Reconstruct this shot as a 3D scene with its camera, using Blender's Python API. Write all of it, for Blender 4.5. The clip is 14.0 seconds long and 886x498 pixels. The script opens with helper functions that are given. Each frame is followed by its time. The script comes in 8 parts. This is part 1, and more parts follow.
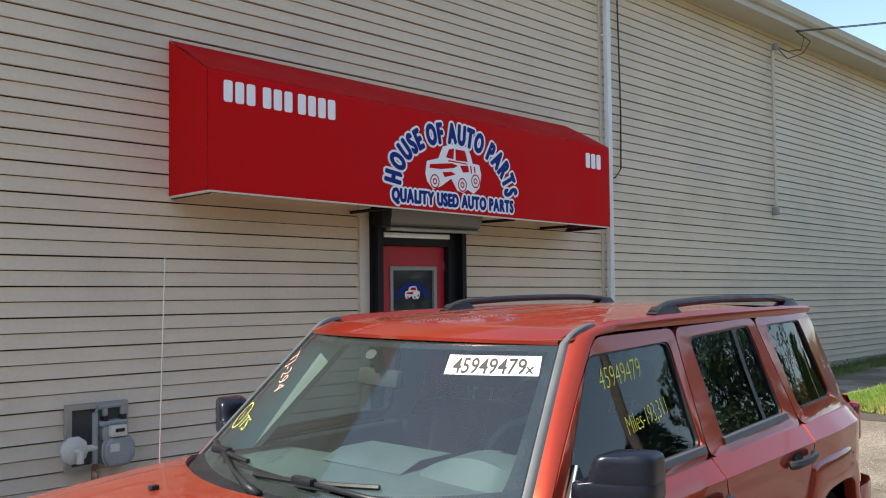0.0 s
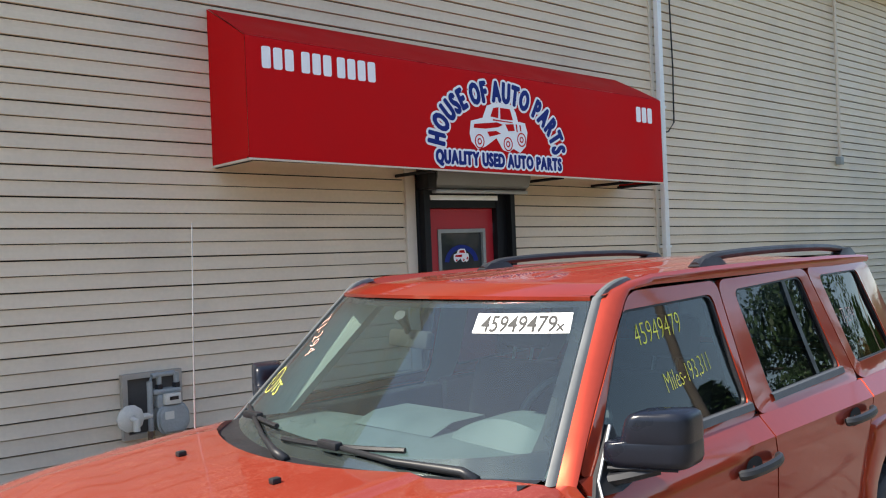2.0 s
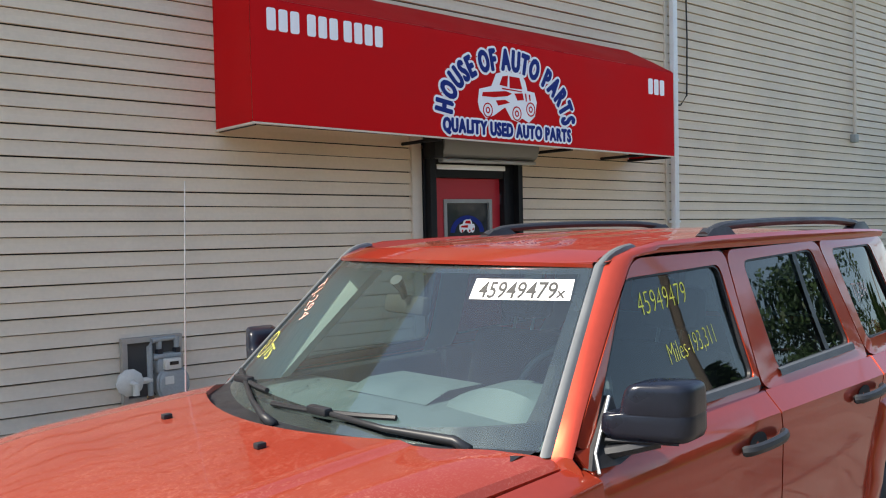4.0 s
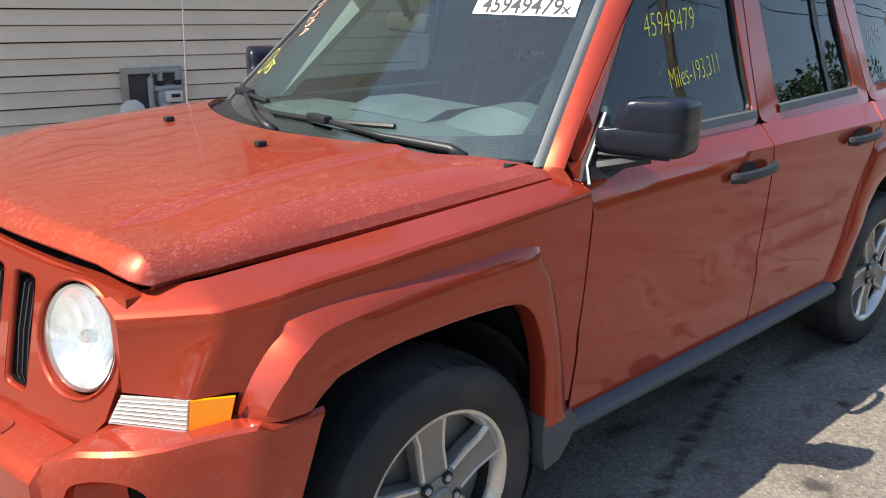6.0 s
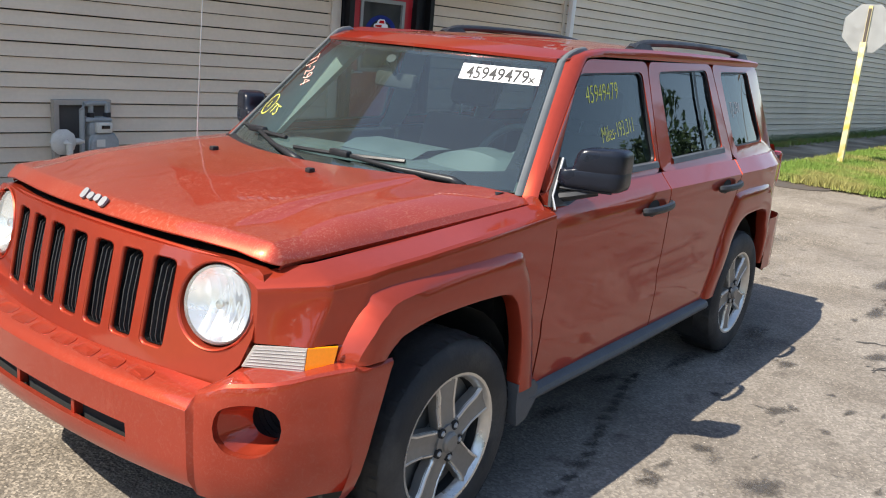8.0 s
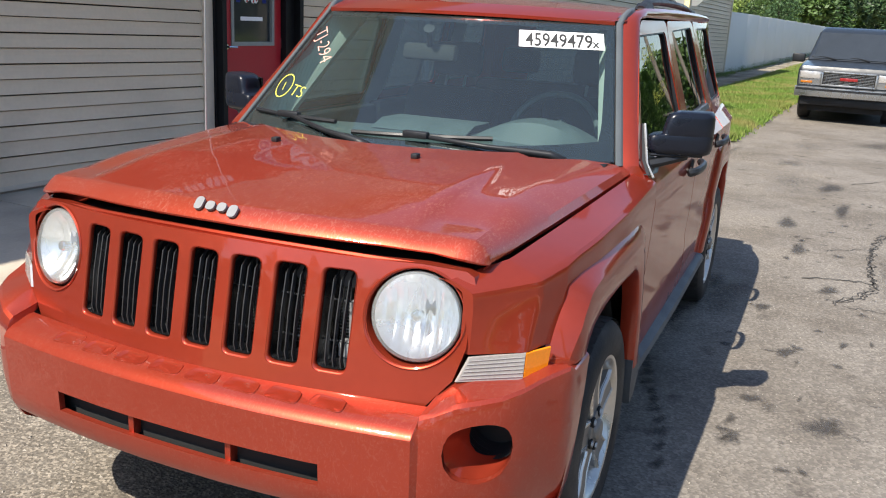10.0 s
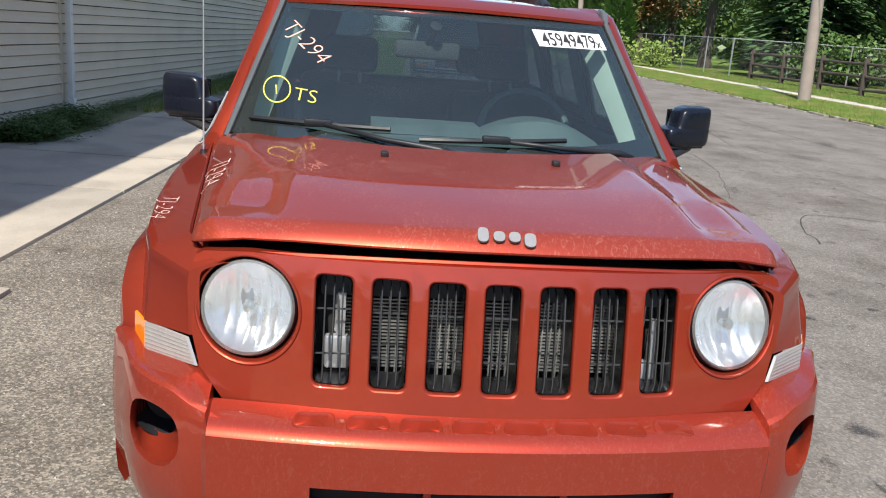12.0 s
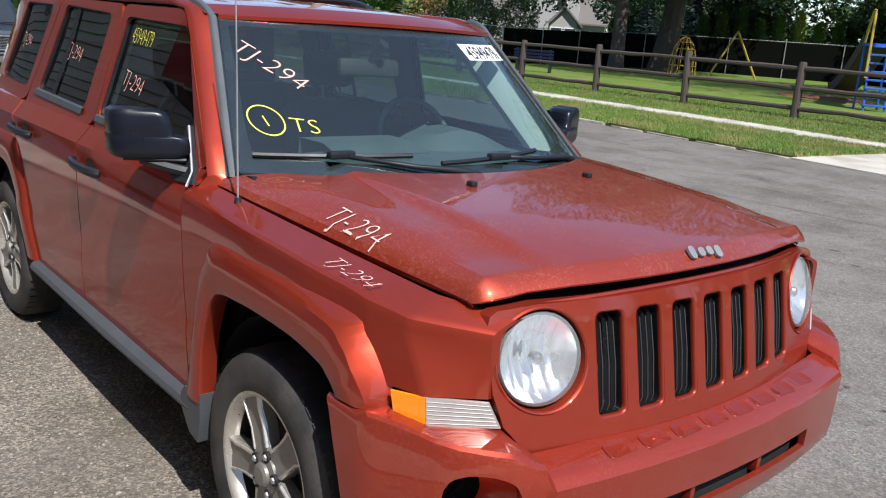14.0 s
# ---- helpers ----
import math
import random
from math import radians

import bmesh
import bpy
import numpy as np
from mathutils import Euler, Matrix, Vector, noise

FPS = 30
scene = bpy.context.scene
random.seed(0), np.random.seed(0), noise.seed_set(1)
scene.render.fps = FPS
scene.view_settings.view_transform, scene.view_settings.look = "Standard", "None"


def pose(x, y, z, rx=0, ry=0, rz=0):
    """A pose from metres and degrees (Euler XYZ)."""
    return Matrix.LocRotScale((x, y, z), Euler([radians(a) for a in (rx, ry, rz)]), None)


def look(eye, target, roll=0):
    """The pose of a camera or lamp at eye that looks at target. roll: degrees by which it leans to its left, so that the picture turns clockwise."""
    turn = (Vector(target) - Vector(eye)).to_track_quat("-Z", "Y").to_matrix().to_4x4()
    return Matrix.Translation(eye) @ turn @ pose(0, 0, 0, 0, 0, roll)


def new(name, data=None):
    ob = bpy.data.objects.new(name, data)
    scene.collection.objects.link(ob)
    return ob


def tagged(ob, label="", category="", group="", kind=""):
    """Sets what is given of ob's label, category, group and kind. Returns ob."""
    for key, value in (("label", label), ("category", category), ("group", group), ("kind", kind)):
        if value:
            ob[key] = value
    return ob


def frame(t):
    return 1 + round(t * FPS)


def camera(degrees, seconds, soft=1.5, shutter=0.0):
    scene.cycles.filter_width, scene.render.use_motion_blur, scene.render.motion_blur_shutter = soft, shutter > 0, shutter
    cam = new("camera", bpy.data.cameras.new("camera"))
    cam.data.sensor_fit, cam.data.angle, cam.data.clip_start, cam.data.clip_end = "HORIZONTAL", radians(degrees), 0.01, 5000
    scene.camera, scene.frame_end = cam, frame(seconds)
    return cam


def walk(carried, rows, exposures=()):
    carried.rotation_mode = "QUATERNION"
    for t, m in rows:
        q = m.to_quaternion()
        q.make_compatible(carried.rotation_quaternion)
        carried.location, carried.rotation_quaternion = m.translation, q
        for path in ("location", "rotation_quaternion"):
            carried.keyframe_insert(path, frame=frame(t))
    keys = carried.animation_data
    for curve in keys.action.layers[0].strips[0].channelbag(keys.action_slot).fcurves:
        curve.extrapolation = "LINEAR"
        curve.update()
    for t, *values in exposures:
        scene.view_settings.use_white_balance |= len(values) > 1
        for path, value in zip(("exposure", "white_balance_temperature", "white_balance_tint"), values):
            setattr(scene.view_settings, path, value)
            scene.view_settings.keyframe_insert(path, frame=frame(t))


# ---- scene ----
cam = camera(54.3, 14.0, soft=1.1)
PATH = [
    (0, (-1.275, -2.266, 1.736), (0.106, -0.821, 1.812), -0.6),
    (0.5, (-1.206, -2.27, 1.729), (0.123, -0.777, 1.799), -1.4),
    (1, (-1.147, -2.265, 1.725), (0.144, -0.739, 1.775), -2.3),
    (1.5, (-1.128, -2.265, 1.705), (0.155, -0.732, 1.743), -2.3),
    (2, (-1.127, -2.259, 1.708), (0.153, -0.722, 1.706), -2.3),
    (4.3, (-1.035, -2.203, 1.655), (0.224, -0.652, 1.561), -0.9),
    (4.5, (-1.053, -2.218, 1.63), (0.201, -0.674, 1.425), -0.4),
    (5, (-1.064, -2.251, 1.582), (0.163, -0.741, 1.12), 0.2),
    (5.5, (-1.059, -2.267, 1.575), (0.158, -0.767, 1.054), 0.4),
    (6, (-1.057, -2.246, 1.542), (0.142, -0.763, 0.941), 1.2),
    (6.5, (-1.224, -2.315, 1.568), (-0.005, -0.83, 1.013), 2.0),
    (7, (-1.517, -2.444, 1.597), (-0.207, -1.029, 1.068), 2.8),
    (7.2, (-1.586, -2.484, 1.602), (-0.227, -1.109, 1.087), 3.5),
    (9.3, (-2.162, -2.062, 1.551), (-0.583, -0.925, 1.09), 3.6),
    (9.5, (-2.15, -1.9, 1.535), (-0.532, -0.817, 1.077), 3.1),
    (10, (-2.271, -1.545, 1.537), (-0.567, -0.637, 1.014), 2.9),
    (10.5, (-2.443, -1.184, 1.547), (-0.649, -0.485, 1.006), 3.3),
    (11, (-2.44, -0.775, 1.532), (-0.612, -0.172, 0.992), 2.3),
    (11.5, (-2.596, -0.306, 1.54), (-0.677, -0.093, 1.017), 4.7),
    (12, (-2.531, 0.131, 1.49), (-0.596, 0.071, 0.989), 4.3),
    (12.5, (-2.523, 0.591, 1.5), (-0.621, 0.211, 1.01), 6.4),
    (13, (-2.467, 0.971, 1.524), (-0.627, 0.345, 1.05), 7.0),
    (13.5, (-2.224, 1.313, 1.537), (-0.443, 0.54, 1.056), 2.9),
    (14, (-2.056, 1.716, 1.552), (-0.475, 0.595, 1.058), 4.2),
]
walk(cam, [(t, look(eye, target, roll)) for t, eye, target, roll in PATH], exposures=[(0.0, 1.20, 7050, 10), (2.0, 1.42, 7050, 10), (5.0, 1.40, 7000, 10), (7.0, 1.34, 6950, 10), (9.5, 1.09, 6800, 10), (11.0, 0.87, 6650, 10), (12.0, 0.77, 6500, 10), (13.0, 0.67, 6400, 10), (14.0, 0.62, 6150, 12)])

# ---- light: clear summer noon, sun ahead of the parked car ----
SUN_DIR = Vector((-0.75, 0.165, 1.0)).normalized()
world = bpy.data.worlds.new("sky")
scene.world = world
world.use_nodes = True
wn = world.node_tree
sky = wn.nodes.new("ShaderNodeTexSky")
sky.sky_type = "NISHITA"
sky.sun_disc = False
sky.sun_elevation = math.asin(SUN_DIR.z)
sky.sun_rotation = math.atan2(SUN_DIR.x, SUN_DIR.y)
sky.air_density, sky.dust_density, sky.ozone_density = 1.0, 0.55, 2.7
wn.nodes["Background"].inputs["Strength"].default_value = 0.125
wn.links.new(sky.outputs["Color"], wn.nodes["Background"].inputs["Color"])
sun_data = bpy.data.lights.new("sun", "SUN")
sun_data.energy, sun_data.angle, sun_data.color = 4.2, radians(0.5), (1.0, 0.95, 0.86)
sun = new("sun", sun_data)
sun.matrix_world = look(SUN_DIR * 60, (0, 0, 0))

# ---- materials ----
def material(name, color, rough=0.5, metal=0.0, coat=0.0, var=0.12, scale=8.0, fine=90.0, bump=0.0, bump_scale=60.0,
             second=None, mix=0.0, mix_scale=2.0, rough_var=0.1, island=0.0, spec=0.5, coat_rough=0.05, edge=None):
    """A surface with variation at two scales: slow stains and fine grain; optional second colour in patches."""
    m = bpy.data.materials.new(name)
    m.use_nodes = True
    nt = m.node_tree
    n, l = nt.nodes, nt.links
    b = n["Principled BSDF"]
    b.inputs["Roughness"].default_value, b.inputs["Metallic"].default_value = rough, metal
    b.inputs["Coat Weight"].default_value, b.inputs["Coat Roughness"].default_value = coat, coat_rough
    b.inputs["Specular IOR Level"].default_value = spec
    if edge:
        b.inputs["Specular Tint"].default_value = (*edge, 1)
    tc = n.new("ShaderNodeTexCoord")
    geo = n.new("ShaderNodeNewGeometry")
    big = n.new("ShaderNodeTexNoise")
    big.inputs["Scale"].default_value, big.inputs["Detail"].default_value = scale, 4
    small = n.new("ShaderNodeTexNoise")
    small.inputs["Scale"].default_value, small.inputs["Detail"].default_value = fine, 3
    for t in (big, small):
        l.new(geo.outputs["Position"], t.inputs["Vector"])
    add = n.new("ShaderNodeMath")
    add.operation = "ADD"
    l.new(big.outputs["Fac"], add.inputs[0])
    l.new(small.outputs["Fac"], add.inputs[1])
    rng = n.new("ShaderNodeMapRange")
    rng.inputs["From Min"].default_value, rng.inputs["From Max"].default_value = 0.6, 1.4
    rng.inputs["To Min"].default_value, rng.inputs["To Max"].default_value = 1 - var, 1 + var
    l.new(add.outputs[0], rng.inputs["Value"])
    col = n.new("ShaderNodeRGB")
    col.outputs[0].default_value = (*color, 1)
    src = col.outputs[0]
    if second:
        patch = n.new("ShaderNodeTexNoise")
        patch.inputs["Scale"].default_value, patch.inputs["Detail"].default_value = mix_scale, 5
        l.new(geo.outputs["Position"], patch.inputs["Vector"])
        pr = n.new("ShaderNodeMapRange")
        pr.inputs["From Min"].default_value, pr.inputs["From Max"].default_value = 0.62 - mix * 0.5, 0.75 - mix * 0.35
        l.new(patch.outputs["Fac"], pr.inputs["Value"])
        mx = n.new("ShaderNodeMix")
        mx.data_type = "RGBA"
        l.new(pr.outputs[0], mx.inputs["Factor"])
        l.new(src, mx.inputs["A"])
        mx.inputs["B"].default_value = (*second, 1)
        src = mx.outputs["Result"]
    fac = rng.outputs[0]
    if island:
        info = n.new("ShaderNodeObjectInfo")
        isl = n.new("ShaderNodeMath")
        isl.operation = "ADD"
        l.new(info.outputs["Random"], isl.inputs[0])
        l.new(geo.outputs["Random Per Island"], isl.inputs[1])
        ir = n.new("ShaderNodeMapRange")
        ir.inputs["From Max"].default_value = 2.0
        ir.inputs["To Min"].default_value, ir.inputs["To Max"].default_value = 1 - island, 1 + island
        l.new(isl.outputs[0], ir.inputs["Value"])
        mul = n.new("ShaderNodeMath")
        mul.operation = "MULTIPLY"
        l.new(fac, mul.inputs[0])
        l.new(ir.outputs[0], mul.inputs[1])
        fac = mul.outputs[0]
    vm = n.new("ShaderNodeVectorMath")
    vm.operation = "SCALE"
    l.new(src, vm.inputs[0])
    l.new(fac, vm.inputs["Scale"])
    l.new(vm.outputs[0], b.inputs["Base Color"])
    if rough_var:
        rr = n.new("ShaderNodeMapRange")
        rr.inputs["From Min"].default_value, rr.inputs["From Max"].default_value = 0.3, 0.7
        rr.inputs["To Min"].default_value, rr.inputs["To Max"].default_value = max(0.02, rough - rough_var), min(1, rough + rough_var)
        l.new(big.outputs["Fac"], rr.inputs["Value"])
        l.new(rr.outputs[0], b.inputs["Roughness"])
    if bump:
        bt = n.new("ShaderNodeTexNoise")
        bt.inputs["Scale"].default_value, bt.inputs["Detail"].default_value = bump_scale, 4
        l.new(geo.outputs["Position"], bt.inputs["Vector"])
        bp = n.new("ShaderNodeBump")
        bp.inputs["Strength"].default_value, bp.inputs["Distance"].default_value = bump, 0.01
        l.new(bt.outputs["Fac"], bp.inputs["Height"])
        l.new(bp.outputs[0], b.inputs["Normal"])
    return m


def glass(name, tint, gloss=1.0, haze=0.0, even=False, film=(0.56, 0.65, 0.63), base_mirror=0.08):
    """Thin pane: what lies behind shows through tinted, and the surface mirrors by Fresnel; haze is a film of dust."""
    m = bpy.data.materials.new(name)
    m.use_nodes = True
    nt = m.node_tree
    n, l = nt.nodes, nt.links
    n.remove(n["Principled BSDF"])
    tr = n.new("ShaderNodeBsdfTransparent")
    tr.inputs["Color"].default_value = (*tint, 1)
    gl = n.new("ShaderNodeBsdfGlossy")
    gl.inputs["Roughness"].default_value = 0.01
    gl.inputs["Color"].default_value = (gloss, gloss, gloss, 1)
    lw = n.new("ShaderNodeLayerWeight")
    lw.inputs["Blend"].default_value = 0.5
    pw = n.new("ShaderNodeMath")
    pw.operation = "POWER"
    pw.inputs[1].default_value = 5.0
    l.new(lw.outputs["Facing"], pw.inputs[0])
    fr = n.new("ShaderNodeMath")
    fr.operation = "MULTIPLY_ADD"
    fr.inputs[1].default_value, fr.inputs[2].default_value = 0.92, base_mirror
    l.new(pw.outputs[0], fr.inputs[0])
    mx = n.new("ShaderNodeMixShader")
    l.new(fr.outputs[0], mx.inputs[0])
    base = tr.outputs[0]
    if haze:
        df = n.new("ShaderNodeBsdfDiffuse")
        df.inputs["Color"].default_value = (*film, 1)
        noi = n.new("ShaderNodeTexNoise")
        noi.inputs["Scale"].default_value, noi.inputs["Detail"].default_value = 5, 6
        mr = n.new("ShaderNodeMapRange")
        mr.inputs["From Min"].default_value, mr.inputs["From Max"].default_value = 0.35, 0.75
        mr.inputs["To Min"].default_value, mr.inputs["To Max"].default_value = haze * (0.9 if even else 0.4), haze * (1.1 if even else 1.8)
        l.new(noi.outputs["Fac"], mr.inputs["Value"])
        hz = n.new("ShaderNodeMixShader")
        l.new(mr.outputs[0], hz.inputs[0])
        l.new(base, hz.inputs[1])
        l.new(df.outputs[0], hz.inputs[2])
        base = hz.outputs[0]
    l.new(base, mx.inputs[1])
    l.new(gl.outputs[0], mx.inputs[2])
    l.new(mx.outputs[0], n["Material Output"].inputs["Surface"])
    return m



def aggregate(name, binder, stones, patch, rough=0.85):
    """Worn asphalt: stones of many greys set in a darker binder, over slow patches and stains."""
    m = bpy.data.materials.new(name)
    m.use_nodes = True
    nt = m.node_tree
    n, l = nt.nodes, nt.links
    bs = n["Principled BSDF"]
    bs.inputs["Roughness"].default_value, bs.inputs["Specular IOR Level"].default_value = rough, 0.3
    geo = n.new("ShaderNodeNewGeometry")
    vor = n.new("ShaderNodeTexVoronoi")
    vor.inputs["Scale"].default_value = 88
    l.new(geo.outputs["Position"], vor.inputs["Vector"])
    sep = n.new("ShaderNodeSeparateColor")
    l.new(vor.outputs["Color"], sep.inputs[0])
    ramp = n.new("ShaderNodeValToRGB")
    e = ramp.color_ramp.elements
    e[0].position, e[0].color = 0.0, (*binder, 1)
    e[1].position, e[1].color = 1.0, (*stones, 1)
    mid = e.new(0.55)
    mid.color = (*[(a * .62 + c * .38) for a, c in zip(binder, stones)], 1)
    l.new(sep.outputs[0], ramp.inputs[0])
    # bare stones show where the strip beside the shop is worn down
    coarse = n.new("ShaderNodeTexVoronoi")
    coarse.inputs["Scale"].default_value = 110
    l.new(geo.outputs["Position"], coarse.inputs["Vector"])
    csep = n.new("ShaderNodeSeparateColor")
    l.new(coarse.outputs["Color"], csep.inputs[0])
    cr = n.new("ShaderNodeValToRGB")
    ce = cr.color_ramp.elements
    ce[0].position, ce[0].color = 0.0, (0.10, 0.088, 0.075, 1)
    ce[1].position, ce[1].color = 1.0, (0.39, 0.34, 0.28, 1)
    ce.new(0.6).color = (0.20, 0.175, 0.145, 1)
    l.new(csep.outputs[1], cr.inputs[0])
    sxyz = n.new("ShaderNodeSeparateXYZ")
    l.new(geo.outputs["Position"], sxyz.inputs[0])
    wear = n.new("ShaderNodeTexNoise")
    wear.inputs["Scale"].default_value, wear.inputs["Detail"].default_value = 1.3, 6
    l.new(geo.outputs["Position"], wear.inputs["Vector"])
    wsum = n.new("ShaderNodeMath")
    wsum.operation = "MULTIPLY_ADD"
    wsum.inputs[1].default_value = 0.16
    l.new(sxyz.outputs["Y"], wsum.inputs[0])
    l.new(wear.outputs["Fac"], wsum.inputs[2])
    wr = n.new("ShaderNodeMapRange")
    wr.inputs["From Min"].default_value, wr.inputs["From Max"].default_value = 0.36, 0.64
    wr.inputs["To Max"].default_value = 0.9
    l.new(wsum.outputs[0], wr.inputs["Value"])
    wmix = n.new("ShaderNodeMix")
    wmix.data_type = "RGBA"
    l.new(wr.outputs[0], wmix.inputs["Factor"])
    l.new(ramp.outputs[0], wmix.inputs["A"])
    l.new(cr.outputs[0], wmix.inputs["B"])
    big = n.new("ShaderNodeTexNoise")
    big.inputs["Scale"].default_value, big.inputs["Detail"].default_value, big.inputs["Roughness"].default_value = 0.9, 8, 0.72
    l.new(geo.outputs["Position"], big.inputs["Vector"])
    br = n.new("ShaderNodeMapRange")
    br.inputs["From Min"].default_value, br.inputs["From Max"].default_value = 0.42, 0.66
    l.new(big.outputs["Fac"], br.inputs["Value"])
    mx = n.new("ShaderNodeMix")
    mx.data_type, mx.blend_type = "RGBA", "MULTIPLY"
    l.new(br.outputs[0], mx.inputs["Factor"])
    l.new(wmix.outputs["Result"], mx.inputs["A"])
    mx.inputs["B"].default_value = (*patch, 1)
    spot = n.new("ShaderNodeTexNoise")
    spot.inputs["Scale"].default_value, spot.inputs["Detail"].default_value = 4.5, 4
    l.new(geo.outputs["Position"], spot.inputs["Vector"])
    sr = n.new("ShaderNodeMapRange")
    sr.inputs["From Min"].default_value, sr.inputs["From Max"].default_value = 0.62, 0.74
    sr.inputs["To Max"].default_value = 0.75
    l.new(spot.outputs["Fac"], sr.inputs["Value"])
    m2 = n.new("ShaderNodeMix")
    m2.data_type, m2.blend_type = "RGBA", "MULTIPLY"
    l.new(sr.outputs[0], m2.inputs["Factor"])
    l.new(mx.outputs["Result"], m2.inputs["A"])
    m2.inputs["B"].default_value = (0.42, 0.40, 0.39, 1)
    l.new(m2.outputs["Result"], bs.inputs["Base Color"])
    bp = n.new("ShaderNodeBump")
    bp.inputs["Strength"].default_value, bp.inputs["Distance"].default_value = 0.7, 0.004
    l.new(vor.outputs["Distance"], bp.inputs["Height"])
    l.new(bp.outputs[0], bs.inputs["Normal"])
    return m


def soft_stain(name, color, rough=0.7):
    """A stain that thins out towards its rim and breaks up over the grain of the ground."""
    m = bpy.data.materials.new(name)
    m.use_nodes = True
    n, l = m.node_tree.nodes, m.node_tree.links
    b = n["Principled BSDF"]
    b.inputs["Base Color"].default_value, b.inputs["Roughness"].default_value = (*color, 1), rough
    fade = n.new("ShaderNodeAttribute")
    fade.attribute_name = "thickness"
    geo = n.new("ShaderNodeNewGeometry")
    noi = n.new("ShaderNodeTexNoise")
    noi.inputs["Scale"].default_value, noi.inputs["Detail"].default_value = 60, 6
    l.new(geo.outputs["Position"], noi.inputs["Vector"])
    add = n.new("ShaderNodeMath")
    add.operation = "ADD"
    l.new(fade.outputs["Fac"], add.inputs[0])
    l.new(noi.outputs["Fac"], add.inputs[1])
    mr = n.new("ShaderNodeMapRange")
    mr.inputs["From Min"].default_value, mr.inputs["From Max"].default_value = 0.72, 1.32
    mr.inputs["To Max"].default_value = 0.62
    l.new(add.outputs[0], mr.inputs["Value"])
    l.new(mr.outputs[0], b.inputs["Alpha"])
    return m


def dusty_paint(name, color, edge, dust, amount=0.22, dull=0.12):
    """Metallic car paint under a clear coat, dulled by fine dried dust in drops, swirls and wiped streaks."""
    m = bpy.data.materials.new(name)
    m.use_nodes = True
    nt = m.node_tree
    n, l = nt.nodes, nt.links
    b = n["Principled BSDF"]
    b.inputs["Base Color"].default_value = (*color, 1)
    b.inputs["Roughness"].default_value, b.inputs["Metallic"].default_value = 0.38, 0.5
    b.inputs["Coat Weight"].default_value, b.inputs["Specular IOR Level"].default_value = 1.0, 0.3
    b.inputs["Specular Tint"].default_value = (*edge, 1)
    geo = n.new("ShaderNodeNewGeometry")

    def grain(scale, detail, stretch=(1, 1, 1), warp=0.0):
        mp = n.new("ShaderNodeMapping")
        mp.inputs["Scale"].default_value = stretch
        l.new(geo.outputs["Position"], mp.inputs["Vector"])
        t = n.new("ShaderNodeTexNoise")
        t.inputs["Scale"].default_value, t.inputs["Detail"].default_value, t.inputs["Distortion"].default_value = scale, detail, warp
        l.new(mp.outputs[0], t.inputs["Vector"])
        return t.outputs["Fac"]

    def ramp(src, a, c, lo, hi):
        r = n.new("ShaderNodeMapRange")
        r.interpolation_type = "SMOOTHSTEP"
        r.inputs["From Min"].default_value, r.inputs["From Max"].default_value = a, c
        r.inputs["To Min"].default_value, r.inputs["To Max"].default_value = lo, hi
        l.new(src, r.inputs["Value"])
        return r.outputs[0]

    def calc(op, a, c):
        q = n.new("ShaderNodeMath")
        q.operation, q.use_clamp = op, True
        for k, v in enumerate((a, c)):
            if isinstance(v, float):
                q.inputs[k].default_value = v
            else:
                l.new(v, q.inputs[k])
        return q.outputs[0]

    drops = calc("MULTIPLY", ramp(grain(170, 2, warp=0.6), .52, .70, .0, 1.0), ramp(grain(5, 3), .36, .66, .10, .62))
    swirl = calc("MULTIPLY", ramp(grain(34, 4, (1, 2.2, 1), 2.6), .53, .66, .0, 1.0), ramp(grain(2.2, 2), .34, .58, .05, .60))
    film = calc("ADD", calc("ADD", drops, swirl), 0.05)
    l.new(ramp(film, .0, .5, .022, dull), b.inputs["Coat Roughness"])
    bp = n.new("ShaderNodeBump")
    bp.inputs["Strength"].default_value, bp.inputs["Distance"].default_value = 0.012, 0.01
    l.new(grain(75, 4), bp.inputs["Height"])
    l.new(bp.outputs[0], b.inputs["Normal"])
    df = n.new("ShaderNodeBsdfDiffuse")
    df.inputs["Color"].default_value = (*dust, 1)
    mx = n.new("ShaderNodeMixShader")
    l.new(calc("MULTIPLY", film, amount), mx.inputs[0])
    l.new(b.outputs[0], mx.inputs[1])
    l.new(df.outputs[0], mx.inputs[2])
    l.new(mx.outputs[0], n["Material Output"].inputs["Surface"])
    return m


M = {}
M["paint"] = material("burnt_orange_paint", (0.34, 0.0425, 0.0208), 0.40, 0.58, 0.85, var=0.06, scale=3, fine=40, rough_var=0.04, coat_rough=0.05, spec=0.25, edge=(0.42, 0.11, 0.07))
M["paint_dusty"] = dusty_paint("dusty_orange_paint", (0.345, 0.0455, 0.0225), (0.5, 0.14, 0.095), (0.46, 0.205, 0.155), 0.32)
M["paint_scuffed"] = dusty_paint("scuffed_bumper_paint", (0.335, 0.0405, 0.020), (0.42, 0.11, 0.07), (0.42, 0.19, 0.14), 0.13, 0.10)
M["mirror_shell"] = material("blue_black_mirror_shell", (0.007, 0.009, 0.016), 0.3, var=0.15, bump=0.04, bump_scale=400, spec=0.35)
M["black_plastic"] = material("black_plastic", (0.016, 0.017, 0.020), 0.45, var=0.15, bump=0.06, bump_scale=400, spec=0.35)
M["grey_plastic"] = material("grey_plastic", (0.06, 0.066, 0.073), 0.55, var=0.15, bump=0.08, bump_scale=300)
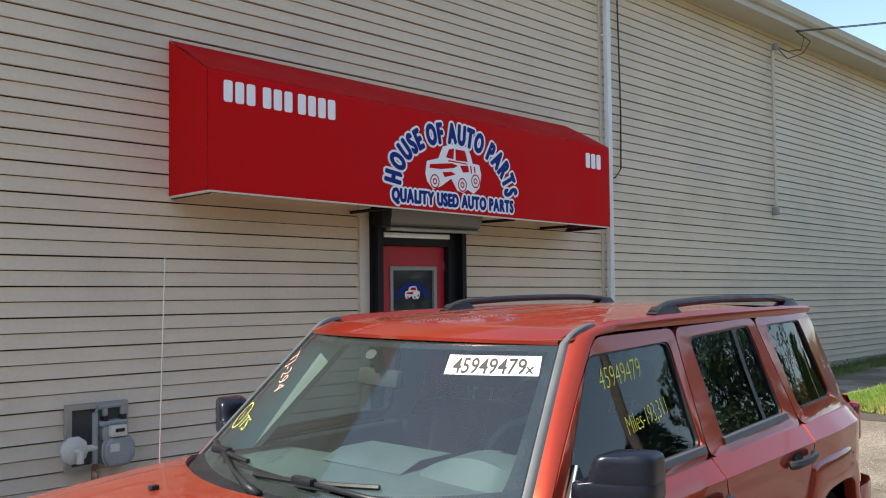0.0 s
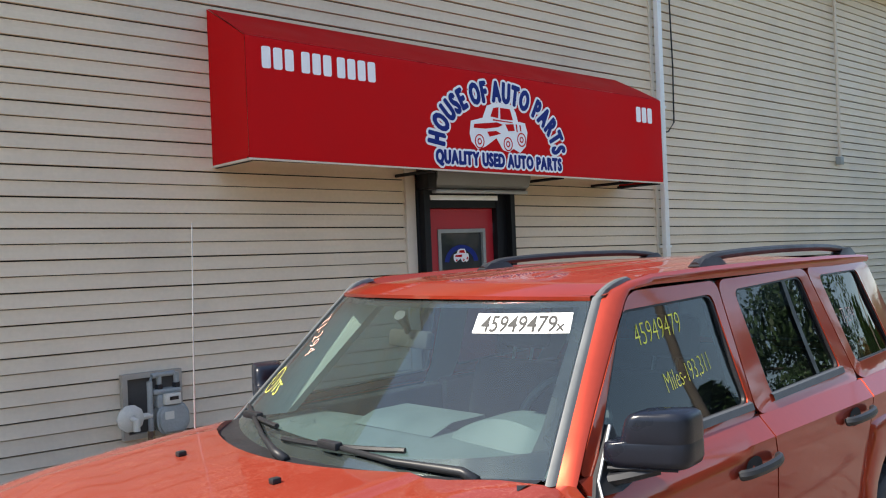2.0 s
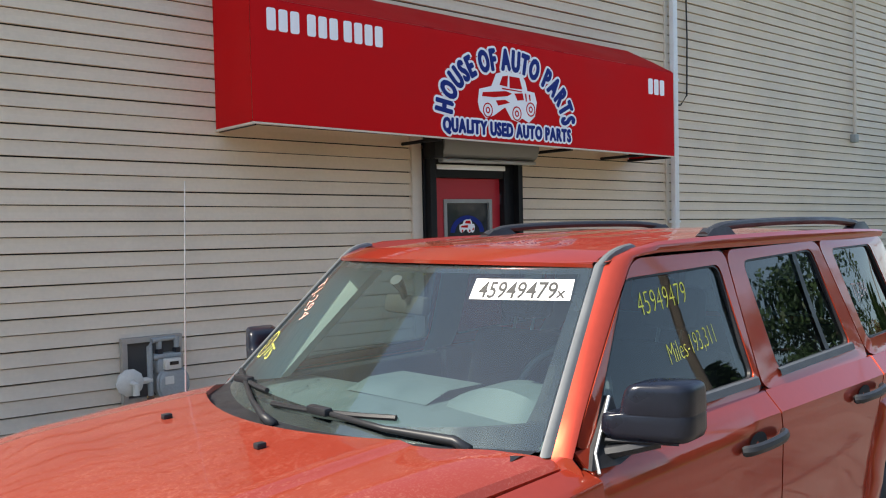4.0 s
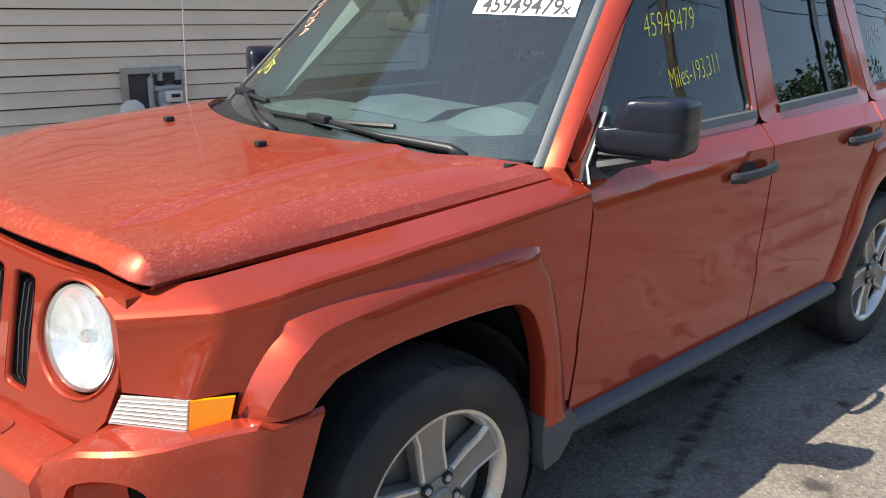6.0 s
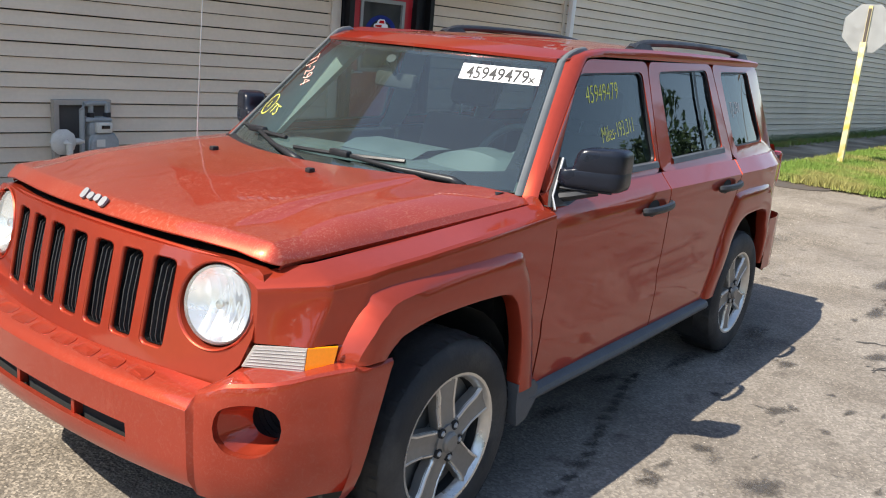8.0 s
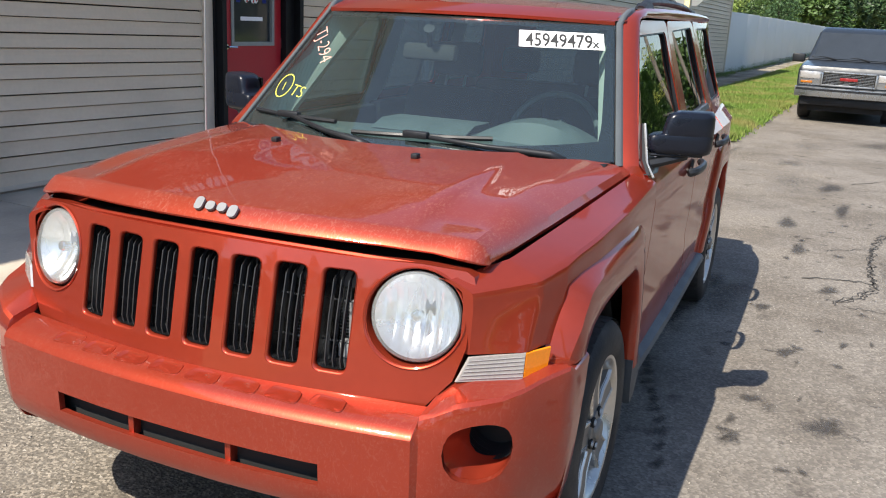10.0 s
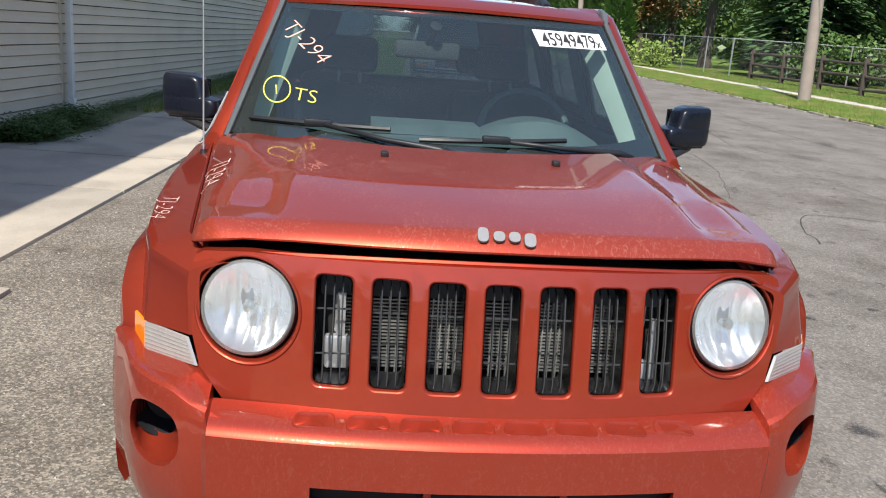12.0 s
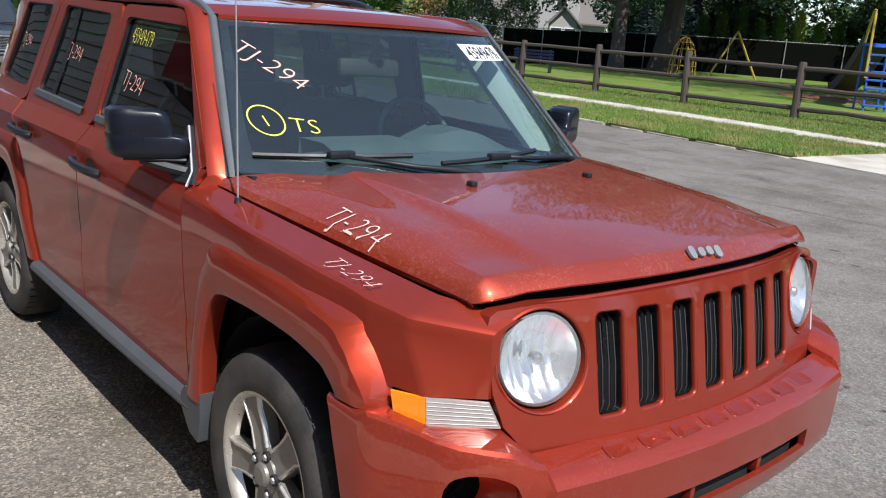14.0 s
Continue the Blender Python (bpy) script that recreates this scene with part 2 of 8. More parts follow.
M["trim_grey"] = material("grey_moulding", (0.085, 0.094, 0.10), 0.42, var=0.1)
M["rubber"] = material("tyre_rubber", (0.016, 0.016, 0.017), 0.75, var=0.25, scale=6, bump=0.15, bump_scale=120, second=(0.05, 0.046, 0.042), mix=0.35, mix_scale=5)
M["dark"] = material("dark_underbody", (0.012, 0.012, 0.012), 0.8, var=0.2)
M["alloy"] = material("silver_alloy", (0.23, 0.215, 0.195), 0.48, 0.45, var=0.1, fine=60)
M["alloy_lip"] = material("polished_alloy_lip", (0.60, 0.57, 0.52), 0.3, 0.7, var=0.1, fine=60)
M["chrome"] = material("chrome", (0.60, 0.61, 0.63), 0.14, 1.0, var=0.04, rough_var=0.03)
M["badge"] = material("dull_chrome_badge", (0.20, 0.20, 0.21), 0.6, 0.0, var=0.1)
M["reflector"] = material("lamp_reflector", (0.80, 0.82, 0.83), 0.26, 0.9, var=0.06, rough_var=0.05, bump=0.12, bump_scale=42)
M["lens"] = glass("lamp_lens", (0.93, 0.94, 0.94), 1.0, 0.20, True, (0.72, 0.745, 0.74))
M["amber"] = material("amber_lens", (0.85, 0.25, 0.005), 0.2, 0, 0.6, var=0.1, fine=150)
M["dull_amber"] = material("dull_amber_lens", (0.42, 0.13, 0.01), 0.3, 0, 0.4, var=0.1)
M["lens_ribbed"] = material("ribbed_clear_lens", (0.44, 0.42, 0.40), 0.22, 0.3, 0.8, var=0.15, fine=120)
M["red_lens"] = material("red_lens", (0.35, 0.01, 0.01), 0.15, 0, 0.8)
M["windshield"] = glass("windshield_glass", (0.66, 0.88, 0.84), 1.0, 0.021, True, (0.64, 0.79, 0.82))
M["side_glass"] = glass("tinted_side_glass", (0.13, 0.165, 0.19), 0.8, 0.006, base_mirror=0.05)
M["door_glass"] = glass("front_side_glass", (0.27, 0.345, 0.365), 0.8, 0.005, base_mirror=0.05)
M["frit"] = material("black_frit", (0.008, 0.008, 0.009), 0.25, var=0.1)
M["dash"] = material("slate_dashboard", (0.05, 0.068, 0.072), 0.6, var=0.1, bump=0.05, bump_scale=300)
M["cloth"] = material("dark_seat_cloth", (0.022, 0.024, 0.027), 0.9, var=0.2, bump=0.1, bump_scale=250)
M["headliner"] = material("pale_headliner", (0.45, 0.46, 0.43), 0.9, var=0.06)
M["pillar_trim"] = material("pale_pillar_trim", (0.31, 0.345, 0.315), 0.6, var=0.06)
M["sticker"] = material("white_sticker", (0.86, 0.86, 0.84), 0.45, var=0.03)
M["ink"] = material("black_ink", (0.02, 0.02, 0.02), 0.6)
M["yellow_marker"] = material("yellow_marker", (0.85, 0.80, 0.10), 0.7)
M["pink_marker"] = material("pink_marker", (0.85, 0.45, 0.36), 0.7)
M["pale_marker"] = material("pale_marker", (0.74, 0.52, 0.45), 0.7)
M["radiator"] = material("radiator_fins", (0.312, 0.312, 0.299), 0.35, 0.6, var=0.5, fine=60)
M["siding"] = material("beige_vinyl_siding", (0.668, 0.542, 0.396), 0.55, var=0.06, scale=0.7, fine=30, island=0.03, second=(0.61, 0.497, 0.366), mix=0.3, mix_scale=1.2)
M["fascia"] = material("weathered_pale_fascia", (0.50, 0.46, 0.40), 0.6, var=0.1, scale=2)
M["joint_shade"] = material("siding_joint_shade", (0.03, 0.028, 0.026), 0.9, var=0.1)
M["siding_trim"] = material("beige_trim", (0.60, 0.515, 0.41), 0.5, var=0.06)
M["white_metal"] = material("white_painted_metal", (0.72, 0.72, 0.70), 0.4, var=0.06)
M["red_fabric"] = material("red_awning_vinyl", (0.54, 0.004, 0.006), 0.65, var=0.07, scale=1.5, fine=200, bump=0.04, bump_scale=500, spec=0.12)
M["red_door"] = material("red_door_paint", (0.40, 0.014, 0.026), 0.42, var=0.08, scale=2)
M["black_frame"] = material("black_door_frame", (0.008, 0.008, 0.009), 0.5, var=0.2, spec=0.25)
M["shutter"] = material("grey_shutter_metal", (0.20, 0.20, 0.195), 0.5, 0.2, var=0.1)
M["sign_white"] = material("white_vinyl", (0.85, 0.85, 0.86), 0.5, var=0.03)
M["sign_blue"] = material("blue_vinyl", (0.007, 0.022, 0.18), 0.55, var=0.05, spec=0.2)
M["meter_grey"] = material("grey_meter_paint", (0.27, 0.28, 0.265), 0.5, var=0.15, scale=12)
M["meter_pale"] = material("pale_regulator_paint", (0.56, 0.52, 0.44), 0.55, var=0.1, scale=12)
M["rust_pipe"] = material("yellow_rusty_pipe", (0.42, 0.30, 0.13), 0.7, var=0.2, second=(0.10, 0.05, 0.03), mix=0.6, mix_scale=25)
M["meter_back"] = material("grey_brown_panel", (0.075, 0.066, 0.057), 0.7, var=0.1)
M["meter_frame"] = material("weathered_meter_frame", (0.36, 0.31, 0.25), 0.7, var=0.12)
M["grit"] = material("loose_grit", (0.36, 0.325, 0.28), 0.9, var=0.2, island=0.4)
M["asphalt"] = aggregate("worn_asphalt", (0.145, 0.129, 0.113), (0.265, 0.237, 0.204), (0.60, 0.575, 0.55))
M["oil"] = soft_stain("oil_stain", (0.045, 0.040, 0.036))
M["grille_rod"] = material("gloss_black_grille_plastic", (0.045, 0.047, 0.05), 0.2, var=0.08, spec=0.6)
M["crack"] = material("tar_crack", (0.05, 0.046, 0.043), 0.9, var=0.2)
M["concrete"] = material("pale_concrete", (0.44, 0.385, 0.31), 0.85, var=0.10, scale=1.5, fine=60, bump=0.2, bump_scale=80, second=(0.35, 0.305, 0.25), mix=0.35, mix_scale=1.6)
M["concrete_wall"] = material("white_concrete_wall", (0.74, 0.73, 0.70), 0.8, var=0.06, scale=0.6)
M["soil"] = material("lawn_soil", (0.13, 0.155, 0.042), 0.95, var=0.25, scale=1.2, fine=30, bump=0.4, bump_scale=20, second=(0.25, 0.21, 0.12), mix=0.42, mix_scale=0.6)
M["lawn"] = material("park_lawn", (0.105, 0.18, 0.022), 0.95, spec=0.15, var=0.3, scale=1.2, fine=30, bump=0.4, bump_scale=20, second=(0.17, 0.18, 0.055), mix=0.35, mix_scale=0.8)
M["grass"] = material("grass_blades", (0.125, 0.205, 0.030), 0.75, var=0.25, island=0.45, second=(0.23, 0.215, 0.065), mix=0.32, mix_scale=1.0)
M["weed"] = material("weed_leaves", (0.085, 0.15, 0.032), 0.6, var=0.2, island=0.4)
M["bark"] = material("tree_bark", (0.075, 0.060, 0.047), 0.9, var=0.3, scale=3, fine=25, bump=0.6, bump_scale=18)
M["leaf"] = material("broad_leaves", (0.075, 0.135, 0.028), 0.55, var=0.25, scale=0.8, island=0.5)
M["leaf_light"] = material("light_leaves", (0.16, 0.22, 0.045), 0.55, var=0.25, scale=0.8, island=0.5)
M["leaf_dark"] = material("dark_leaves", (0.036, 0.075, 0.022), 0.6, var=0.25, scale=0.8, island=0.5)
M["leaf_red"] = material("rust_leaves", (0.22, 0.085, 0.03), 0.6, var=0.25, scale=0.8, island=0.5, second=(0.14, 0.13, 0.03), mix=0.5, mix_scale=0.9)
M["needle"] = material("conifer_sprays", (0.06, 0.12, 0.036), 0.65, var=0.25, scale=0.8, island=0.45)
M["hedge"] = material("hedge_sprays", (0.08, 0.155, 0.028), 0.6, var=0.25, scale=1.0, island=0.45)
M["fence_wood"] = material("brown_fence_timber", (0.066, 0.048, 0.038), 0.85, var=0.25, scale=4, fine=50, bump=0.3, bump_scale=40)
M["pole_wood"] = material("weathered_pole_timber", (0.27, 0.225, 0.185), 0.9, var=0.2, scale=3, fine=40, bump=0.4, bump_scale=30)
M["kerb_stone"] = material("worn_kerb_concrete", (0.42, 0.385, 0.30), 0.9, var=0.25, scale=2.5, fine=40, bump=0.4, bump_scale=50, second=(0.17, 0.155, 0.11), mix=0.6, mix_scale=3)
M["fence_steel"] = material("dull_fence_steel", (0.27, 0.28, 0.275), 0.6, 0.3, var=0.15)
M["brown_shingle"] = material("brown_shingles", (0.15, 0.135, 0.12), 0.9, var=0.15, fine=20)
M["blue_needle"] = material("blue_spruce_sprays", (0.12, 0.17, 0.15), 0.65, var=0.25, scale=0.8, island=0.45)
M["bench_blue"] = material("dark_blue_bench_paint", (0.007, 0.010, 0.026), 0.7, var=0.1, spec=0.1)
M["galvanised"] = material("galvanised_steel", (0.42, 0.43, 0.44), 0.45, 0.6, var=0.12)
M["yellow_paint"] = material("faded_yellow_paint", (0.62, 0.46, 0.10), 0.55, var=0.12, second=(0.66, 0.58, 0.36), mix=0.5, mix_scale=7)
M["sign_back"] = material("bare_sign_back", (0.36, 0.37, 0.37), 0.45, 0.4, var=0.06)
M["blue_plastic"] = material("blue_play_plastic", (0.02, 0.10, 0.42), 0.45, var=0.1)
M["black_mesh"] = material("dark_privacy_screen", (0.0035, 0.0042, 0.0035), 0.9, var=0.3, spec=0.05)
M["play_yellow"] = material("worn_play_yellow", (0.42, 0.28, 0.03), 0.5, var=0.15)
M["truck_paint"] = material("slate_blue_truck_paint", (0.016, 0.021, 0.028), 0.40, 0.0, 0.45, var=0.08)
M["bluish_chrome"] = material("dull_chrome", (0.36, 0.37, 0.38), 0.3, 0.8, var=0.08)
M["old_pavement"] = material("dirty_pavement", (0.52, 0.47, 0.39), 0.9, var=0.15, scale=2, fine=50, bump=0.2, bump_scale=60, second=(0.40, 0.35, 0.27), mix=0.35, mix_scale=1.3)
M["dirty_slab"] = material("soiled_pavement", (0.33, 0.285, 0.22), 0.9, var=0.25, scale=1.5, fine=40, bump=0.3, bump_scale=50, second=(0.15, 0.125, 0.085), mix=0.55, mix_scale=1.1)
M["brick_house"] = material("pale_house_siding", (0.32, 0.31, 0.295), 0.7, var=0.08)
M["roof_shingle"] = material("grey_shingles", (0.13, 0.12, 0.115), 0.9, var=0.2, fine=20)
M["house_glass"] = material("dark_window_glass", (0.03, 0.035, 0.04), 0.08, 0, 0.5)
M["red_car"] = material("red_car_paint", (0.30, 0.012, 0.012), 0.3, 0.2, 1.0)
M["white_car"] = material("white_car_paint", (0.7, 0.7, 0.7), 0.3, 0.0, 1.0)
M["iron"] = material("cast_iron", (0.09, 0.075, 0.065), 0.7, 0.3, var=0.2, bump=0.3, bump_scale=60)
M["wire"] = material("black_cable", (0.01, 0.01, 0.01), 0.6)
M["mulch"] = material("red_mulch", (0.22, 0.075, 0.035), 0.95, var=0.3, bump=0.5, bump_scale=30)


# ---- mesh helpers ----
def part(name, bm, mat, parent=None, label="", sharp=32):
    me = bpy.data.meshes.new(name)
    bm.to_mesh(me)
    bm.free()
    me.materials.append(mat)
    me.shade_smooth()
    me.set_sharp_from_angle(angle=radians(sharp))
    ob = new(name, me)
    ob.parent = parent
    if label:
        tagged(ob, label)
    return ob


def thing(name, label, category, group="", kind="", at=None):
    ob = new(name)
    if at is not None:
        ob.matrix_world = at
    return tagged(ob, label, category, group, kind)


def box(bm, lo, hi, m=None, bevel=0.0):
    r = bmesh.ops.create_cube(bm, size=1.0)
    vs = r["verts"]
    for v in vs:
        v.co = Vector([lo[i] + (v.co[i] + 0.5) * (hi[i] - lo[i]) for i in range(3)])
    if bevel:
        es = list({e for v in vs for e in v.link_edges})
        out = bmesh.ops.bevel(bm, geom=es, offset=bevel, segments=2, affect="EDGES", profile=0.5)
        vs = [v for v in out["verts"]] + [v for v in vs if v.is_valid]
        vs = list(set(vs))
    if m is not None:
        bmesh.ops.transform(bm, matrix=m, verts=vs)
    return vs


def boxed(lo, hi, m=None, bevel=0.0):
    bm = bmesh.new()
    box(bm, lo, hi, m, bevel)
    return bm


def loft(bm, rows, close_u=False, close_v=False):
    """A skin over rows of points; close_v joins each row's end to its start, close_u the last row to the first."""
    vs = [[bm.verts.new(p) for p in r] for r in rows]
    nu, nv = len(vs), len(vs[0])
    for i in range(nu if close_u else nu - 1):
        for j in range(nv if close_v else nv - 1):
            q = [vs[i][j], vs[(i + 1) % nu][j], vs[(i + 1) % nu][(j + 1) % nv], vs[i][(j + 1) % nv]]
            try:
                bm.faces.new(q)
            except ValueError:
                pass
    return vs


def lofted(rows, **k):
    bm = bmesh.new()
    loft(bm, rows, **k)
    return bm


def tube(bm, pts, r, n=8, caps=True, flat=1.0):
    pts = [Vector(p) for p in pts]
    rs = r if isinstance(r, (list, tuple)) else [r] * len(pts)
    rows = []
    for i, p in enumerate(pts):
        d = (pts[min(i + 1, len(pts) - 1)] - pts[max(i - 1, 0)]).normalized()
        up = Vector((0, 0, 1)) if abs(d.z) < 0.9 else Vector((1, 0, 0))
        a = d.cross(up).normalized()
        b = a.cross(d)
        rows.append([p + a * rs[i] * math.cos(k * math.tau / n) + b * rs[i] * flat * math.sin(k * math.tau / n) for k in range(n)])
    vs = loft(bm, rows, close_v=True)
    if caps:
        bm.faces.new(vs[0])
        bm.faces.new(vs[-1][::-1])
    return bm


def tubed(pts, r, n=8, flat=1.0):
    return tube(bmesh.new(), pts, r, n, True, flat)


def spin(prof, n=32, axis="y", centre=(0, 0, 0)):
    """A turned body: prof is a list of (radius, offset along the axis)."""
    rows = []
    for r, o in prof:
        row = []
        for k in range(n):
            c, s = math.cos(k * math.tau / n) * r, math.sin(k * math.tau / n) * r
            p = {"y": (c, o, s), "x": (o, c, s), "z": (c, s, o)}[axis]
            row.append(Vector(p) + Vector(centre))
        rows.append(row)
    return lofted(rows, close_v=True)


def round_poly(pts, r, k=4):
    out = []
    for i, p in enumerate(pts):
        p, a, b = Vector(p), Vector(pts[i - 1]), Vector(pts[(i + 1) % len(pts)])
        ra, rb = min(r, (a - p).length * 0.45), min(r, (b - p).length * 0.45)
        s, e = p + (a - p).normalized() * ra, p + (b - p).normalized() * rb
        for j in range(k):
            t = j / (k - 1)
            out.append(s * (1 - t) ** 2 + p * 2 * t * (1 - t) + e * t * t)
    return out


def plate(outline, depth, put=None):
    """A flat plate from a 2D outline (u, v), extruded by depth along w; put maps (u, v, w) to a place."""
    put = put or (lambda u, v, w: (u, w, v))
    bm = bmesh.new()
    a = [bm.verts.new(put(p[0], p[1], 0)) for p in outline]
    b = [bm.verts.new(put(p[0], p[1], depth)) for p in outline]
    bm.faces.new(a)
    bm.faces.new(b[::-1])
    for i in range(len(a)):
        bm.faces.new((a[i], b[i], b[(i + 1) % len(a)], a[(i + 1) % len(a)]))
    bmesh.ops.recalc_face_normals(bm, faces=bm.faces)
    return bm


def cutout(ob, cutters):
    """Cuts closed bodies out of ob's mesh for good."""
    for bm in cutters:
        me = bpy.data.meshes.new("cutter")
        bmesh.ops.recalc_face_normals(bm, faces=bm.faces)
        bm.to_mesh(me)
        bm.free()
        c = new("cutter", me)
        c.parent = ob.parent
        mod = ob.modifiers.new("cut", "BOOLEAN")
        mod.object, mod.solver, mod.use_self = c, "EXACT", True
        bpy.context.view_layer.update()
        done = bpy.data.meshes.new_from_object(ob.evaluated_get(bpy.context.evaluated_depsgraph_get()))
        ob.modifiers.remove(mod)
        old, ob.data = ob.data, done
        bpy.data.meshes.remove(old)
        bpy.data.objects.remove(c)
        bpy.data.meshes.remove(me)
    ob.data.shade_smooth()
    ob.data.set_sharp_from_angle(angle=radians(32))
    return ob


def lettering(text, size, extrude=0.0, offset=0.0, spacing=1.0, shear=0.0, align="CENTER"):
    """A bmesh of words in the built-in font, in the xy plane."""
    cu = bpy.data.curves.new("words", "FONT")
    cu.body, cu.size, cu.extrude, cu.offset, cu.space_character, cu.shear = text, size, extrude, offset, spacing, shear
    cu.align_x, cu.resolution_u = align, 3
    ob = new("words", cu)
    bpy.context.view_layer.update()
    me = bpy.data.meshes.new_from_object(ob.evaluated_get(bpy.context.evaluated_depsgraph_get()))
    bm = bmesh.new()
    bm.from_mesh(me)
    bpy.data.objects.remove(ob)
    bpy.data.curves.remove(cu)
    bpy.data.meshes.remove(me)
    return bm


def moved(bm, m):
    bmesh.ops.transform(bm, matrix=m, verts=bm.verts)
    return bm


def joined(*bms):
    out = bms[0]
    for b in bms[1:]:
        me = bpy.data.meshes.new("tmp")
        b.to_mesh(me)
        b.free()
        out.from_mesh(me)
        bpy.data.meshes.remove(me)
    return out

# ---- ground, street and pavements ----
def south(x, off):
    """Lines along the park side, which swing away from the shop's line."""
    return off + 0.072 * max(0.0, x - 12)


def north(x, off):
    return off + 0.036 * max(0.0, x - 12)


def verge_edge(x):
    """Street side of the kerbside grass."""
    return 0.74 + 0.0215 * (x - 12)


def strip(x0, x1, lo, hi, z, n=60, drop=0.3):
    """A long slab between two lines, with its edges turned down."""
    xs = [x0 + (x1 - x0) * (i / n) ** 1.6 for i in range(n + 1)] if x0 > -20 else [x0 + (x1 - x0) * i / n for i in range(n + 1)]
    bm = lofted([[(x, lo(x), z - drop), (x, lo(x), z), (x, lo(x) * .5 + hi(x) * .5, z), (x, hi(x), z), (x, hi(x), z - drop)] for x in xs])
    for r in (0, -1):
        x = xs[r]
        bm.faces.new([bm.verts.new(p) for p in ((x, lo(x), z - drop), (x, lo(x), z), (x, hi(x), z), (x, hi(x), z - drop))])
    return bm


tagged(part("ground", boxed((-400, -400, -0.6), (600, 400, -0.10)), M["soil"]), "wide grassy earth under the whole neighbourhood", "ground", kind="structure")
tagged(part("road", strip(-120, 400, lambda x: south(x, -10.1), lambda x: 2.5 if x < 10.6 else north(x, 2.45), 0.0, 130), M["asphalt"]), "worn grey asphalt street and parking strip, cracked and stained", "road", kind="structure")
tagged(part("verge_south", strip(5.7, 300, lambda x: south(x, -13.0), lambda x: south(x, -10.28), 0.045), M["soil"]), "grass verge between street and pavement", "lawn", kind="structure")
tagged(part("verge_south_near", boxed((-120, -13.0, -0.3), (0.5, -10.28, 0.045)), M["soil"]), "grass verge beside the driveway apron", "lawn", kind="structure")
tagged(part("lawn", strip(-120, 300, lambda x: -160.0, lambda x: south(x, -14.5), 0.04, 40), M["lawn"]), "shady park lawn behind a split-rail fence", "lawn", kind="structure")
path_s = thing("pavement_south", "pale concrete pavement slabs along the park", "pavement", kind="structure")
for i in range(70):
    x0 = -20 + i * 1.5
    part("slab", strip(x0 + .008, x0 + 1.492, lambda x: south(x, -14.5), lambda x: south(x, -13.0), 0.05 + .004 * math.sin(i * 1.7), 2), M["old_pavement"], path_s)
tagged(part("driveway_apron", boxed((0.5, -13.0, -0.3), (5.7, -10.1, 0.03)), M["old_pavement"]), "pale concrete driveway crossing the verge", "driveway", kind="structure")
kerb = thing("kerb", "row of worn pale concrete kerb stones along the grass verge", "kerb", kind="structure")
rk = random.Random(4)
for i in range(70):
    x0 = 5.7 + i * 1.0
    lo, hi = (x0 + 0.006 + rk.uniform(0, .04), -.10 + rk.uniform(-.04, .03), -0.2), (x0 + .994 - rk.uniform(0, .22), rk.uniform(-.035, .02), 0.040 + rk.uniform(-.025, .015))
    part("kerb_stone", boxed(lo, hi, Matrix.Translation((0, south(x0, -10.1), 0)), bevel=0.025), M["kerb_stone"], kerb)

# shop side: concrete apron and pavement with joints
walk_n = thing("pavement_north", "pale concrete pavement slabs along the shop wall", "pavement", kind="structure")
for x0, x1, y0 in ((-7.0, -4.6, 2.12), (-4.6, -2.2, 2.12), (-2.2, 0.2, 2.12), (0.2, 1.75, 2.2), (1.75, 4.3, 2.5)):
    part("slab", boxed((x0 + 0.006, y0, -0.3), (x1 - 0.006, 4.7, 0.025), bevel=0.006), M["concrete"], walk_n)
for i in range(46):
    x0 = 4.3 + i * 1.6
    part("slab", strip(x0 + 0.006, x0 + 1.594, lambda x: north(x, 2.5), lambda x: (min(4.45, north(x, 3.95)) if x < 29 else north(x, 3.95)) if x > 6.3 else 4.7, 0.025 + .006 * math.sin(i * 2.1), 2), M["concrete" if x0 < 10.6 else "dirty_slab"], walk_n)
tagged(part("verge_north", strip(10.6, 200, lambda x: verge_edge(x), lambda x: north(x, 2.5), 0.02), M["soil"]), "sunlit grass strip between street and pavement", "lawn", kind="structure")
tagged(part("wall_bed", strip(6.2, 200, lambda x: min(4.45, north(x, 3.95)) if x < 29 else north(x, 3.95), lambda x: 4.62 if x < 29 else north(x, 4.75), 0.03), M["soil"]), "weedy soil strip at the foot of the wall", "soil", kind="structure")
bm = bmesh.new()
vs = loft(bm, [[(10.25 + r * math.cos(a) * .55, 1.93 + r * math.sin(a) * .62, z) for a in [k * math.tau / 28 for k in range(28)]] for r, z in ((1, -0.05), (1, 0.014), (0.9, 0.02), (0.86, 0.014), (0.5, 0.018))], close_v=True)
bm.faces.new(vs[-1])
tagged(part("manhole_cover", bm, M["iron"]), "rusty brown cast-iron manhole cover at the grass edge", "manhole cover")

# ---- the shop building ----
WALL_X0, WALL_X1, WALL_TOP = -9.0, 29.1, 6.05
wall = thing("wall_north", "long beige vinyl-clad wall of the auto parts shop", "wall", kind="structure")
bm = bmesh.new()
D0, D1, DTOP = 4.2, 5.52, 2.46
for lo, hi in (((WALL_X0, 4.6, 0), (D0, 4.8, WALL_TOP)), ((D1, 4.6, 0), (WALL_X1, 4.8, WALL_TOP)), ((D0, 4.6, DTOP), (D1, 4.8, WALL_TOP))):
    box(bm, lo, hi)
# near-black colour here puts the shade into the joints between courses
part("sheathing", bm, M["joint_shade"], wall, "near-black sheathing standing in for shade in the siding joints")
COURSE = 0.1179


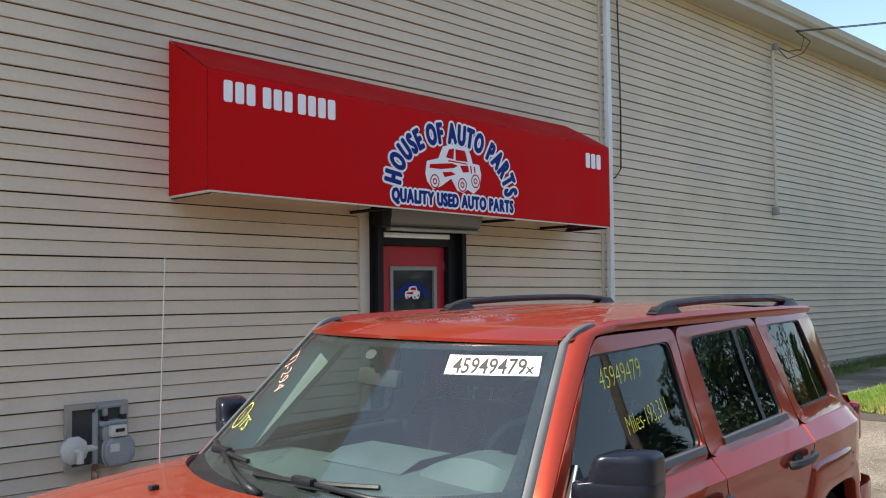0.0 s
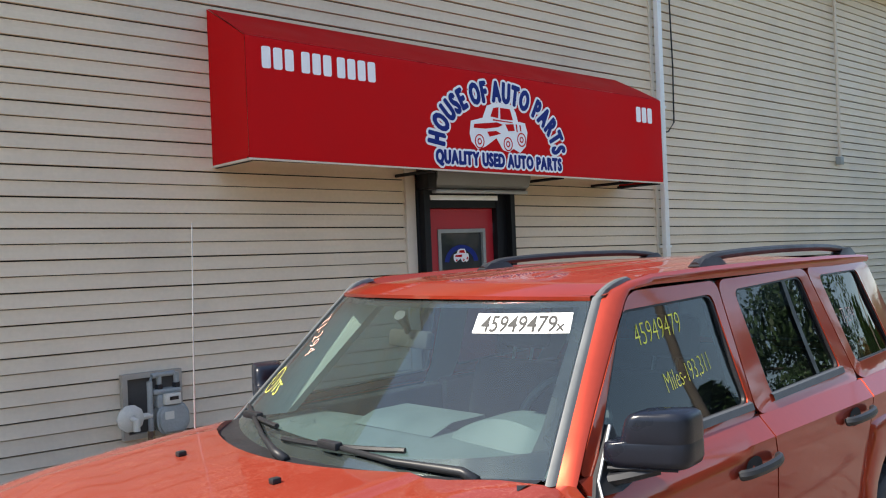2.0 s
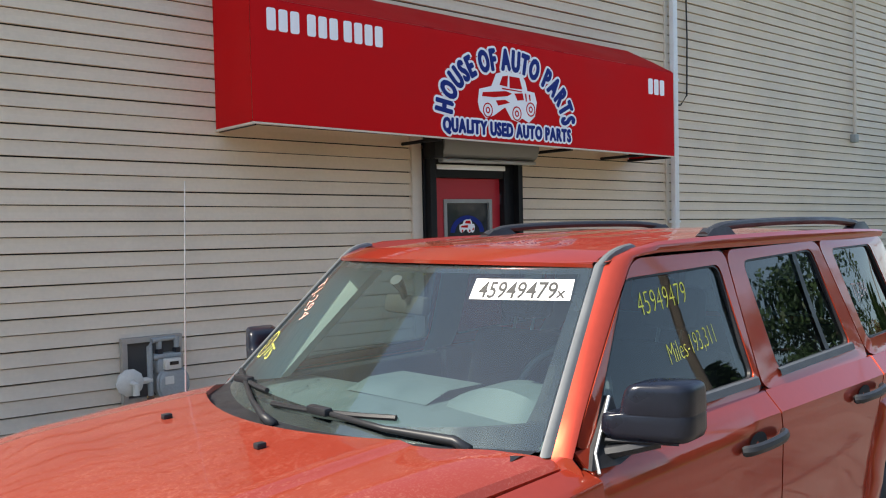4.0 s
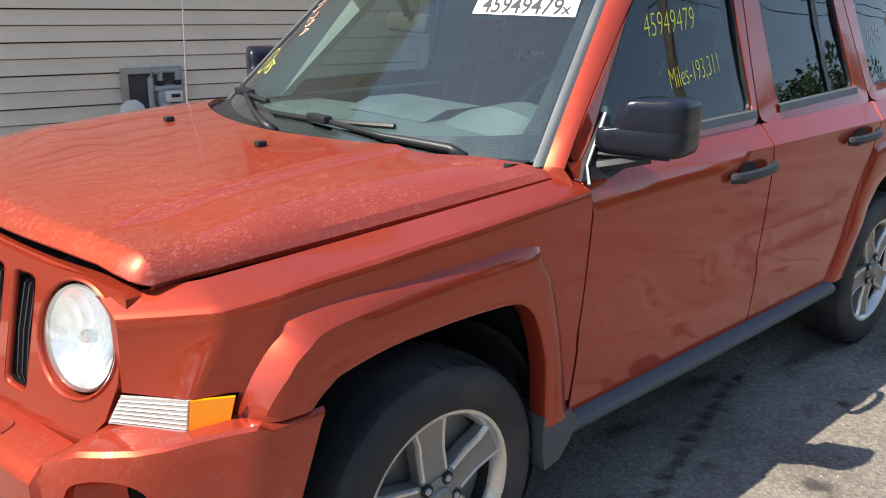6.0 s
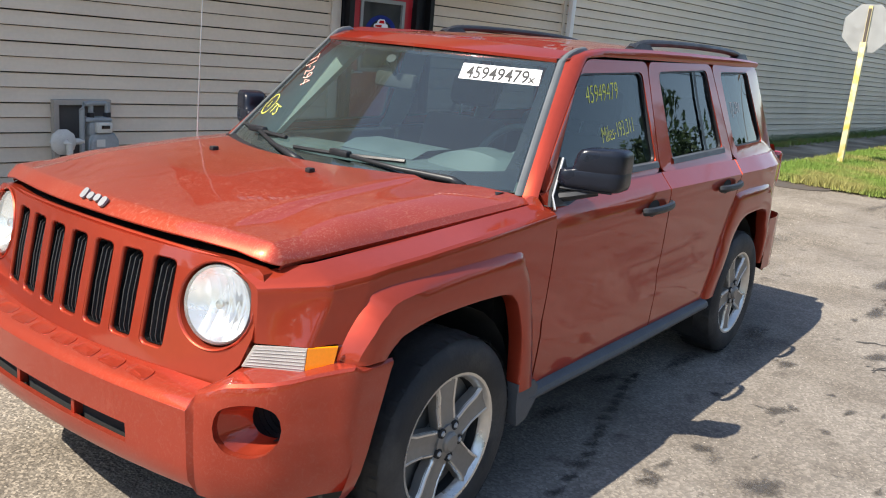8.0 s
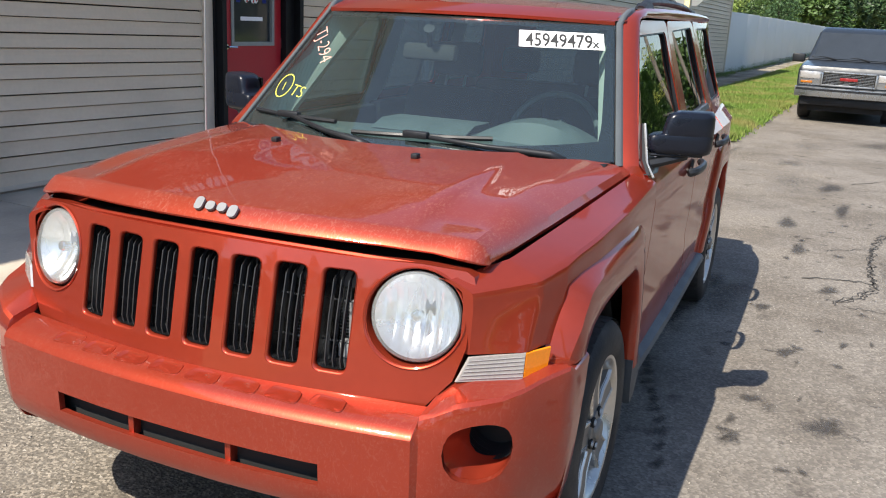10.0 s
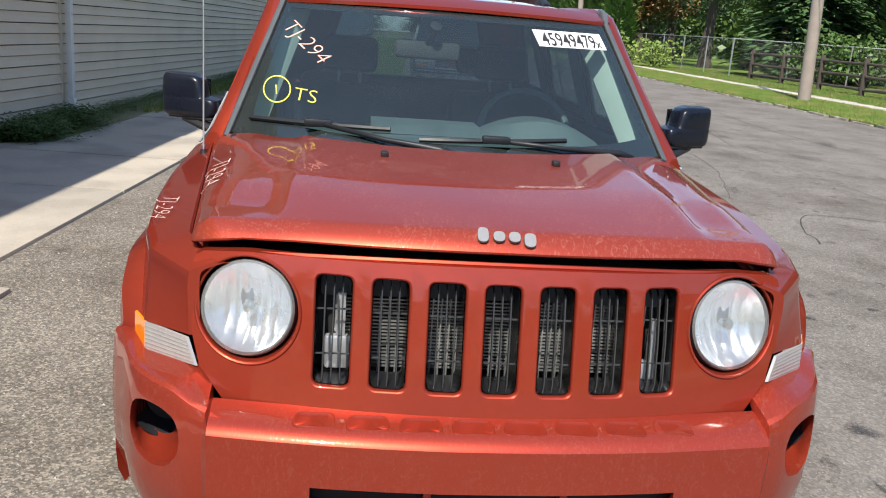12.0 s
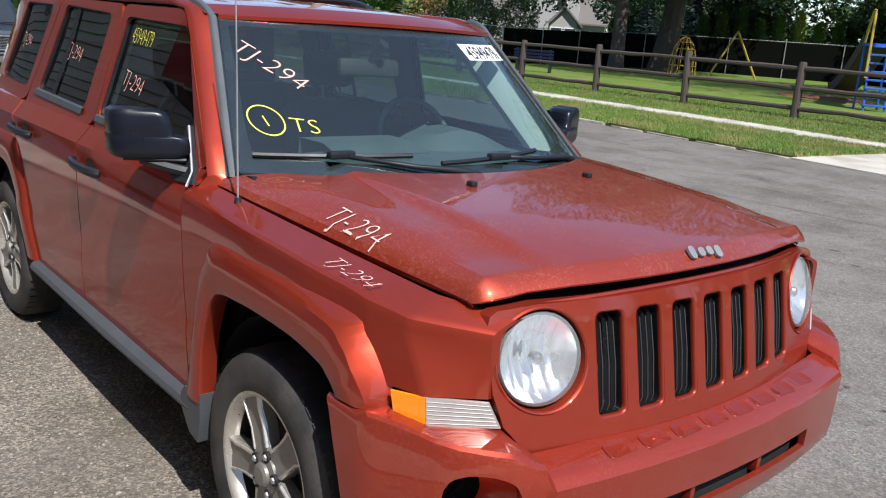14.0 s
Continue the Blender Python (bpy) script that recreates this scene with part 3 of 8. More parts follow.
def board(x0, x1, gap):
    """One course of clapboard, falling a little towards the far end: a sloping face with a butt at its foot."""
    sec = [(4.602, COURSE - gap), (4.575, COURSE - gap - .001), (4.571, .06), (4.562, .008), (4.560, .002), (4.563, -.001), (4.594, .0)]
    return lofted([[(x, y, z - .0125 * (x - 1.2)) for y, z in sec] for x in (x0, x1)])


def board_mesh(x0, x1, gap):
    me = bpy.data.meshes.new("siding_board")
    bm = board(x0, x1, gap)
    bm.to_mesh(me)
    bm.free()
    me.materials.append(M["siding"])
    return me


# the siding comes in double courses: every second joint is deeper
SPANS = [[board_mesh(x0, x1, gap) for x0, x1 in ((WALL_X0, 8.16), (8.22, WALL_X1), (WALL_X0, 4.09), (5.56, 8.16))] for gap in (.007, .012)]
for i in range(int((WALL_TOP - 0.086) / COURSE) + 4):
    z = 0.086 + i * COURSE
    for k in ((1,) if z > WALL_TOP + .12 else (0, 1) if z > 2.46 else (2, 3, 1)):
        b = new("siding_board", SPANS[i % 2][k])
        b.parent, b.location = wall, (0, 0, z)
part("starter_strip", boxed((WALL_X0, 4.56, 0.045), (4.09, 4.61, 0.083)), M["siding_trim"], wall)
part("foundation", boxed((WALL_X0, 4.585, -0.3), (4.2, 4.7, 0.06)), M["concrete"], wall)
part("foundation", boxed((5.52, 4.585, -0.3), (WALL_X1, 4.7, 0.06)), M["concrete"], wall)
for lo, hi in (((4.085, 4.54, 0.05), (4.205, 4.62, 2.47)), ((5.515, 4.545, 0.05), (5.565, 4.62, 2.47)), ((4.085, 4.54, 2.47), (5.565, 4.62, 2.52)),
               ((WALL_X1 - 0.02, 4.54, 0.0), (WALL_X1 + 0.1, 4.66, WALL_TOP)), ((8.16, 4.55, 0.1), (8.22, 4.6, WALL_TOP))):
    part("corner_trim", boxed(lo, hi, bevel=0.004), M["siding_trim"], wall)
tagged(part("building_shell", joined(boxed((WALL_X0, 4.8, 0), (WALL_X0 + 0.2, 24, WALL_TOP)), boxed((WALL_X1 - 0.1, 4.8, 0), (WALL_X1 + 0.08, 24, WALL_TOP)), boxed((WALL_X0, 23.8, 0), (WALL_X1, 24, WALL_TOP)), boxed((WALL_X0, 4.8, 2.6), (WALL_X1, 24, 2.7)), boxed((D0 - .6, 6.6, 0), (D1 + .6, 6.7, 2.6)), boxed((D0 - .7, 4.8, 0), (D0 - .6, 6.6, 2.6)), boxed((D1 + .6, 4.8, 0), (D1 + .7, 6.6, 2.6)), boxed((D0 - .6, 4.8, -.1), (D1 + .6, 6.6, 0.05))), M["siding_trim"]),
       "plain outer shell of the long shop building", "building", kind="structure")
roof = thing("roof", "low roof with pale soffit, fascia and white gutter", "roof", kind="structure")
part("soffit", boxed((WALL_X0 - .4, 4.12, WALL_TOP - 0.03), (WALL_X1 + .4, 4.6, WALL_TOP)), M["fascia"], roof)
part("fascia", boxed((WALL_X0 - .4, 4.09, WALL_TOP - 0.05), (WALL_X1 + .4, 4.12, WALL_TOP + 0.2)), M["fascia"], roof)
gut = [(4.09, 0.20), (4.09, 0.06), (4.03, 0.06), (3.98, 0.10), (3.965, 0.17), (3.95, 0.20), (3.97, 0.205), (3.985, 0.11), (4.03, 0.075), (4.08, 0.075)]
part("gutter", lofted([[(x, y, WALL_TOP + z) for y, z in gut] for x in (WALL_X0 - .4, WALL_X1 + .4)]), M["fascia"], roof)
part("roof_deck", lofted([[(x, 4.0, WALL_TOP + 0.21), (x, 14.0, WALL_TOP + 1.9), (x, 24.5, WALL_TOP + 0.1), (x, 24.5, WALL_TOP), (x, 4.1, WALL_TOP + 0.1)] for x in (WALL_X0 - .4, WALL_X1 + .4)]), M["roof_shingle"], roof)


def downspout(x):
    t = thing("downspout", "white painted metal downspout on beige siding", "downspout", group="downspouts")
    y0 = 4.44
    part("pipe", boxed((x - .045, y0, 0.3), (x + .045, y0 + .07, WALL_TOP - 0.15), bevel=0.012), M["white_metal"], t)
    rows = [[(x + sx * .045, y + sy, z + sz) for sx, sy, sz in ((-1, 0, 0), (1, 0, 0), (1, .07, 0), (-1, .07, 0))] for y, z in ((y0, 0.3), (y0 - 0.01, 0.2), (y0 - 0.08, 0.12), (y0 - 0.2, 0.07))]
    part("elbow", lofted(rows, close_v=True), M["white_metal"], t)
    for z in (1.6, 3.4, 5.0):
        part("strap", boxed((x - .06, y0 - .004, z), (x + .06, y0 + .1, z + .03)), M["white_metal"], t)
    return t


downspout(8.24)

# awning over the door
AX0, AX1, AYF = 2.065, 7.43, 3.9
aw = thing("awning", "red vinyl shop awning with white and blue sign lettering", "awning")


def awz(x, z):
    return z - 0.10 * (x - AX0) / (AX1 - AX0)


def apt(x, y, z):
    return (x, y, awz(x, z))


NX = 24
xs = [AX0 + (AX1 - AX0) * i / NX for i in range(NX + 1)]
part("front_panel", lofted([[apt(x, AYF + 0.012, 2.475), apt(x, AYF, 2.478), apt(x, AYF + 0.0015 * math.sin(x * 3), 2.8), apt(x, AYF, 3.1), apt(x, AYF, 3.435), apt(x, AYF + 0.012, 3.452)] for x in xs]), M["red_fabric"], aw)
part("top_panel", lofted([[apt(x, AYF + 0.013, 3.454), apt(x, 4.2, 3.616), apt(x, 4.56, 3.806)] for x in xs]), M["red_fabric"], aw)
for x, s in ((AX0, 1), (AX1, -1)):
    bm = bmesh.new()
    a = [bm.verts.new(apt(x + d, y, z)) for d in (0,) for y, z in ((AYF + .006, 2.478), (AYF + .006, 3.445), (4.56, 3.8), (4.56, 2.478))]
    bm.faces.new(a)
    part("side_panel", bm, M["red_fabric"], aw)
part("bottom_hem", boxed((AX0, AYF - 0.004, 2.466), (AX1, AYF + 0.022, 2.480)), M["siding_trim"], aw).data.transform(Matrix(((1, 0, 0, 0), (0, 1, 0, 0), (-0.10 / (AX1 - AX0), 0, 1, 0.10 * AX0 / (AX1 - AX0)), (0, 0, 0, 1))))
part("side_hem", boxed((AX0 - .004, AYF, 2.460), (AX0 + .02, 4.56, 2.478)), M["siding_trim"], aw)
for x in (AX0 + 0.03, 3.98, 5.72, 6.9, AX1 - 0.03):
    bm = bmesh.new()
    z = awz(x, 2.47)
    tube(bm, [(x, AYF + .03, z), (x, 4.55, z)], 0.018, 6)
    tube(bm, [(x, AYF + .03, z), (x, AYF + .03, z + .95)], 0.014, 6)
    tube(bm, [(x, AYF + .03, z + .95), (x, 4.55, z + 1.28)], 0.014, 6)
    part("frame_tube", bm, M["black_frame"], aw)
part("frame_tube", tubed([apt(AX0, AYF + .03, 2.49), apt(AX1, AYF + .03, 2.49)], 0.016, 6), M["black_frame"], aw)


def on_awning(x, z, size=1.0, turn=0.0, lift=0.004):
    """Lays lettering, drawn in the xy plane, on the awning's front."""
    return Matrix.Translation((x, AYF - lift, awz(x, z))) @ pose(0, 0, 0, 90, 0, 0) @ pose(0, 0, 0, 0, 0, turn)


# phone number and house number stand as plain bars
digits = [(2.205 + .105 * k, 2.285 + .105 * k, 3.290) for k in (0, 1, 2, 3.45, 4.45, 5.45, 6.75, 7.75, 8.75, 9.75)] + [(6.96 + .105 * k, 7.04 + .105 * k, 3.245) for k in range(3)]
for x0, x1, zz in digits:
    part("number_bar", moved(plate(round_poly([(x0, -.088), (x1, -.088), (x1, .088), (x0, .088)], .02), 0.003), Matrix.Translation((0, AYF - 0.005, awz((x0 + x1) / 2, zz)))), M["sign_white"], aw, "white number bar")
SX, SZ = 4.80, 2.70


def fattened(c, size, squeeze, r, depth):
    """A narrow capital letter, thickened evenly all round by r."""
    bm = moved(lettering(c, size), Matrix.Diagonal((squeeze, 1, 1, 1)))
    edges = [(e.verts[0].co.copy(), e.verts[1].co.copy()) for e in bm.edges if len(e.link_faces) == 1]
    for k, (a, b) in enumerate(edges):
        d = (b - a).normalized()
        q = Vector((-d.y, d.x, 0)) * r
        up = Vector((0, 0, depth * (k + 1) / (len(edges) + 1)))
        bm.faces.new([bm.verts.new(p + up) for p in (a - q, b - q, b + q, a + q)])
        bm.faces.new([bm.verts.new(a + Vector((math.cos(t), math.sin(t), 0)) * r + up * 1.01) for t in [i * math.tau / 8 + .39 for i in range(8)]])
    return bm


def glyph_width(c):
    if c == " ":
        return .34
    bm = lettering(c, 1.0)
    w = max(v.co.x for v in bm.verts) - min(v.co.x for v in bm.verts)
    bm.free()
    return w + .15


def sign_word(letters, size, squeeze, r_white, r_blue):
    """One word of the sign: white outlines with blue letters before them."""
    white, blue = bmesh.new(), bmesh.new()
    for c, x, z, turn in letters:
        for dst, r, lift in ((white, r_white, 0.003), (blue, r_blue, 0.006)):
            joined(dst, moved(fattened(c, size, squeeze, r, .0012), on_awning(x, z, 1, turn, lift)))
    part("letter_outline", white, M["sign_white"], aw, "white outline of a sign word")
    part("lettering", blue, M["sign_blue"], aw, "dark blue sign word")


def set_along(text, line, size):
    """Letters spaced by their widths along a line of places; gives the letters, word by word, and the squeeze that fills the line."""
    steps = [0.0]
    for a, b in zip(line, line[1:]):
        steps.append(steps[-1] + math.hypot(b[0] - a[0], b[1] - a[1]))
    wd = [glyph_width(c) for c in text]
    total, run, words = sum(wd), 0.0, [[]]
    for c, w in zip(text, wd):
        q = steps[-1] * (run + w / 2) / total
        run += w
        k = min(max(i for i, v in enumerate(steps) if v <= q), len(line) - 2)
        f = (q - steps[k]) / (steps[k + 1] - steps[k])
        (xa, za), (xb, zb) = line[k], line[k + 1]
        if c == " ":
            words.append([])
        else:
            words[-1].append((c, xa + (xb - xa) * f, za + (zb - za) * f, math.degrees(math.atan2(zb - za, xb - xa))))
    return words, steps[-1] / (total * size)


arch = [(SX + .735 * math.cos(radians(a)), SZ - .005 + .485 * math.sin(radians(a))) for a in range(180, -1, -4)]
words, thin = set_along("HOUSE OF AUTO PARTS", arch, .255)
for wd in words:
    sign_word(wd, .275, thin * .93, .036, .014)
words, thin = set_along("QUALITY USED AUTO PARTS", [(3.955, 2.540), (5.665, 2.540)], .165)
for wd in words:
    sign_word(wd, .170, thin * .97, .030, .010)
# white drawing of an off-road truck
E1 = [(-.40, .00), (-.38, .13), (-.23, .17), (-.17, .30), (-.06, .335), (.16, .33), (.21, .25), (.235, .16), (.33, .15), (.36, .05), (.33, -.10), (.25, -.17), (.16, -.13), (.10, -.17), (.02, -.15), (-.06, -.03), (-.20, -.12), (-.30, -.16), (-.38, -.08)]
bm = plate([(u * 0.86, v * 0.86) for u, v in E1], 0.002)
DRAWN = Matrix.Translation((4.80, AYF - 0.006, awz(4.8, 2.845))) @ Matrix.Diagonal((1.2, 1.0, 1.1, 1.0))
part("truck_drawing", moved(bm, DRAWN), M["sign_white"], aw, "white drawing of a truck")
gaps = bmesh.new()
for pts in (((-.13, .19), (-.09, .28), (-.02, .295), (-.03, .18)), ((.00, .17), (.00, .29), (.13, .285), (.165, .17)), ((-.35, .06), (-.34, .10), (-.05, .135), (.03, .115), (-.03, .085), (-.2, .06)), ((.06, .12), (.17, .13), (.185, .06), (.10, .05)),
            ((-.18, .03), (-.06, .045), (.0, .02), (-.07, -.0), (-.15, -.02)), ((.20, .13), (.21, .05), (.225, .05), (.217, .13)), ((.25, .125), (.26, .06), (.275, .06), (.268, .125)), ((-.10, .165), (.16, .15), (.16, .14), (-.10, .15))):
    joined(gaps, plate([(u * .86, v * .86) for u, v in pts], 0.001))
for cx, cz in ((-.241, -.064), (.077, -.073), (.236, -.026)):
    for k in range(18):
        a0, a1 = k * math.tau / 18, (k + 1) * math.tau / 18
        for r0, r1 in ((.053, .065), (.017, .029)):
            joined(gaps, plate([(cx + r0 * .8 * math.cos(a0), cz + r0 * math.sin(a0)), (cx + r1 * .8 * math.cos(a0), cz + r1 * math.sin(a0)), (cx + r1 * .8 * math.cos(a1), cz + r1 * math.sin(a1)), (cx + r0 * .8 * math.cos(a1), cz + r0 * math.sin(a1))], 0.001))
part("truck_drawing_detail", moved(gaps, Matrix.Translation((0, -.002, 0)) @ DRAWN), M["red_fabric"], aw)

# the shop door
door = thing("door_1", "red steel door with a dark window in a black frame", "door", kind="structure")
DY = 4.6
part("jamb", boxed((4.215, DY - 0.07, 0.045), (4.382, DY + .12, 2.40), bevel=0.006), M["black_frame"], door)
part("jamb", boxed((5.302, DY - 0.07, 0.045), (5.50, DY + .12, 2.40), bevel=0.006), M["black_frame"], door)
part("head", boxed((4.382, DY - 0.06, 2.12), (5.302, DY + .12, 2.40)), M["black_frame"], door)
part("transom_strip", boxed((4.385, DY - 0.075, 2.20), (5.32, DY - .062, 2.25), bevel=0.003), M["sticker"], door)
leaf = joined(boxed((4.388, DY, 0.07), (4.517, DY + .05, 2.115)), boxed((5.177, DY, 0.07), (5.296, DY + .05, 2.115)), boxed((4.517, DY, 0.07), (5.177, DY + .05, 1.13)), boxed((4.517, DY, 1.902), (5.177, DY + .05, 2.115)))
lf = part("leaf", leaf, M["red_door"], door)
bm = joined(boxed((4.517, DY - .012, 1.13), (4.557, DY + .055, 1.902)), boxed((5.137, DY - .012, 1.13), (5.177, DY + .055, 1.902)), boxed((4.557, DY - .012, 1.13), (5.137, DY + .055, 1.17)), boxed((4.557, DY - .012, 1.862), (5.137, DY + .055, 1.902)))
part("window_frame", bm, M["meter_grey"], lf, "grey metal window frame")
part("pane", boxed((4.557, DY + .02, 1.17), (5.137, DY + .026, 1.862)), M["house_glass"], lf)
part("handle", joined(moved(spin([(0.0, -.03), (.026, -.03), (.03, -.012), (.03, 0.0)], 16), Matrix.Translation((4.43, DY, 1.125))), tubed([(4.43, DY - .02, 1.125), (4.43, DY - .055, 1.125), (4.54, DY - .06, 1.12)], .011, 8)), M["chrome"], lf)
part("hinge", joined(*[boxed((5.292, DY - .012, z), (5.312, DY + .01, z + .11)) for z in (0.3, 1.1, 1.85)]), M["chrome"], lf)
part("threshold", boxed((4.38, DY - .12, 0.04), (5.302, DY + .1, 0.066), bevel=0.004), M["galvanised"], door)
part("decal", moved(plate([(u * .28, v * .28) for u, v in E1], 0.002), Matrix.Translation((4.85, DY + .015, 1.60))), M["sign_white"], lf, "white truck drawing on the window")
part("decal", moved(plate(round_poly([(-.17, -.02), (.17, -.02), (.17, .02), (-.17, .02)], .01), .002), Matrix.Translation((4.85, DY + .015, 1.40))), M["sign_white"], lf, "white number bar on the window")
dg = bmesh.new()
for pts in (((-.13, .19), (-.09, .28), (.13, .285), (.165, .17)), ((-.33, .04), (-.31, .10), (.02, .12), (.0, .02)), ((-.31, -.10), (-.25, -.03), (-.21, -.10), (-.26, -.14)), ((.05, -.12), (.09, -.03), (.14, -.08), (.1, -.14)), ((.22, -.04), (.28, .03), (.31, -.03), (.26, -.10))):
    joined(dg, plate([(u * .28, v * .28) for u, v in pts], .001))
part("decal", moved(dg, Matrix.Translation((4.85, DY + .012, 1.60))), M["red_fabric"], lf, "red parts of the window drawing")
arc_ = [(.235 * math.cos(radians(a)) * q, .19 * math.sin(radians(a)) * q) for q in (1, .74) for a in (range(5, 180, 10) if q == 1 else range(175, 0, -10))]
part("decal", moved(plate(arc_, .001), Matrix.Translation((4.85, DY + .016, 1.545))), M["sign_blue"], lf, "dark blue arched lettering bar on the window")
tagged(part("doorstep", boxed((3.45, 4.14, .02), (4.18, 4.54, .034), bevel=.004), M["concrete_wall"]), "pale flat slab on the pavement beside the shop door", "slab")
shut = thing("roller_shutter", "grey metal roller shutter housing above the door", "shutter")
sec = [(4.54, 2.30), (4.42, 2.30), (4.36, 2.34), (4.33, 2.42), (4.33, 2.50), (4.38, 2.58), (4.54, 2.60)]
bm = lofted([[(x, y, z) for y, z in sec] for x in (4.33, 5.64)], close_v=True)
for x in (4.33, 5.64):
    bm.faces.new([bm.verts.new((x, y, z)) for y, z in sec])
part("housing", bm, M["shutter"], shut)
part("bottom_rail", boxed((4.34, 4.37, 2.262), (5.63, 4.45, 2.298), bevel=0.006), M["galvanised"], shut)
for x in (4.24, 5.44):
    part("guide", boxed((x, 4.45, 0.06), (x + .06, 4.535, 2.30)), M["black_frame"], shut)
part("end_plate", boxed((4.215, 4.34, 2.30), (4.33, 4.54, 2.60), bevel=.02), M["black_frame"], shut)

# gas meter on its backing panel
gm = thing("gas_meter", "grey gas meter with pale regulator on siding", "gas meter")
GX, GZ = 1.455, 0.565
bm = joined(boxed((GX - .24, 4.50, GZ - .255), (GX - .20, 4.56, GZ + .255)), boxed((GX + .20, 4.50, GZ - .255), (GX + .24, 4.56, GZ + .255)), boxed((GX - .20, 4.50, GZ - .255), (GX + .20, 4.56, GZ - .215)), boxed((GX - .20, 4.50, GZ + .215), (GX + .20, 4.56, GZ + .255)))
part("frame", bm, M["meter_frame"], gm)
part("backing", boxed((GX - .20, 4.535, GZ - .215), (GX + .20, 4.558, GZ + .215)), M["meter_back"], gm)
OCT = round_poly([(-.035, -.15), (.0, -.215), (.17, -.215), (.215, -.16), (.215, -.06), (.17, .01), (.0, .01), (-.035, -.05)], .025, 4)
bm = bmesh.new()
shell = loft(bm, [[(GX + .09 + (u - .09) * k, y, GZ - .10 + (v + .10) * k) for u, v in OCT] for y, k in ((4.47, .90), (4.45, .97), (4.352, .97), (4.348, 1.04), (4.332, 1.04), (4.328, .97), (4.305, .93), (4.296, .84), (4.293, .60))], close_v=True)
bm.faces.new(shell[-1])
bmesh.ops.recalc_face_normals(bm, faces=bm.faces)
part("body", bm, M["meter_grey"], gm)
part("neck", joined(boxed((GX - .06, 4.335, GZ + .09), (GX + .17, 4.43, GZ + .135), bevel=.02), boxed((GX - .035, 4.33, GZ - .02), (GX + .145, 4.44, GZ + .10), bevel=.03)), M["meter_grey"], gm)
dial = part("dial", boxed((GX + .01, 4.278, GZ + .012), (GX + .14, 4.335, GZ + .098), bevel=.01), M["meter_pale"], gm)
part("dial_window", boxed((GX + .045, 4.274, GZ + .048), (GX + .115, 4.279, GZ + .075)), M["frit"], dial)
part("label_plate", boxed((GX + .01, 4.288, GZ - .10), (GX + .08, 4.296, GZ - .04)), M["meter_pale"], gm)
pipes = bmesh.new()
tube(pipes, [(GX - .08, 4.36, -.02), (GX - .08, 4.36, GZ + .20), (GX - .06, 4.36, GZ + .24), (GX + .0, 4.37, GZ + .245)], .022, 10)
tube(pipes, [(GX - .0, 4.37, GZ + .245), (GX + .13, 4.38, GZ + .245)], .02, 10)
part("pipe", pipes, M["meter_grey"], gm)
for dx in (0.0, .14):
    part("union", tubed([(GX + dx, 4.375, GZ + .25), (GX + dx, 4.375, GZ + .12)], [.022, .02], 10), M["meter_grey"], gm)
    part("nut", spin([(0, -.02), (.032, -.02), (.034, 0), (.032, .02), (0, .02)], 6, "z", (GX + dx, 4.375, GZ + .150)), M["black_plastic"], gm)
part("riser", tubed([(GX - .08, 4.36, -.02), (GX - .08, 4.36, GZ - .18)], .028, 10), M["rust_pipe"], gm)
part("riser_sleeve", tubed([(GX - .075, 4.36, -.02), (GX - .08, 4.36, .22)], .045, 12), M["meter_pale"], gm)
reg = part("regulator", spin([(0, -.05), (.05, -.05), (.085, -.035), (.105, -.02), (.105, .0), (.085, .012), (.05, .03), (0, .03)], 10, "y", (GX - .24, 4.36, GZ - .06)), M["meter_pale"], gm, "pale round gas regulator")
part("vent", tubed([(GX - .24, 4.31, GZ - .05), (GX - .22, 4.28, GZ - .07), (GX - .22, 4.28, GZ - .15)], .026, 10), M["meter_pale"], reg)
part("regulator_arm", tubed([(GX - .14, 4.36, GZ - .06), (GX - .07, 4.36, GZ - .06)], .025, 10), M["meter_pale"], gm)

# conduit, loose cable and overhead service drop
con = thing("conduit", "thin grey electrical conduit on the siding", "conduit")
part("pipe", tubed([(13.15, 4.50, 2.93), (13.15, 4.50, 5.66), (13.15, 4.46, 5.72)], .028, 8), M["siding_trim"], con)
part("junction_box", boxed((13.10, 4.47, 2.83), (13.22, 4.56, 2.96), bevel=.01), M["meter_grey"], con)
part("weatherhead", spin([(0, -.06), (.05, -.05), (.06, 0), (.04, .06), (0, .07)], 12, "z", (13.15, 4.45, 5.74)), M["meter_grey"], con)
cab = thing("loose_cable", "thin black cable hanging down the siding", "cable")
part("cable", tubed([(8.56, 4.53, 6.0), (8.58, 4.525, 5.0), (8.61, 4.53, 4.0), (8.59, 4.53, 3.25), (8.46, 4.53, 3.12), (8.1, 4.53, 3.06), (7.4, 4.54, 3.02)], .011, 6), M["wire"], cab)
drop = thing("service_wires", "black overhead service wires reaching the eaves", "cable")
for dy, dz in ((0, 0), (.018, -.014)):
    a, b = Vector((13.1, 4.06, 5.93)), Vector((25.3, -12.2, 8.6))
    part("wire", tubed([a.lerp(b, i / 20) + Vector((dy, 0, dz - 2.0 * (i / 20) * (1 - i / 20))) for i in range(21)], .008, 5), M["wire"], drop)
part("loop", tubed([(13.15, 4.45, 5.76), (13.3, 4.3, 5.66), (13.5, 4.15, 5.70), (13.45, 4.07, 5.88), (13.1, 4.06, 5.93)], .008, 6), M["wire"], drop)
part("loop", tubed([(13.15, 4.45, 5.76), (13.4, 4.35, 5.56), (13.7, 4.2, 5.68), (13.7, 4.07, 5.86), (13.1, 4.06, 5.93)], .008, 6), M["wire"], drop)

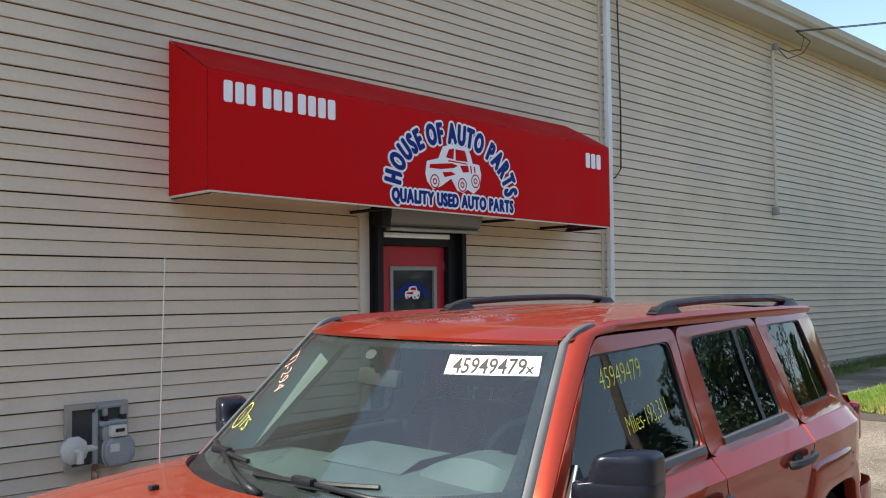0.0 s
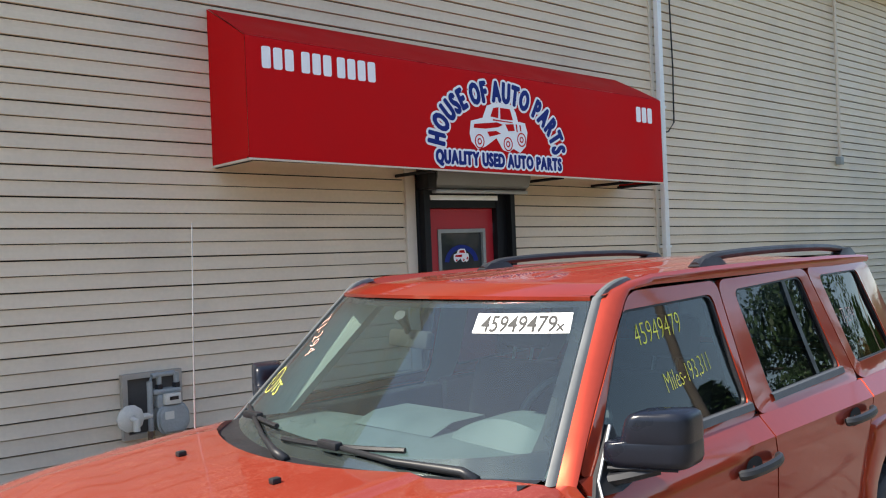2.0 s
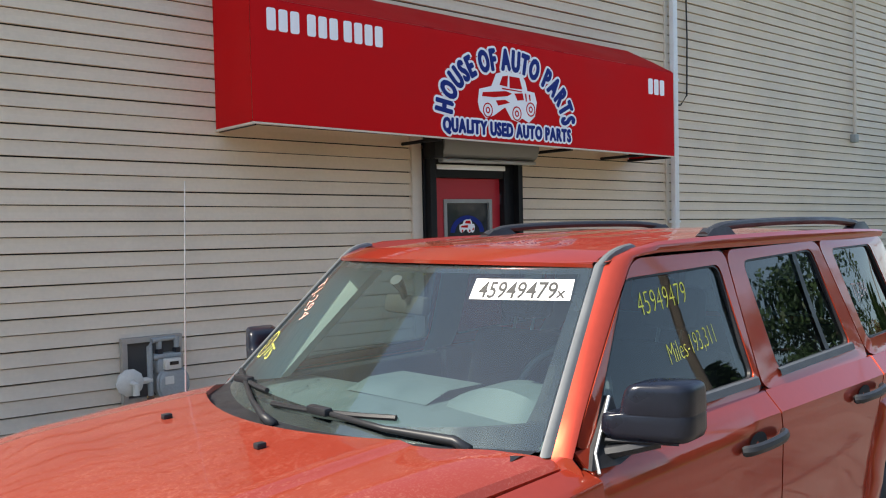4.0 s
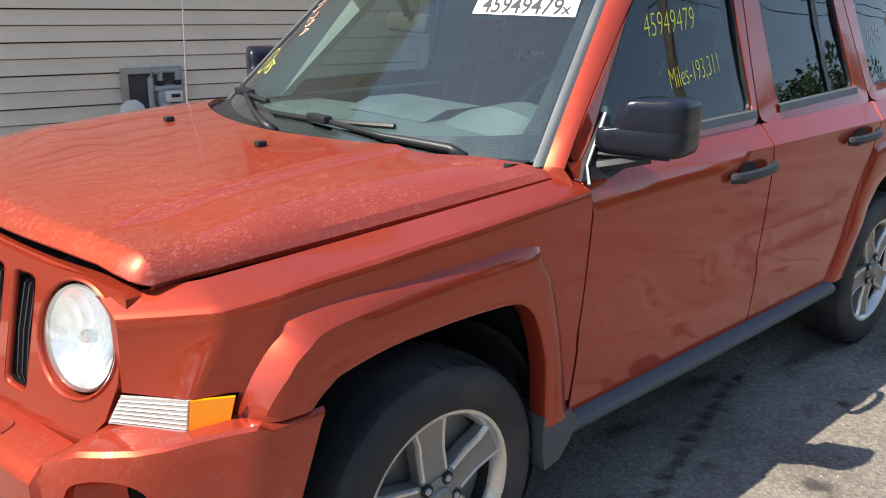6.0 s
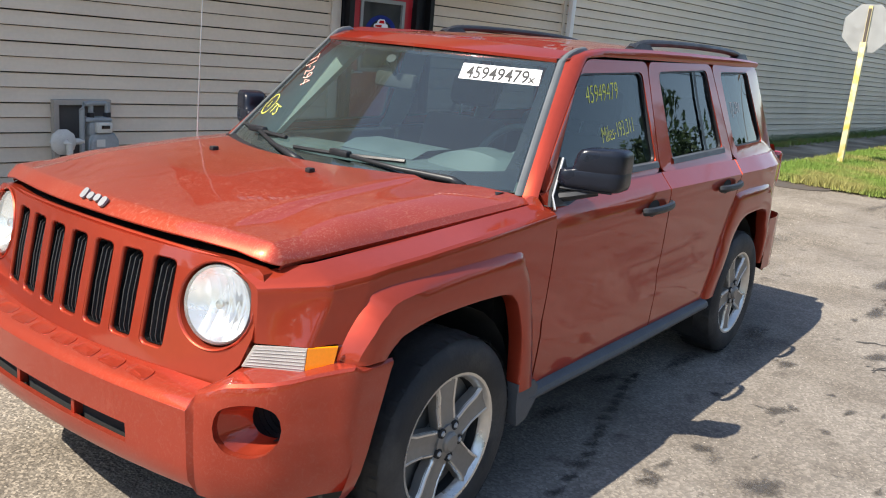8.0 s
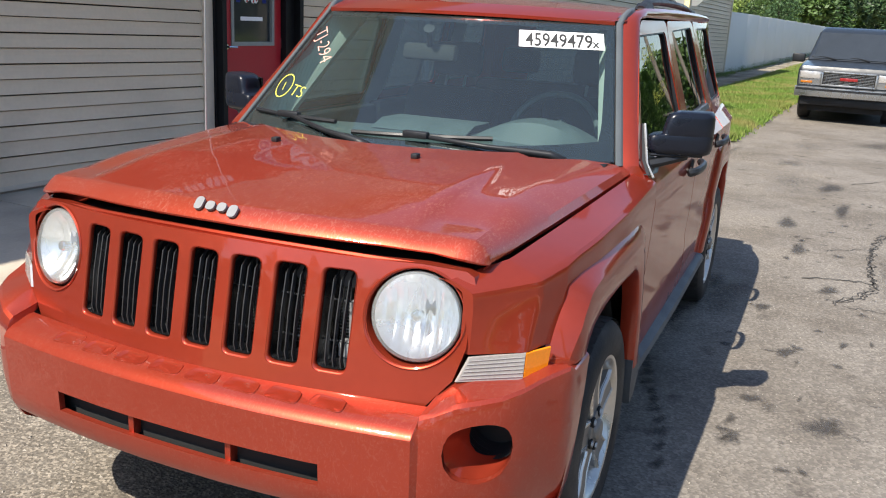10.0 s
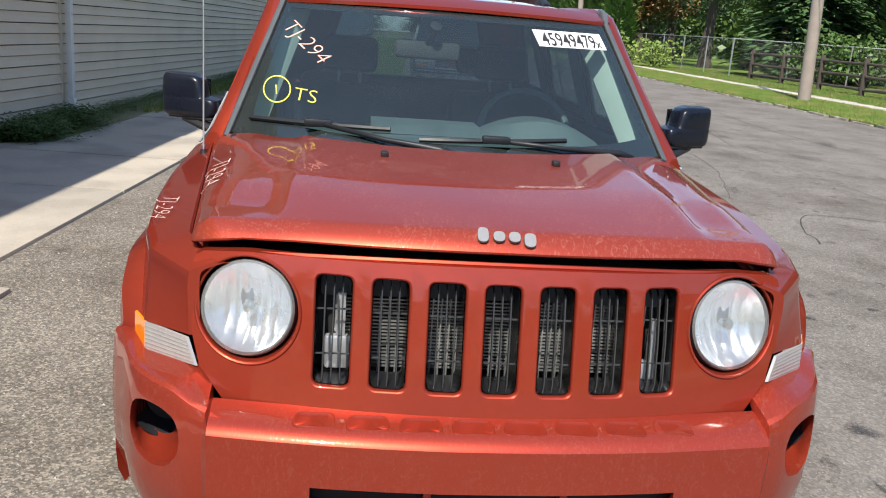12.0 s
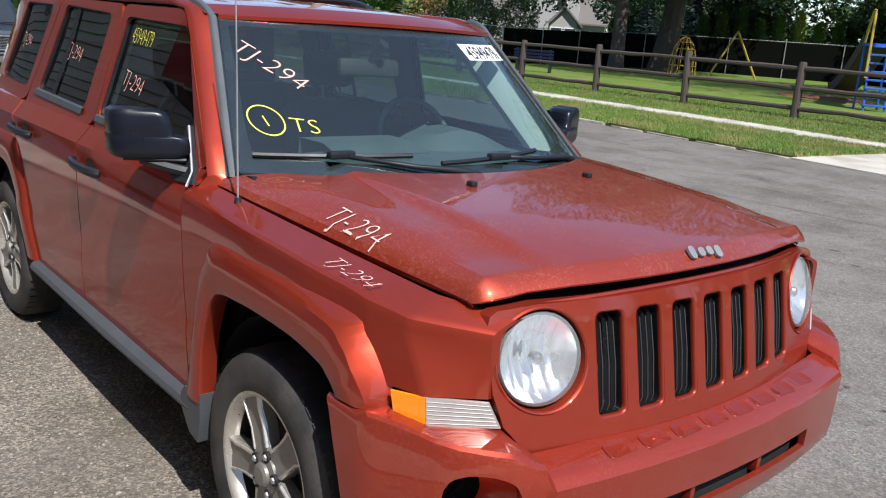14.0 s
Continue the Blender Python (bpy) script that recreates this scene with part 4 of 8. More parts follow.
# white yard wall beyond the building
yard = thing("wall_yard", "long white concrete yard wall beyond the shop", "wall", kind="structure")
for i in range(24):
    x0 = WALL_X1 + 0.12 + i * 3.2
    part("panel", boxed((0.008, 0, 0), (3.192, .18, 2.12 + 0.012 * math.sin(i * 2.3)), Matrix.Translation((x0, 4.55 + .036 * (x0 - 29), 0)), bevel=.01), M["concrete_wall"], yard)
yard2 = thing("wall_yard_return", "white concrete wall panels across the far side street", "wall", kind="structure")
for i in range(5):
    part("panel", boxed((133, 3.4 + i * 2.8, 0), (133.2, 6.18 + i * 2.8, 2.2), bevel=.01), M["concrete_wall"], yard2)

# ---- the parked sport utility car ----
# built with its front axle at the origin, nose towards -x, then turned a little against the street
suv = thing("suv", "burnt-orange four-door sport utility car parked on asphalt, hood ajar", "car", at=pose(0, 0, 0, 0, 0, 5.0))


def knots(v, *pairs):
    return float(np.interp(v, [p[0] for p in pairs], [p[1] for p in pairs]))


def wide(x):
    return knots(x, (-.68, .655), (-.66, .686), (-.594, .785), (-.580, .7955), (-.47, .826), (-.2, .852), (.1, .866), (2.75, .866), (3.05, .847), (3.25, .803), (3.4, .745), (3.5, .66)) - .866


def side_y(x, z):
    """Half width of the body's side at a place along and up it."""
    zz = z - 0.027 * (x - 1.0) * min(1.0, max(0.0, (1.12 - z) / 0.1))
    p = knots(zz, (.28, .838), (.36, .850), (.50, .860), (.60, .864), (.63, .858), (.75, .866), (.95, .872), (1.005, .873), (1.02, .868), (1.05, .850), (1.10, .807), (1.25, .756), (1.40, .710), (1.55, .671), (1.60, .650))
    return p + wide(x) * (1.0 if z < 1.1 or x > 2 else 0.55)


def panel(outline, put, step=0.06, rim=(0, 0.025), extra=((), ())):
    """A body panel: a flat outline cut into cells, bent by put(x, v), with a rim turned inwards."""
    bm = bmesh.new()
    bm.faces.new([bm.verts.new((p[0], 0, p[1])) for p in outline])
    xs, zs = [p[0] for p in outline], [p[1] for p in outline]
    for lo, hi, ax in ((min(xs), max(xs), 0), (min(zs), max(zs), 2)):
        n = max(2, int((hi - lo) / step))
        for i in range(1, n):
            co = Vector((0, 0, 0))
            co[ax] = lo + (hi - lo) * i / n
            no = Vector((0, 0, 0))
            no[ax] = 1
            bmesh.ops.bisect_plane(bm, geom=bm.verts[:] + bm.edges[:] + bm.faces[:], plane_co=co, plane_no=no, dist=1e-4)
        for q in extra[ax // 2]:
            co, no = Vector((0, 0, 0)), Vector((0, 0, 0))
            co[ax], no[ax] = q, 1
            bmesh.ops.bisect_plane(bm, geom=bm.verts[:] + bm.edges[:] + bm.faces[:], plane_co=co, plane_no=no, dist=1e-4)
    for v in bm.verts:
        v.co = Vector(put(v.co.x, v.co.z))
    edges = [e for e in bm.edges if e.is_boundary]
    out = bmesh.ops.extrude_edge_only(bm, edges=edges)
    for v in [g for g in out["geom"] if isinstance(g, bmesh.types.BMVert)]:
        v.co.x += rim[0]
        v.co.y -= math.copysign(rim[1], v.co.y)
    bmesh.ops.recalc_face_normals(bm, faces=bm.faces)
    return bm


def ring(outer, inner, put, lift_in=0.0, r=0.05, k=5, depth=0.02):
    """A frame between two rounded outlines laid on the side surface."""
    o, i = round_poly(outer, r, k), round_poly(inner, r * 0.7, k)
    rows = []
    for t, d in ((0, depth), (0, 0), (.5, 0), (1, 0), (1, depth)):
        row = []
        for a, b in zip(o, i):
            p = a.lerp(b, t)
            q = Vector(put(p[0], p[1]))
            q.y -= math.copysign(d + (lift_in if t == 1 else 0), q.y)
            row.append(q)
        rows.append(row)
    bm = lofted(rows, close_v=True)
    return bm


def sheet(outline, put, step=0.1, inset=0.0):
    bm = panel(outline, put, step, (0, 0.001))
    for v in bm.verts:
        v.co.y -= math.copysign(inset, v.co.y)
    return bm


def ws_x(y, z):
    """The windshield's surface."""
    return 0.17 + 1.17 * (z - 1.098) + 0.47 * y * y


def ws_half(z):
    return 0.735 - 0.315 * (z - 1.09)


def zs(x):
    return knots(x, (-.66, .947), (-.4, .982), (0.0, 1.012), (.5, 1.045))


def hood_edge(x):
    """Outer edge of the hood: half width and height."""
    return knots(x, (-.62, .688), (0, .752), (.41, .792)), knots(x, (-.62, .985), (-.2, 1.015), (.41, 1.062))


def fender_put(s):
    """The fender's skin; the corner beside the lamp leans back as it climbs to the shoulder."""
    def put(x, v):
        z0 = zs(x) - 0.05
        z = v if v <= .80 else .80 + (min(v, .90) - .80) * 10 * (z0 - .80)
        sh = .55 * max(0.0, z - .787)
        xo = knots(x, (-.664, -.664), (-.594, -.594 + sh), (-.580, -.580 + sh), (-.47, -.47 + sh * .9), (-.1, -.1), (.6, .6))
        if v <= .90:
            return (xo, s * side_y(x, z), z)
        t = (v - .90) / 0.2
        ys, (yg, zg) = side_y(x, z0), hood_edge(xo)
        yg = min(yg + 0.004, ys - 0.012) - knots(xo, (-.664, .055), (-.50, .0))
        zg = min(zg, knots(xo, (-.66, .970), (-.60, .982), (-.5, 1.2)))
        low = knots(xo, (-.6, .012), (0, .006), (.4, .001))
        k = [(0, ys, z0), (.13, ys - .002, z0 + .028), (.17, ys - .005, z0 + .036), (.23, ys - .014, z0 + .043), (.8, yg + .007, zg - low), (.87, yg + .001, zg - low - .004), (1, yg - .010, zg - .06)]
        return (xo, s * float(np.interp(t, [a[0] for a in k], [a[1] for a in k])), float(np.interp(t, [a[0] for a in k], [a[2] for a in k])))
    return put


ARCH_IN = [(-.372, .731), (-.355, .748), (-.33, .765), (-.29, .783), (-.13, .805), (.165, .805), (.262, .772), (.310, .69), (.340, .58), (.350, .42)]
ARCH_OUT = [(-.512, .731), (-.500, .768), (-.465, .825), (-.415, .880), (-.325, .922), (.235, .944), (.325, .893), (.378, .80), (.42, .65), (.470, .42)]
REAR_IN = [(2.26, .40), (2.33, .58), (2.42, .73), (2.50, .79), (2.62, .805), (2.80, .805), (2.93, .77), (2.99, .67), (3.02, .55), (3.03, .45)]
REAR_OUT = [(2.13, .40), (2.22, .62), (2.28, .79), (2.33, .90), (2.40, .945), (2.88, .945), (3.00, .90), (3.07, .78), (3.11, .60), (3.12, .45)]


def smooth_line(pts, n=5):
    """A soft curve through a list of points."""
    P = [Vector((*p, 0)) if len(p) == 2 else Vector(p) for p in pts]
    out = []
    for i in range(len(P) - 1):
        a, b, c, d = P[max(i - 1, 0)], P[i], P[i + 1], P[min(i + 2, len(P) - 1)]
        for j in range(n):
            t = j / n
            out.append(0.5 * (2 * b + (c - a) * t + (2 * a - 5 * b + 4 * c - d) * t * t + (3 * b - a - 3 * c + d) * t ** 3))
    out.append(P[-1])
    return out


def flare(inner, outer, s):
    a, b = smooth_line(inner), smooth_line(outer)
    rows = []
    for t, d in ((0, -.035), (0, .012), (.03, .019), (.12, .023), (.55, .023), (.76, .018), (.90, .007), (1.0, -.008)):
        row = []
        for p, q in zip(a, b):
            w = p.lerp(q, t)
            base = side_y(w.x, min(w.y, .95))
            if inner is ARCH_IN:
                start = .80
                hold = 1.0 - min(1.0, max(0.0, (t - start) / (1 - start)))
                hold *= min(1.0, max(0.0, (w.x + .56) / .13))
                base = base + (max(base, .866) - base) * hold
            row.append((w.x, s * (base + d), w.y))
        rows.append(row)
    return lofted(rows)


FD_LOW = [(.486, .394), (1.486, .394), (1.486, 1.098), (.47, 1.098), (.505, 1.02), (.512, .97), (.503, .65)]
RD_LOW = [(1.494, .394), (2.12, .394), (2.2, .52), (2.275, .72), (2.345, .93), (2.408, 1.098), (1.494, 1.098)]
QP_LOW = [(2.352, .925), (2.42, .925), (2.88, .925), (3.0, .88), (3.07, .70), (3.09, .60), (3.46, .60), (3.47, .90), (3.42, 1.098), (2.417, 1.098)]
FD_OUT, FD_IN = [(.47, 1.098), (1.486, 1.098), (1.497, 1.557), (.945, 1.553)], [(.568, 1.125), (1.463, 1.138), (1.440, 1.513), (.880, 1.499)]
RD_OUT, RD_IN = [(1.494, 1.098), (2.408, 1.098), (2.255, 1.566), (1.505, 1.557)], [(1.638, 1.141), (2.284, 1.158), (2.187, 1.536), (1.606, 1.518)]
QP_OUT, QP_IN = [(2.417, 1.098), (3.24, 1.098), (2.99, 1.568), (2.264, 1.566)], [(2.463, 1.157), (2.95, 1.166), (2.81, 1.536), (2.374, 1.532)]

for s in (-1, 1):
    def put(x, z, s=s):
        return (x, s * side_y(x, z), z)

    fo = [(-.664, .787), (-.60, .789), (-.51, .787), (-.475, .780), (-.43, .86), (-.34, .87), (.22, .87), (.30, .84), (.345, .78), (.40, .60), (.43, .45), (.478, .45), (.495, .65), (.505, .887)]
    top = [(.503, .92), (.497, .96), (.49, 1.02), (.465, 1.07), (.46, 1.10), (-.63, 1.10), (-.664, 1.07), (-.664, .94)]
    part("fender", panel(fo + top, fender_put(s), 0.045, extra=((-.594, -.580, -.47), (.90, .926, .934, .946, 1.06, 1.074))), M["paint"], suv, "", 24)
    part("wheel_arch_flare", flare(ARCH_IN, ARCH_OUT, s), M["paint"], suv)
    part("wheel_arch_flare", flare(REAR_IN, REAR_OUT, s), M["paint"], suv)
    fd = part("front_door", panel(FD_LOW, put), M["paint"], suv)
    rd = part("rear_door", panel(RD_LOW, put), M["paint"], suv)
    qp = part("quarter_panel", panel(QP_LOW, put), M["paint"], suv)
    for pn, o, i, gm_, own in (("window_frame", FD_OUT, FD_IN, "door_glass", fd), ("window_frame", RD_OUT, RD_IN, "side_glass", rd), ("window_surround", QP_OUT, QP_IN, "side_glass", qp)):
        part(pn, ring(o, i, put), M["paint"], own)
        ctr = sum((Vector(p) for p in i), Vector((0, 0))) / 4
        shrink = [tuple(Vector(p).lerp(ctr, 0.035)) for p in i]
        part("weatherstrip", ring(i, shrink, lambda x, z, s=s: (x, s * (side_y(x, z) - .004), z), depth=0.012), M["black_plastic"], own)
        part("window_glass", sheet(round_poly(shrink, .03, 4), put, 0.12, 0.014), M[gm_], own, "tinted side window glass")
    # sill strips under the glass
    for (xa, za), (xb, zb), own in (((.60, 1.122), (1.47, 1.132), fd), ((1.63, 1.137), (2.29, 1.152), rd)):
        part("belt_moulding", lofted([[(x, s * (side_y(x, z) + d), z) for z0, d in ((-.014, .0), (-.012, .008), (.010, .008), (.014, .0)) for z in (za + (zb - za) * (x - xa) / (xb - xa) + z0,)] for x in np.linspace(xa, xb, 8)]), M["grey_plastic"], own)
    part("window_divider", lofted([[(x0 + (x1 - x0) * t + d, s * (side_y(2.0, z) - .006), z) for d in (-.016, .016)] for t in np.linspace(0, 1, 6) for x0, x1, z in ((2.075, 2.032, 1.15 + t * .38),)]), M["black_plastic"], rd)
    # handles over dark discs that paint the shade of their scooped cups
    for x0, x1, zh, own in ((1.20, 1.462, .972, fd), (2.07, 2.325, .991, rd)):
        yy = side_y((x0 + x1) / 2, zh)
        xm = (x0 + x1) / 2
        cup = []
        for t in range(16):
            a = t * math.tau / 16
            cup.append((xm - .02 + .058 * math.cos(a), zh - .004 + .036 * math.sin(a)))
        bm = bmesh.new()
        c = bm.verts.new((xm - .02, s * (yy - .0005), zh))
        rv = [bm.verts.new((u, s * (side_y(u, w) + .0025), w)) for u, w in cup]
        for t in range(16):
            bm.faces.new((c, rv[t], rv[(t + 1) % 16]))
        part("handle_cup", bm, M["dark"], own)
        pts = [(x0, yy + .006, zh - .008), (x0 + .03, yy + .030, zh - .004), (xm, yy + .042, zh), (x1 - .04, yy + .036, zh + .004), (x1, yy + .012, zh + .006)]
        bm = tubed([(x, s * y, z) for x, y, z in smooth_line(pts, 3)], [.010] + [.014] * 11 + [.010], 8, 1.25)
        part("handle", bm, M["black_plastic"], own)
    # sill and the guard behind the front wheel
    sec = [(.80, .352), (.86, .350), (.886, .358), (.893, .374), (.886, .390), (.868, .402), (.84, .41)]
    part("rocker_sill", lofted([[(x, s * (y + (0.0 if .5 < x < 2.0 else -.006)), z) for y, z in sec] for x in (.43, .50, 1.2, 2.0, 2.16)]), M["grey_plastic"], suv, "dark grey plastic sill")
    sec = [(.345, .45), (.40, .445), (.455, .44), (.482, .41), (.475, .36), (.42, .30), (.36, .29), (.345, .36)]
    part("mud_guard", plate(sec, s * .115, lambda u, v, w: (u, s * .77 + w, v)), M["grey_plastic"], suv, "dark grey plastic guard behind the front wheel")
    # wheel housings
    for cx in (0.0, 2.635):
        rows = [[(cx + r * math.cos(a), s * y, .345 + r * math.sin(a)) for a in [radians(d) for d in range(-35, 216, 12)]] for r, y in ((.05, .52), (.42, .52), (.43, .80))]
        part("wheel_housing", lofted(rows), M["dark"], suv)
    # windshield pillar, roof rail side and the grey moulding by the glass
    pil = [((.405, .752, 1.030), (.462, side_y(.47, 1.03) - .004, 1.020)), ((.405, .742, 1.060), (.462, side_y(.47, 1.06) - .002, 1.060))]
    for z in (1.085, 1.17, 1.25, 1.33, 1.41, 1.48, 1.53):
        yw = ws_half(z) + .028
        t = (z - 1.098) / (1.553 - 1.098)
        dx = .47 + (.945 - .47) * t - .006
        pil.append(((ws_x(yw, z) + .001, yw, z + .002), (dx, side_y(dx, z) + .001, z)))
    pil.append(((.905, .630, 1.560), (.955, side_y(.95, 1.553), 1.556)))
    pil.append(((.985, .632, 1.581), (1.02, side_y(1.0, 1.56), 1.561)))
    for x, zt in ((1.1, 1.597), (1.5, 1.606), (2.0, 1.610), (2.6, 1.606), (2.9, 1.598), (3.02, 1.590)):
        pil.append(((x, .628, zt), (x, side_y(x, 1.566), 1.565)))
    rows = []
    for (a, b) in pil:
        a, b = Vector(a), Vector(b)
        k = min(1.0, max(0.0, (a.x - .7) / .5))
        out = Vector((.002 * (1 - k), .007 + .010 * k, .003 + .008 * k))
        row = [a + Vector((.02, -.03, -.03)), a, a.lerp(b, .22) + out * .9, a.lerp(b, .55) + out, a.lerp(b, .85) + out * .55, b, b + Vector((.01, -.03, 0))]
        rows.append([(p.x, s * p.y, p.z) for p in row])
    part("roof_side_rail", lofted(rows), M["paint"], suv)
    rows = []
    for z in np.linspace(1.085, 1.535, 10):
        yw = ws_half(z)
        rows.append([(ws_x(yw + q, z) + d, s * (yw + q), z + .002) for q, d in ((.008, .004), (.009, -.006), (.012, -.012), (.025, -.016), (.029, -.012), (.031, .006))])
    for x, y, z, k in ((.885, .618, 1.556, 1.0), (.915, .621, 1.571, 1.0), (.955, .624, 1.583, .95), (1.0, .626, 1.590, .8), (1.02, .627, 1.588, .3)):
        rows.append([(x + dx, s * (y + dy * k), z + dz * k) for dx, dy, dz in ((.004, -.013, -.010), (-.002, -.012, .002), (-.004, -.008, .007), (-.004, .005, .008), (-.002, .010, .004), (.004, .013, -.010))])
    part("windshield_moulding", lofted(rows), M["trim_grey"], suv, "grey rubber windshield moulding")
    # mirror on its arm
    mir = part("side_mirror", bmesh.new(), M["mirror_shell"], suv, "black door mirror")
    bm = bmesh.new()

    rows = []
    for z, k, yin in ((1.112, .80, .812), (1.119, .94, .810), (1.136, 1.0, .807), (1.160, 1.0, .809), (1.176, 1.0, .812), (1.179, .985, .816), (1.182, .985, .846), (1.185, 1.0, .852), (1.21, 1.0, .856), (1.238, .985, .862), (1.250, .94, .866), (1.258, .80, .872)):
        xin = .555 + .42 * (yin - .807)
        o = round_poly([(xin, yin), (xin + .135, yin - .006), (.795, 1.000), (.655, 1.018)], .045, 6)
        cx, cy = .675, (yin + 1.04) / 2
        rows.append([(cx + (p[0] - cx) * k, s * (cy + (p[1] - cy) * k), z) for p in o])
    v = loft(bm, rows, close_v=True)
    bm.faces.new(v[0])
    bm.faces.new(v[-1])
    bmesh.ops.recalc_face_normals(bm, faces=bm.faces)
    bm.to_mesh(mir.data)
    bm.free()
    mir.data.shade_smooth()
    mir.data.set_sharp_from_angle(angle=radians(50))
    part("mirror_glass", boxed((-.003, -.075, -.055), (.004, .075, .055), pose(.745, s * .92, 1.187, 0, 0, -s * 28)), M["chrome"], mir)
    part("mirror_arm", tubed([(.575, s * .79, 1.070), (.60, s * .85, 1.086), (.66, s * .93, 1.108)], [.026, .024, .020], 8, .8), M["black_plastic"], mir)
    part("mirror_seam", tubed([(.575, s * .825, 1.112), (.66, s * .985, 1.112)], .006, 6), M["black_plastic"], mir)
    sail = [(.485, 1.055), (.60, 1.05), (.672, 1.062), (.672, 1.20), (.66, 1.205)]
    part("mirror_sail", panel(sail, lambda x, z: (x, s * (side_y(x, z) + .010), z), 0.05), M["black_plastic"], fd)
    part("sail_edge", tubed([(x, s * (side_y(x, z) + .011), z) for x, z in ((.505, 1.045), (.53, 1.085), (.655, 1.205))], .0045, 6), M["galvanised"], fd, "bare pale edge of the mirror base")
    # roof rack rail
    pts = [(1.60, .535, 1.603), (1.66, .536, 1.620), (1.78, .537, 1.638), (2.2, .538, 1.647), (2.7, .536, 1.643), (2.95, .533, 1.630), (3.06, .530, 1.615), (3.10, .530, 1.600)]
    rail = part("roof_rail", tubed([(x, s * y, z) for x, y, z in smooth_line(pts, 4)], .021, 10, .8), M["black_plastic"], suv, "black roof rail")
    for xa, xb in ((1.585, 1.80), (2.93, 3.12)):
        part("rail_foot", lofted([[(x, s * (.535 + dy), z) for dy, z in ((-.03, 1.595), (-.022, 1.615 + h), (.022, 1.615 + h), (.03, 1.595))] for x, h in ((xa, -.012), (xa + .05, .015), (xb - .05, .018), (xb, -.012))]), M["black_plastic"], rail)
    # tail lamp
    part("tail_lamp", boxed((3.385, min(s * .68, s * .765), .88), (3.455, max(s * .68, s * .765), 1.08), bevel=.02), M["red_lens"], suv)
    # inner door trim and inner pillars
    part("door_trim", joined(boxed((.62, min(s * .70, s * .775), .42), (1.48, max(s * .70, s * .775), 1.09), bevel=.02), boxed((1.50, min(s * .70, s * .775), .42), (2.36, max(s * .70, s * .775), 1.10), bevel=.02)), M["cloth"], suv)
    part("pillar_trim", lofted([[(ws_x(yw, z) + dx, s * (yw - dy), z) for dx, dy in ((.020, .010), (.028, .020), (.150, .088), (.20, .080), (.21, .02))] for z in np.linspace(1.10, 1.52, 6) for yw in (ws_half(z),)]), M["pillar_trim"], suv, "pale inner pillar trim")
    part("centre_pillar_trim", lofted([[(1.46 + d, s * (side_y(1.5, z) - .045), z) for d in (-.02, .0, .13, .16)] for z in np.linspace(1.05, 1.55, 5)]), M["pillar_trim"], suv, "pale inner pillar trim")
    part("rear_pillar_trim", lofted([[(2.30 + d, s * (side_y(2.4, z) - .045), z) for d in (-.02, .0, .13, .16)] for z in np.linspace(1.05, 1.55, 5)]), M["pillar_trim"], suv)
    part("tail_pillar", lofted([[(x, s * yv, z) for x, yv in ((xo - .05, side_y(xo - .05, z) - .01), (xo + .05, .69 - .3 * (z - 1.1)), (xo + .12, .60 - .3 * (z - 1.1)), (xo + .10, .55 - .3 * (z - 1.1)))] for z in np.linspace(1.09, 1.585, 8) for xo in (3.24 - .53 * (z - 1.1),)]), M["paint"], suv)

# hood: crowned centre between two creases, rolled edges, blunt lip, standing slightly open


def hood_z(x):
    return knots(x, (-.70, 1.052), (-.655, 1.061), (-.6, 1.070), (-.5, 1.084), (-.35, 1.101), (-.2, 1.112), (-.07, 1.121), (.1, 1.130), (.45, 1.140))


HOOD_U = [0, .08, .16, .24, .32, .40, .455, .485, .50, .515, .54, .57]
rows = []
nose = [(-.018, -.02), (-.036, .0), (-.043, .08), (-.045, .18), (-.040, .34), (-.028, .60), (-.013, .84), (-.005, .95)]
top_edge = {}


def hood_row(kind, value):
    """One row of the hood from the passenger's edge to the driver's."""
    half = []
    for u in HOOD_U + ["a", "b", "c", "d", "e"]:
        if kind == "lip":
            dx, f = value
            x, y, z = top_edge[u]
            k = "abcde".index(u) if isinstance(u, str) else -1
            zb = 1.012 + knots(y, (0, 0), (.45, -.004), (.57, -.010), (.692, -.028))
            half.append((x + dx * (1.0, .95, .85, .7, .45, .15)[k + 1], y, zb + (z - zb) * f))
        else:
            t = value
            if isinstance(u, str):
                xx = -.615 + (.41 + .615) * t
            else:
                xx = 0
            k = "abcde".index(u) if isinstance(u, str) else -1
            late = min(1.0, t / .45)
            fy = (0, .40 - .12 * late, .68 - .22 * late, .86 - .10 * late, .96 - .03 * late, 1.0)[k + 1]
            fd_ = (0, .02 + .01 * late, .08 + .02 * late, .36 + .06 * late, .70, 1.0)[k + 1]
            yq = u if k < 0 else .57 + (.12 + .10 * t) * fy
            xf, xr = -.672 + .225 * yq ** 2 - .018 * max(0.0, (yq - .57) / .12), .05 + .56 * yq ** 2 + .045 * max(0.0, (yq - .5) / .25) ** 2
            crease = min(1.0, .15 + t / .16)
            x = xf + (xr - xf) * t
            ye, ze = hood_edge(x)
            zc = hood_z(x - .16 * min(yq, .60) ** 2) - .016 * (min(yq, .60) / .57) ** 2 * max(0.0, 1 - t / .3)
            if isinstance(u, str):
                y = .57 + (ye - .57) * fy
                h = zc - .020 * crease - (zc - .020 * crease - ze) * fd_
                half.append((x, y, h))
            else:
                drop = knots(u, (0, 0), (.40, -.001), (.485, -.001), (.515, -.014), (.57, -.020)) * crease
                half.append((x, u, zc + drop))
    return [(x, -y, z) for x, y, z in half[::-1]] + [(x, y, z) for x, y, z in half[1:]]


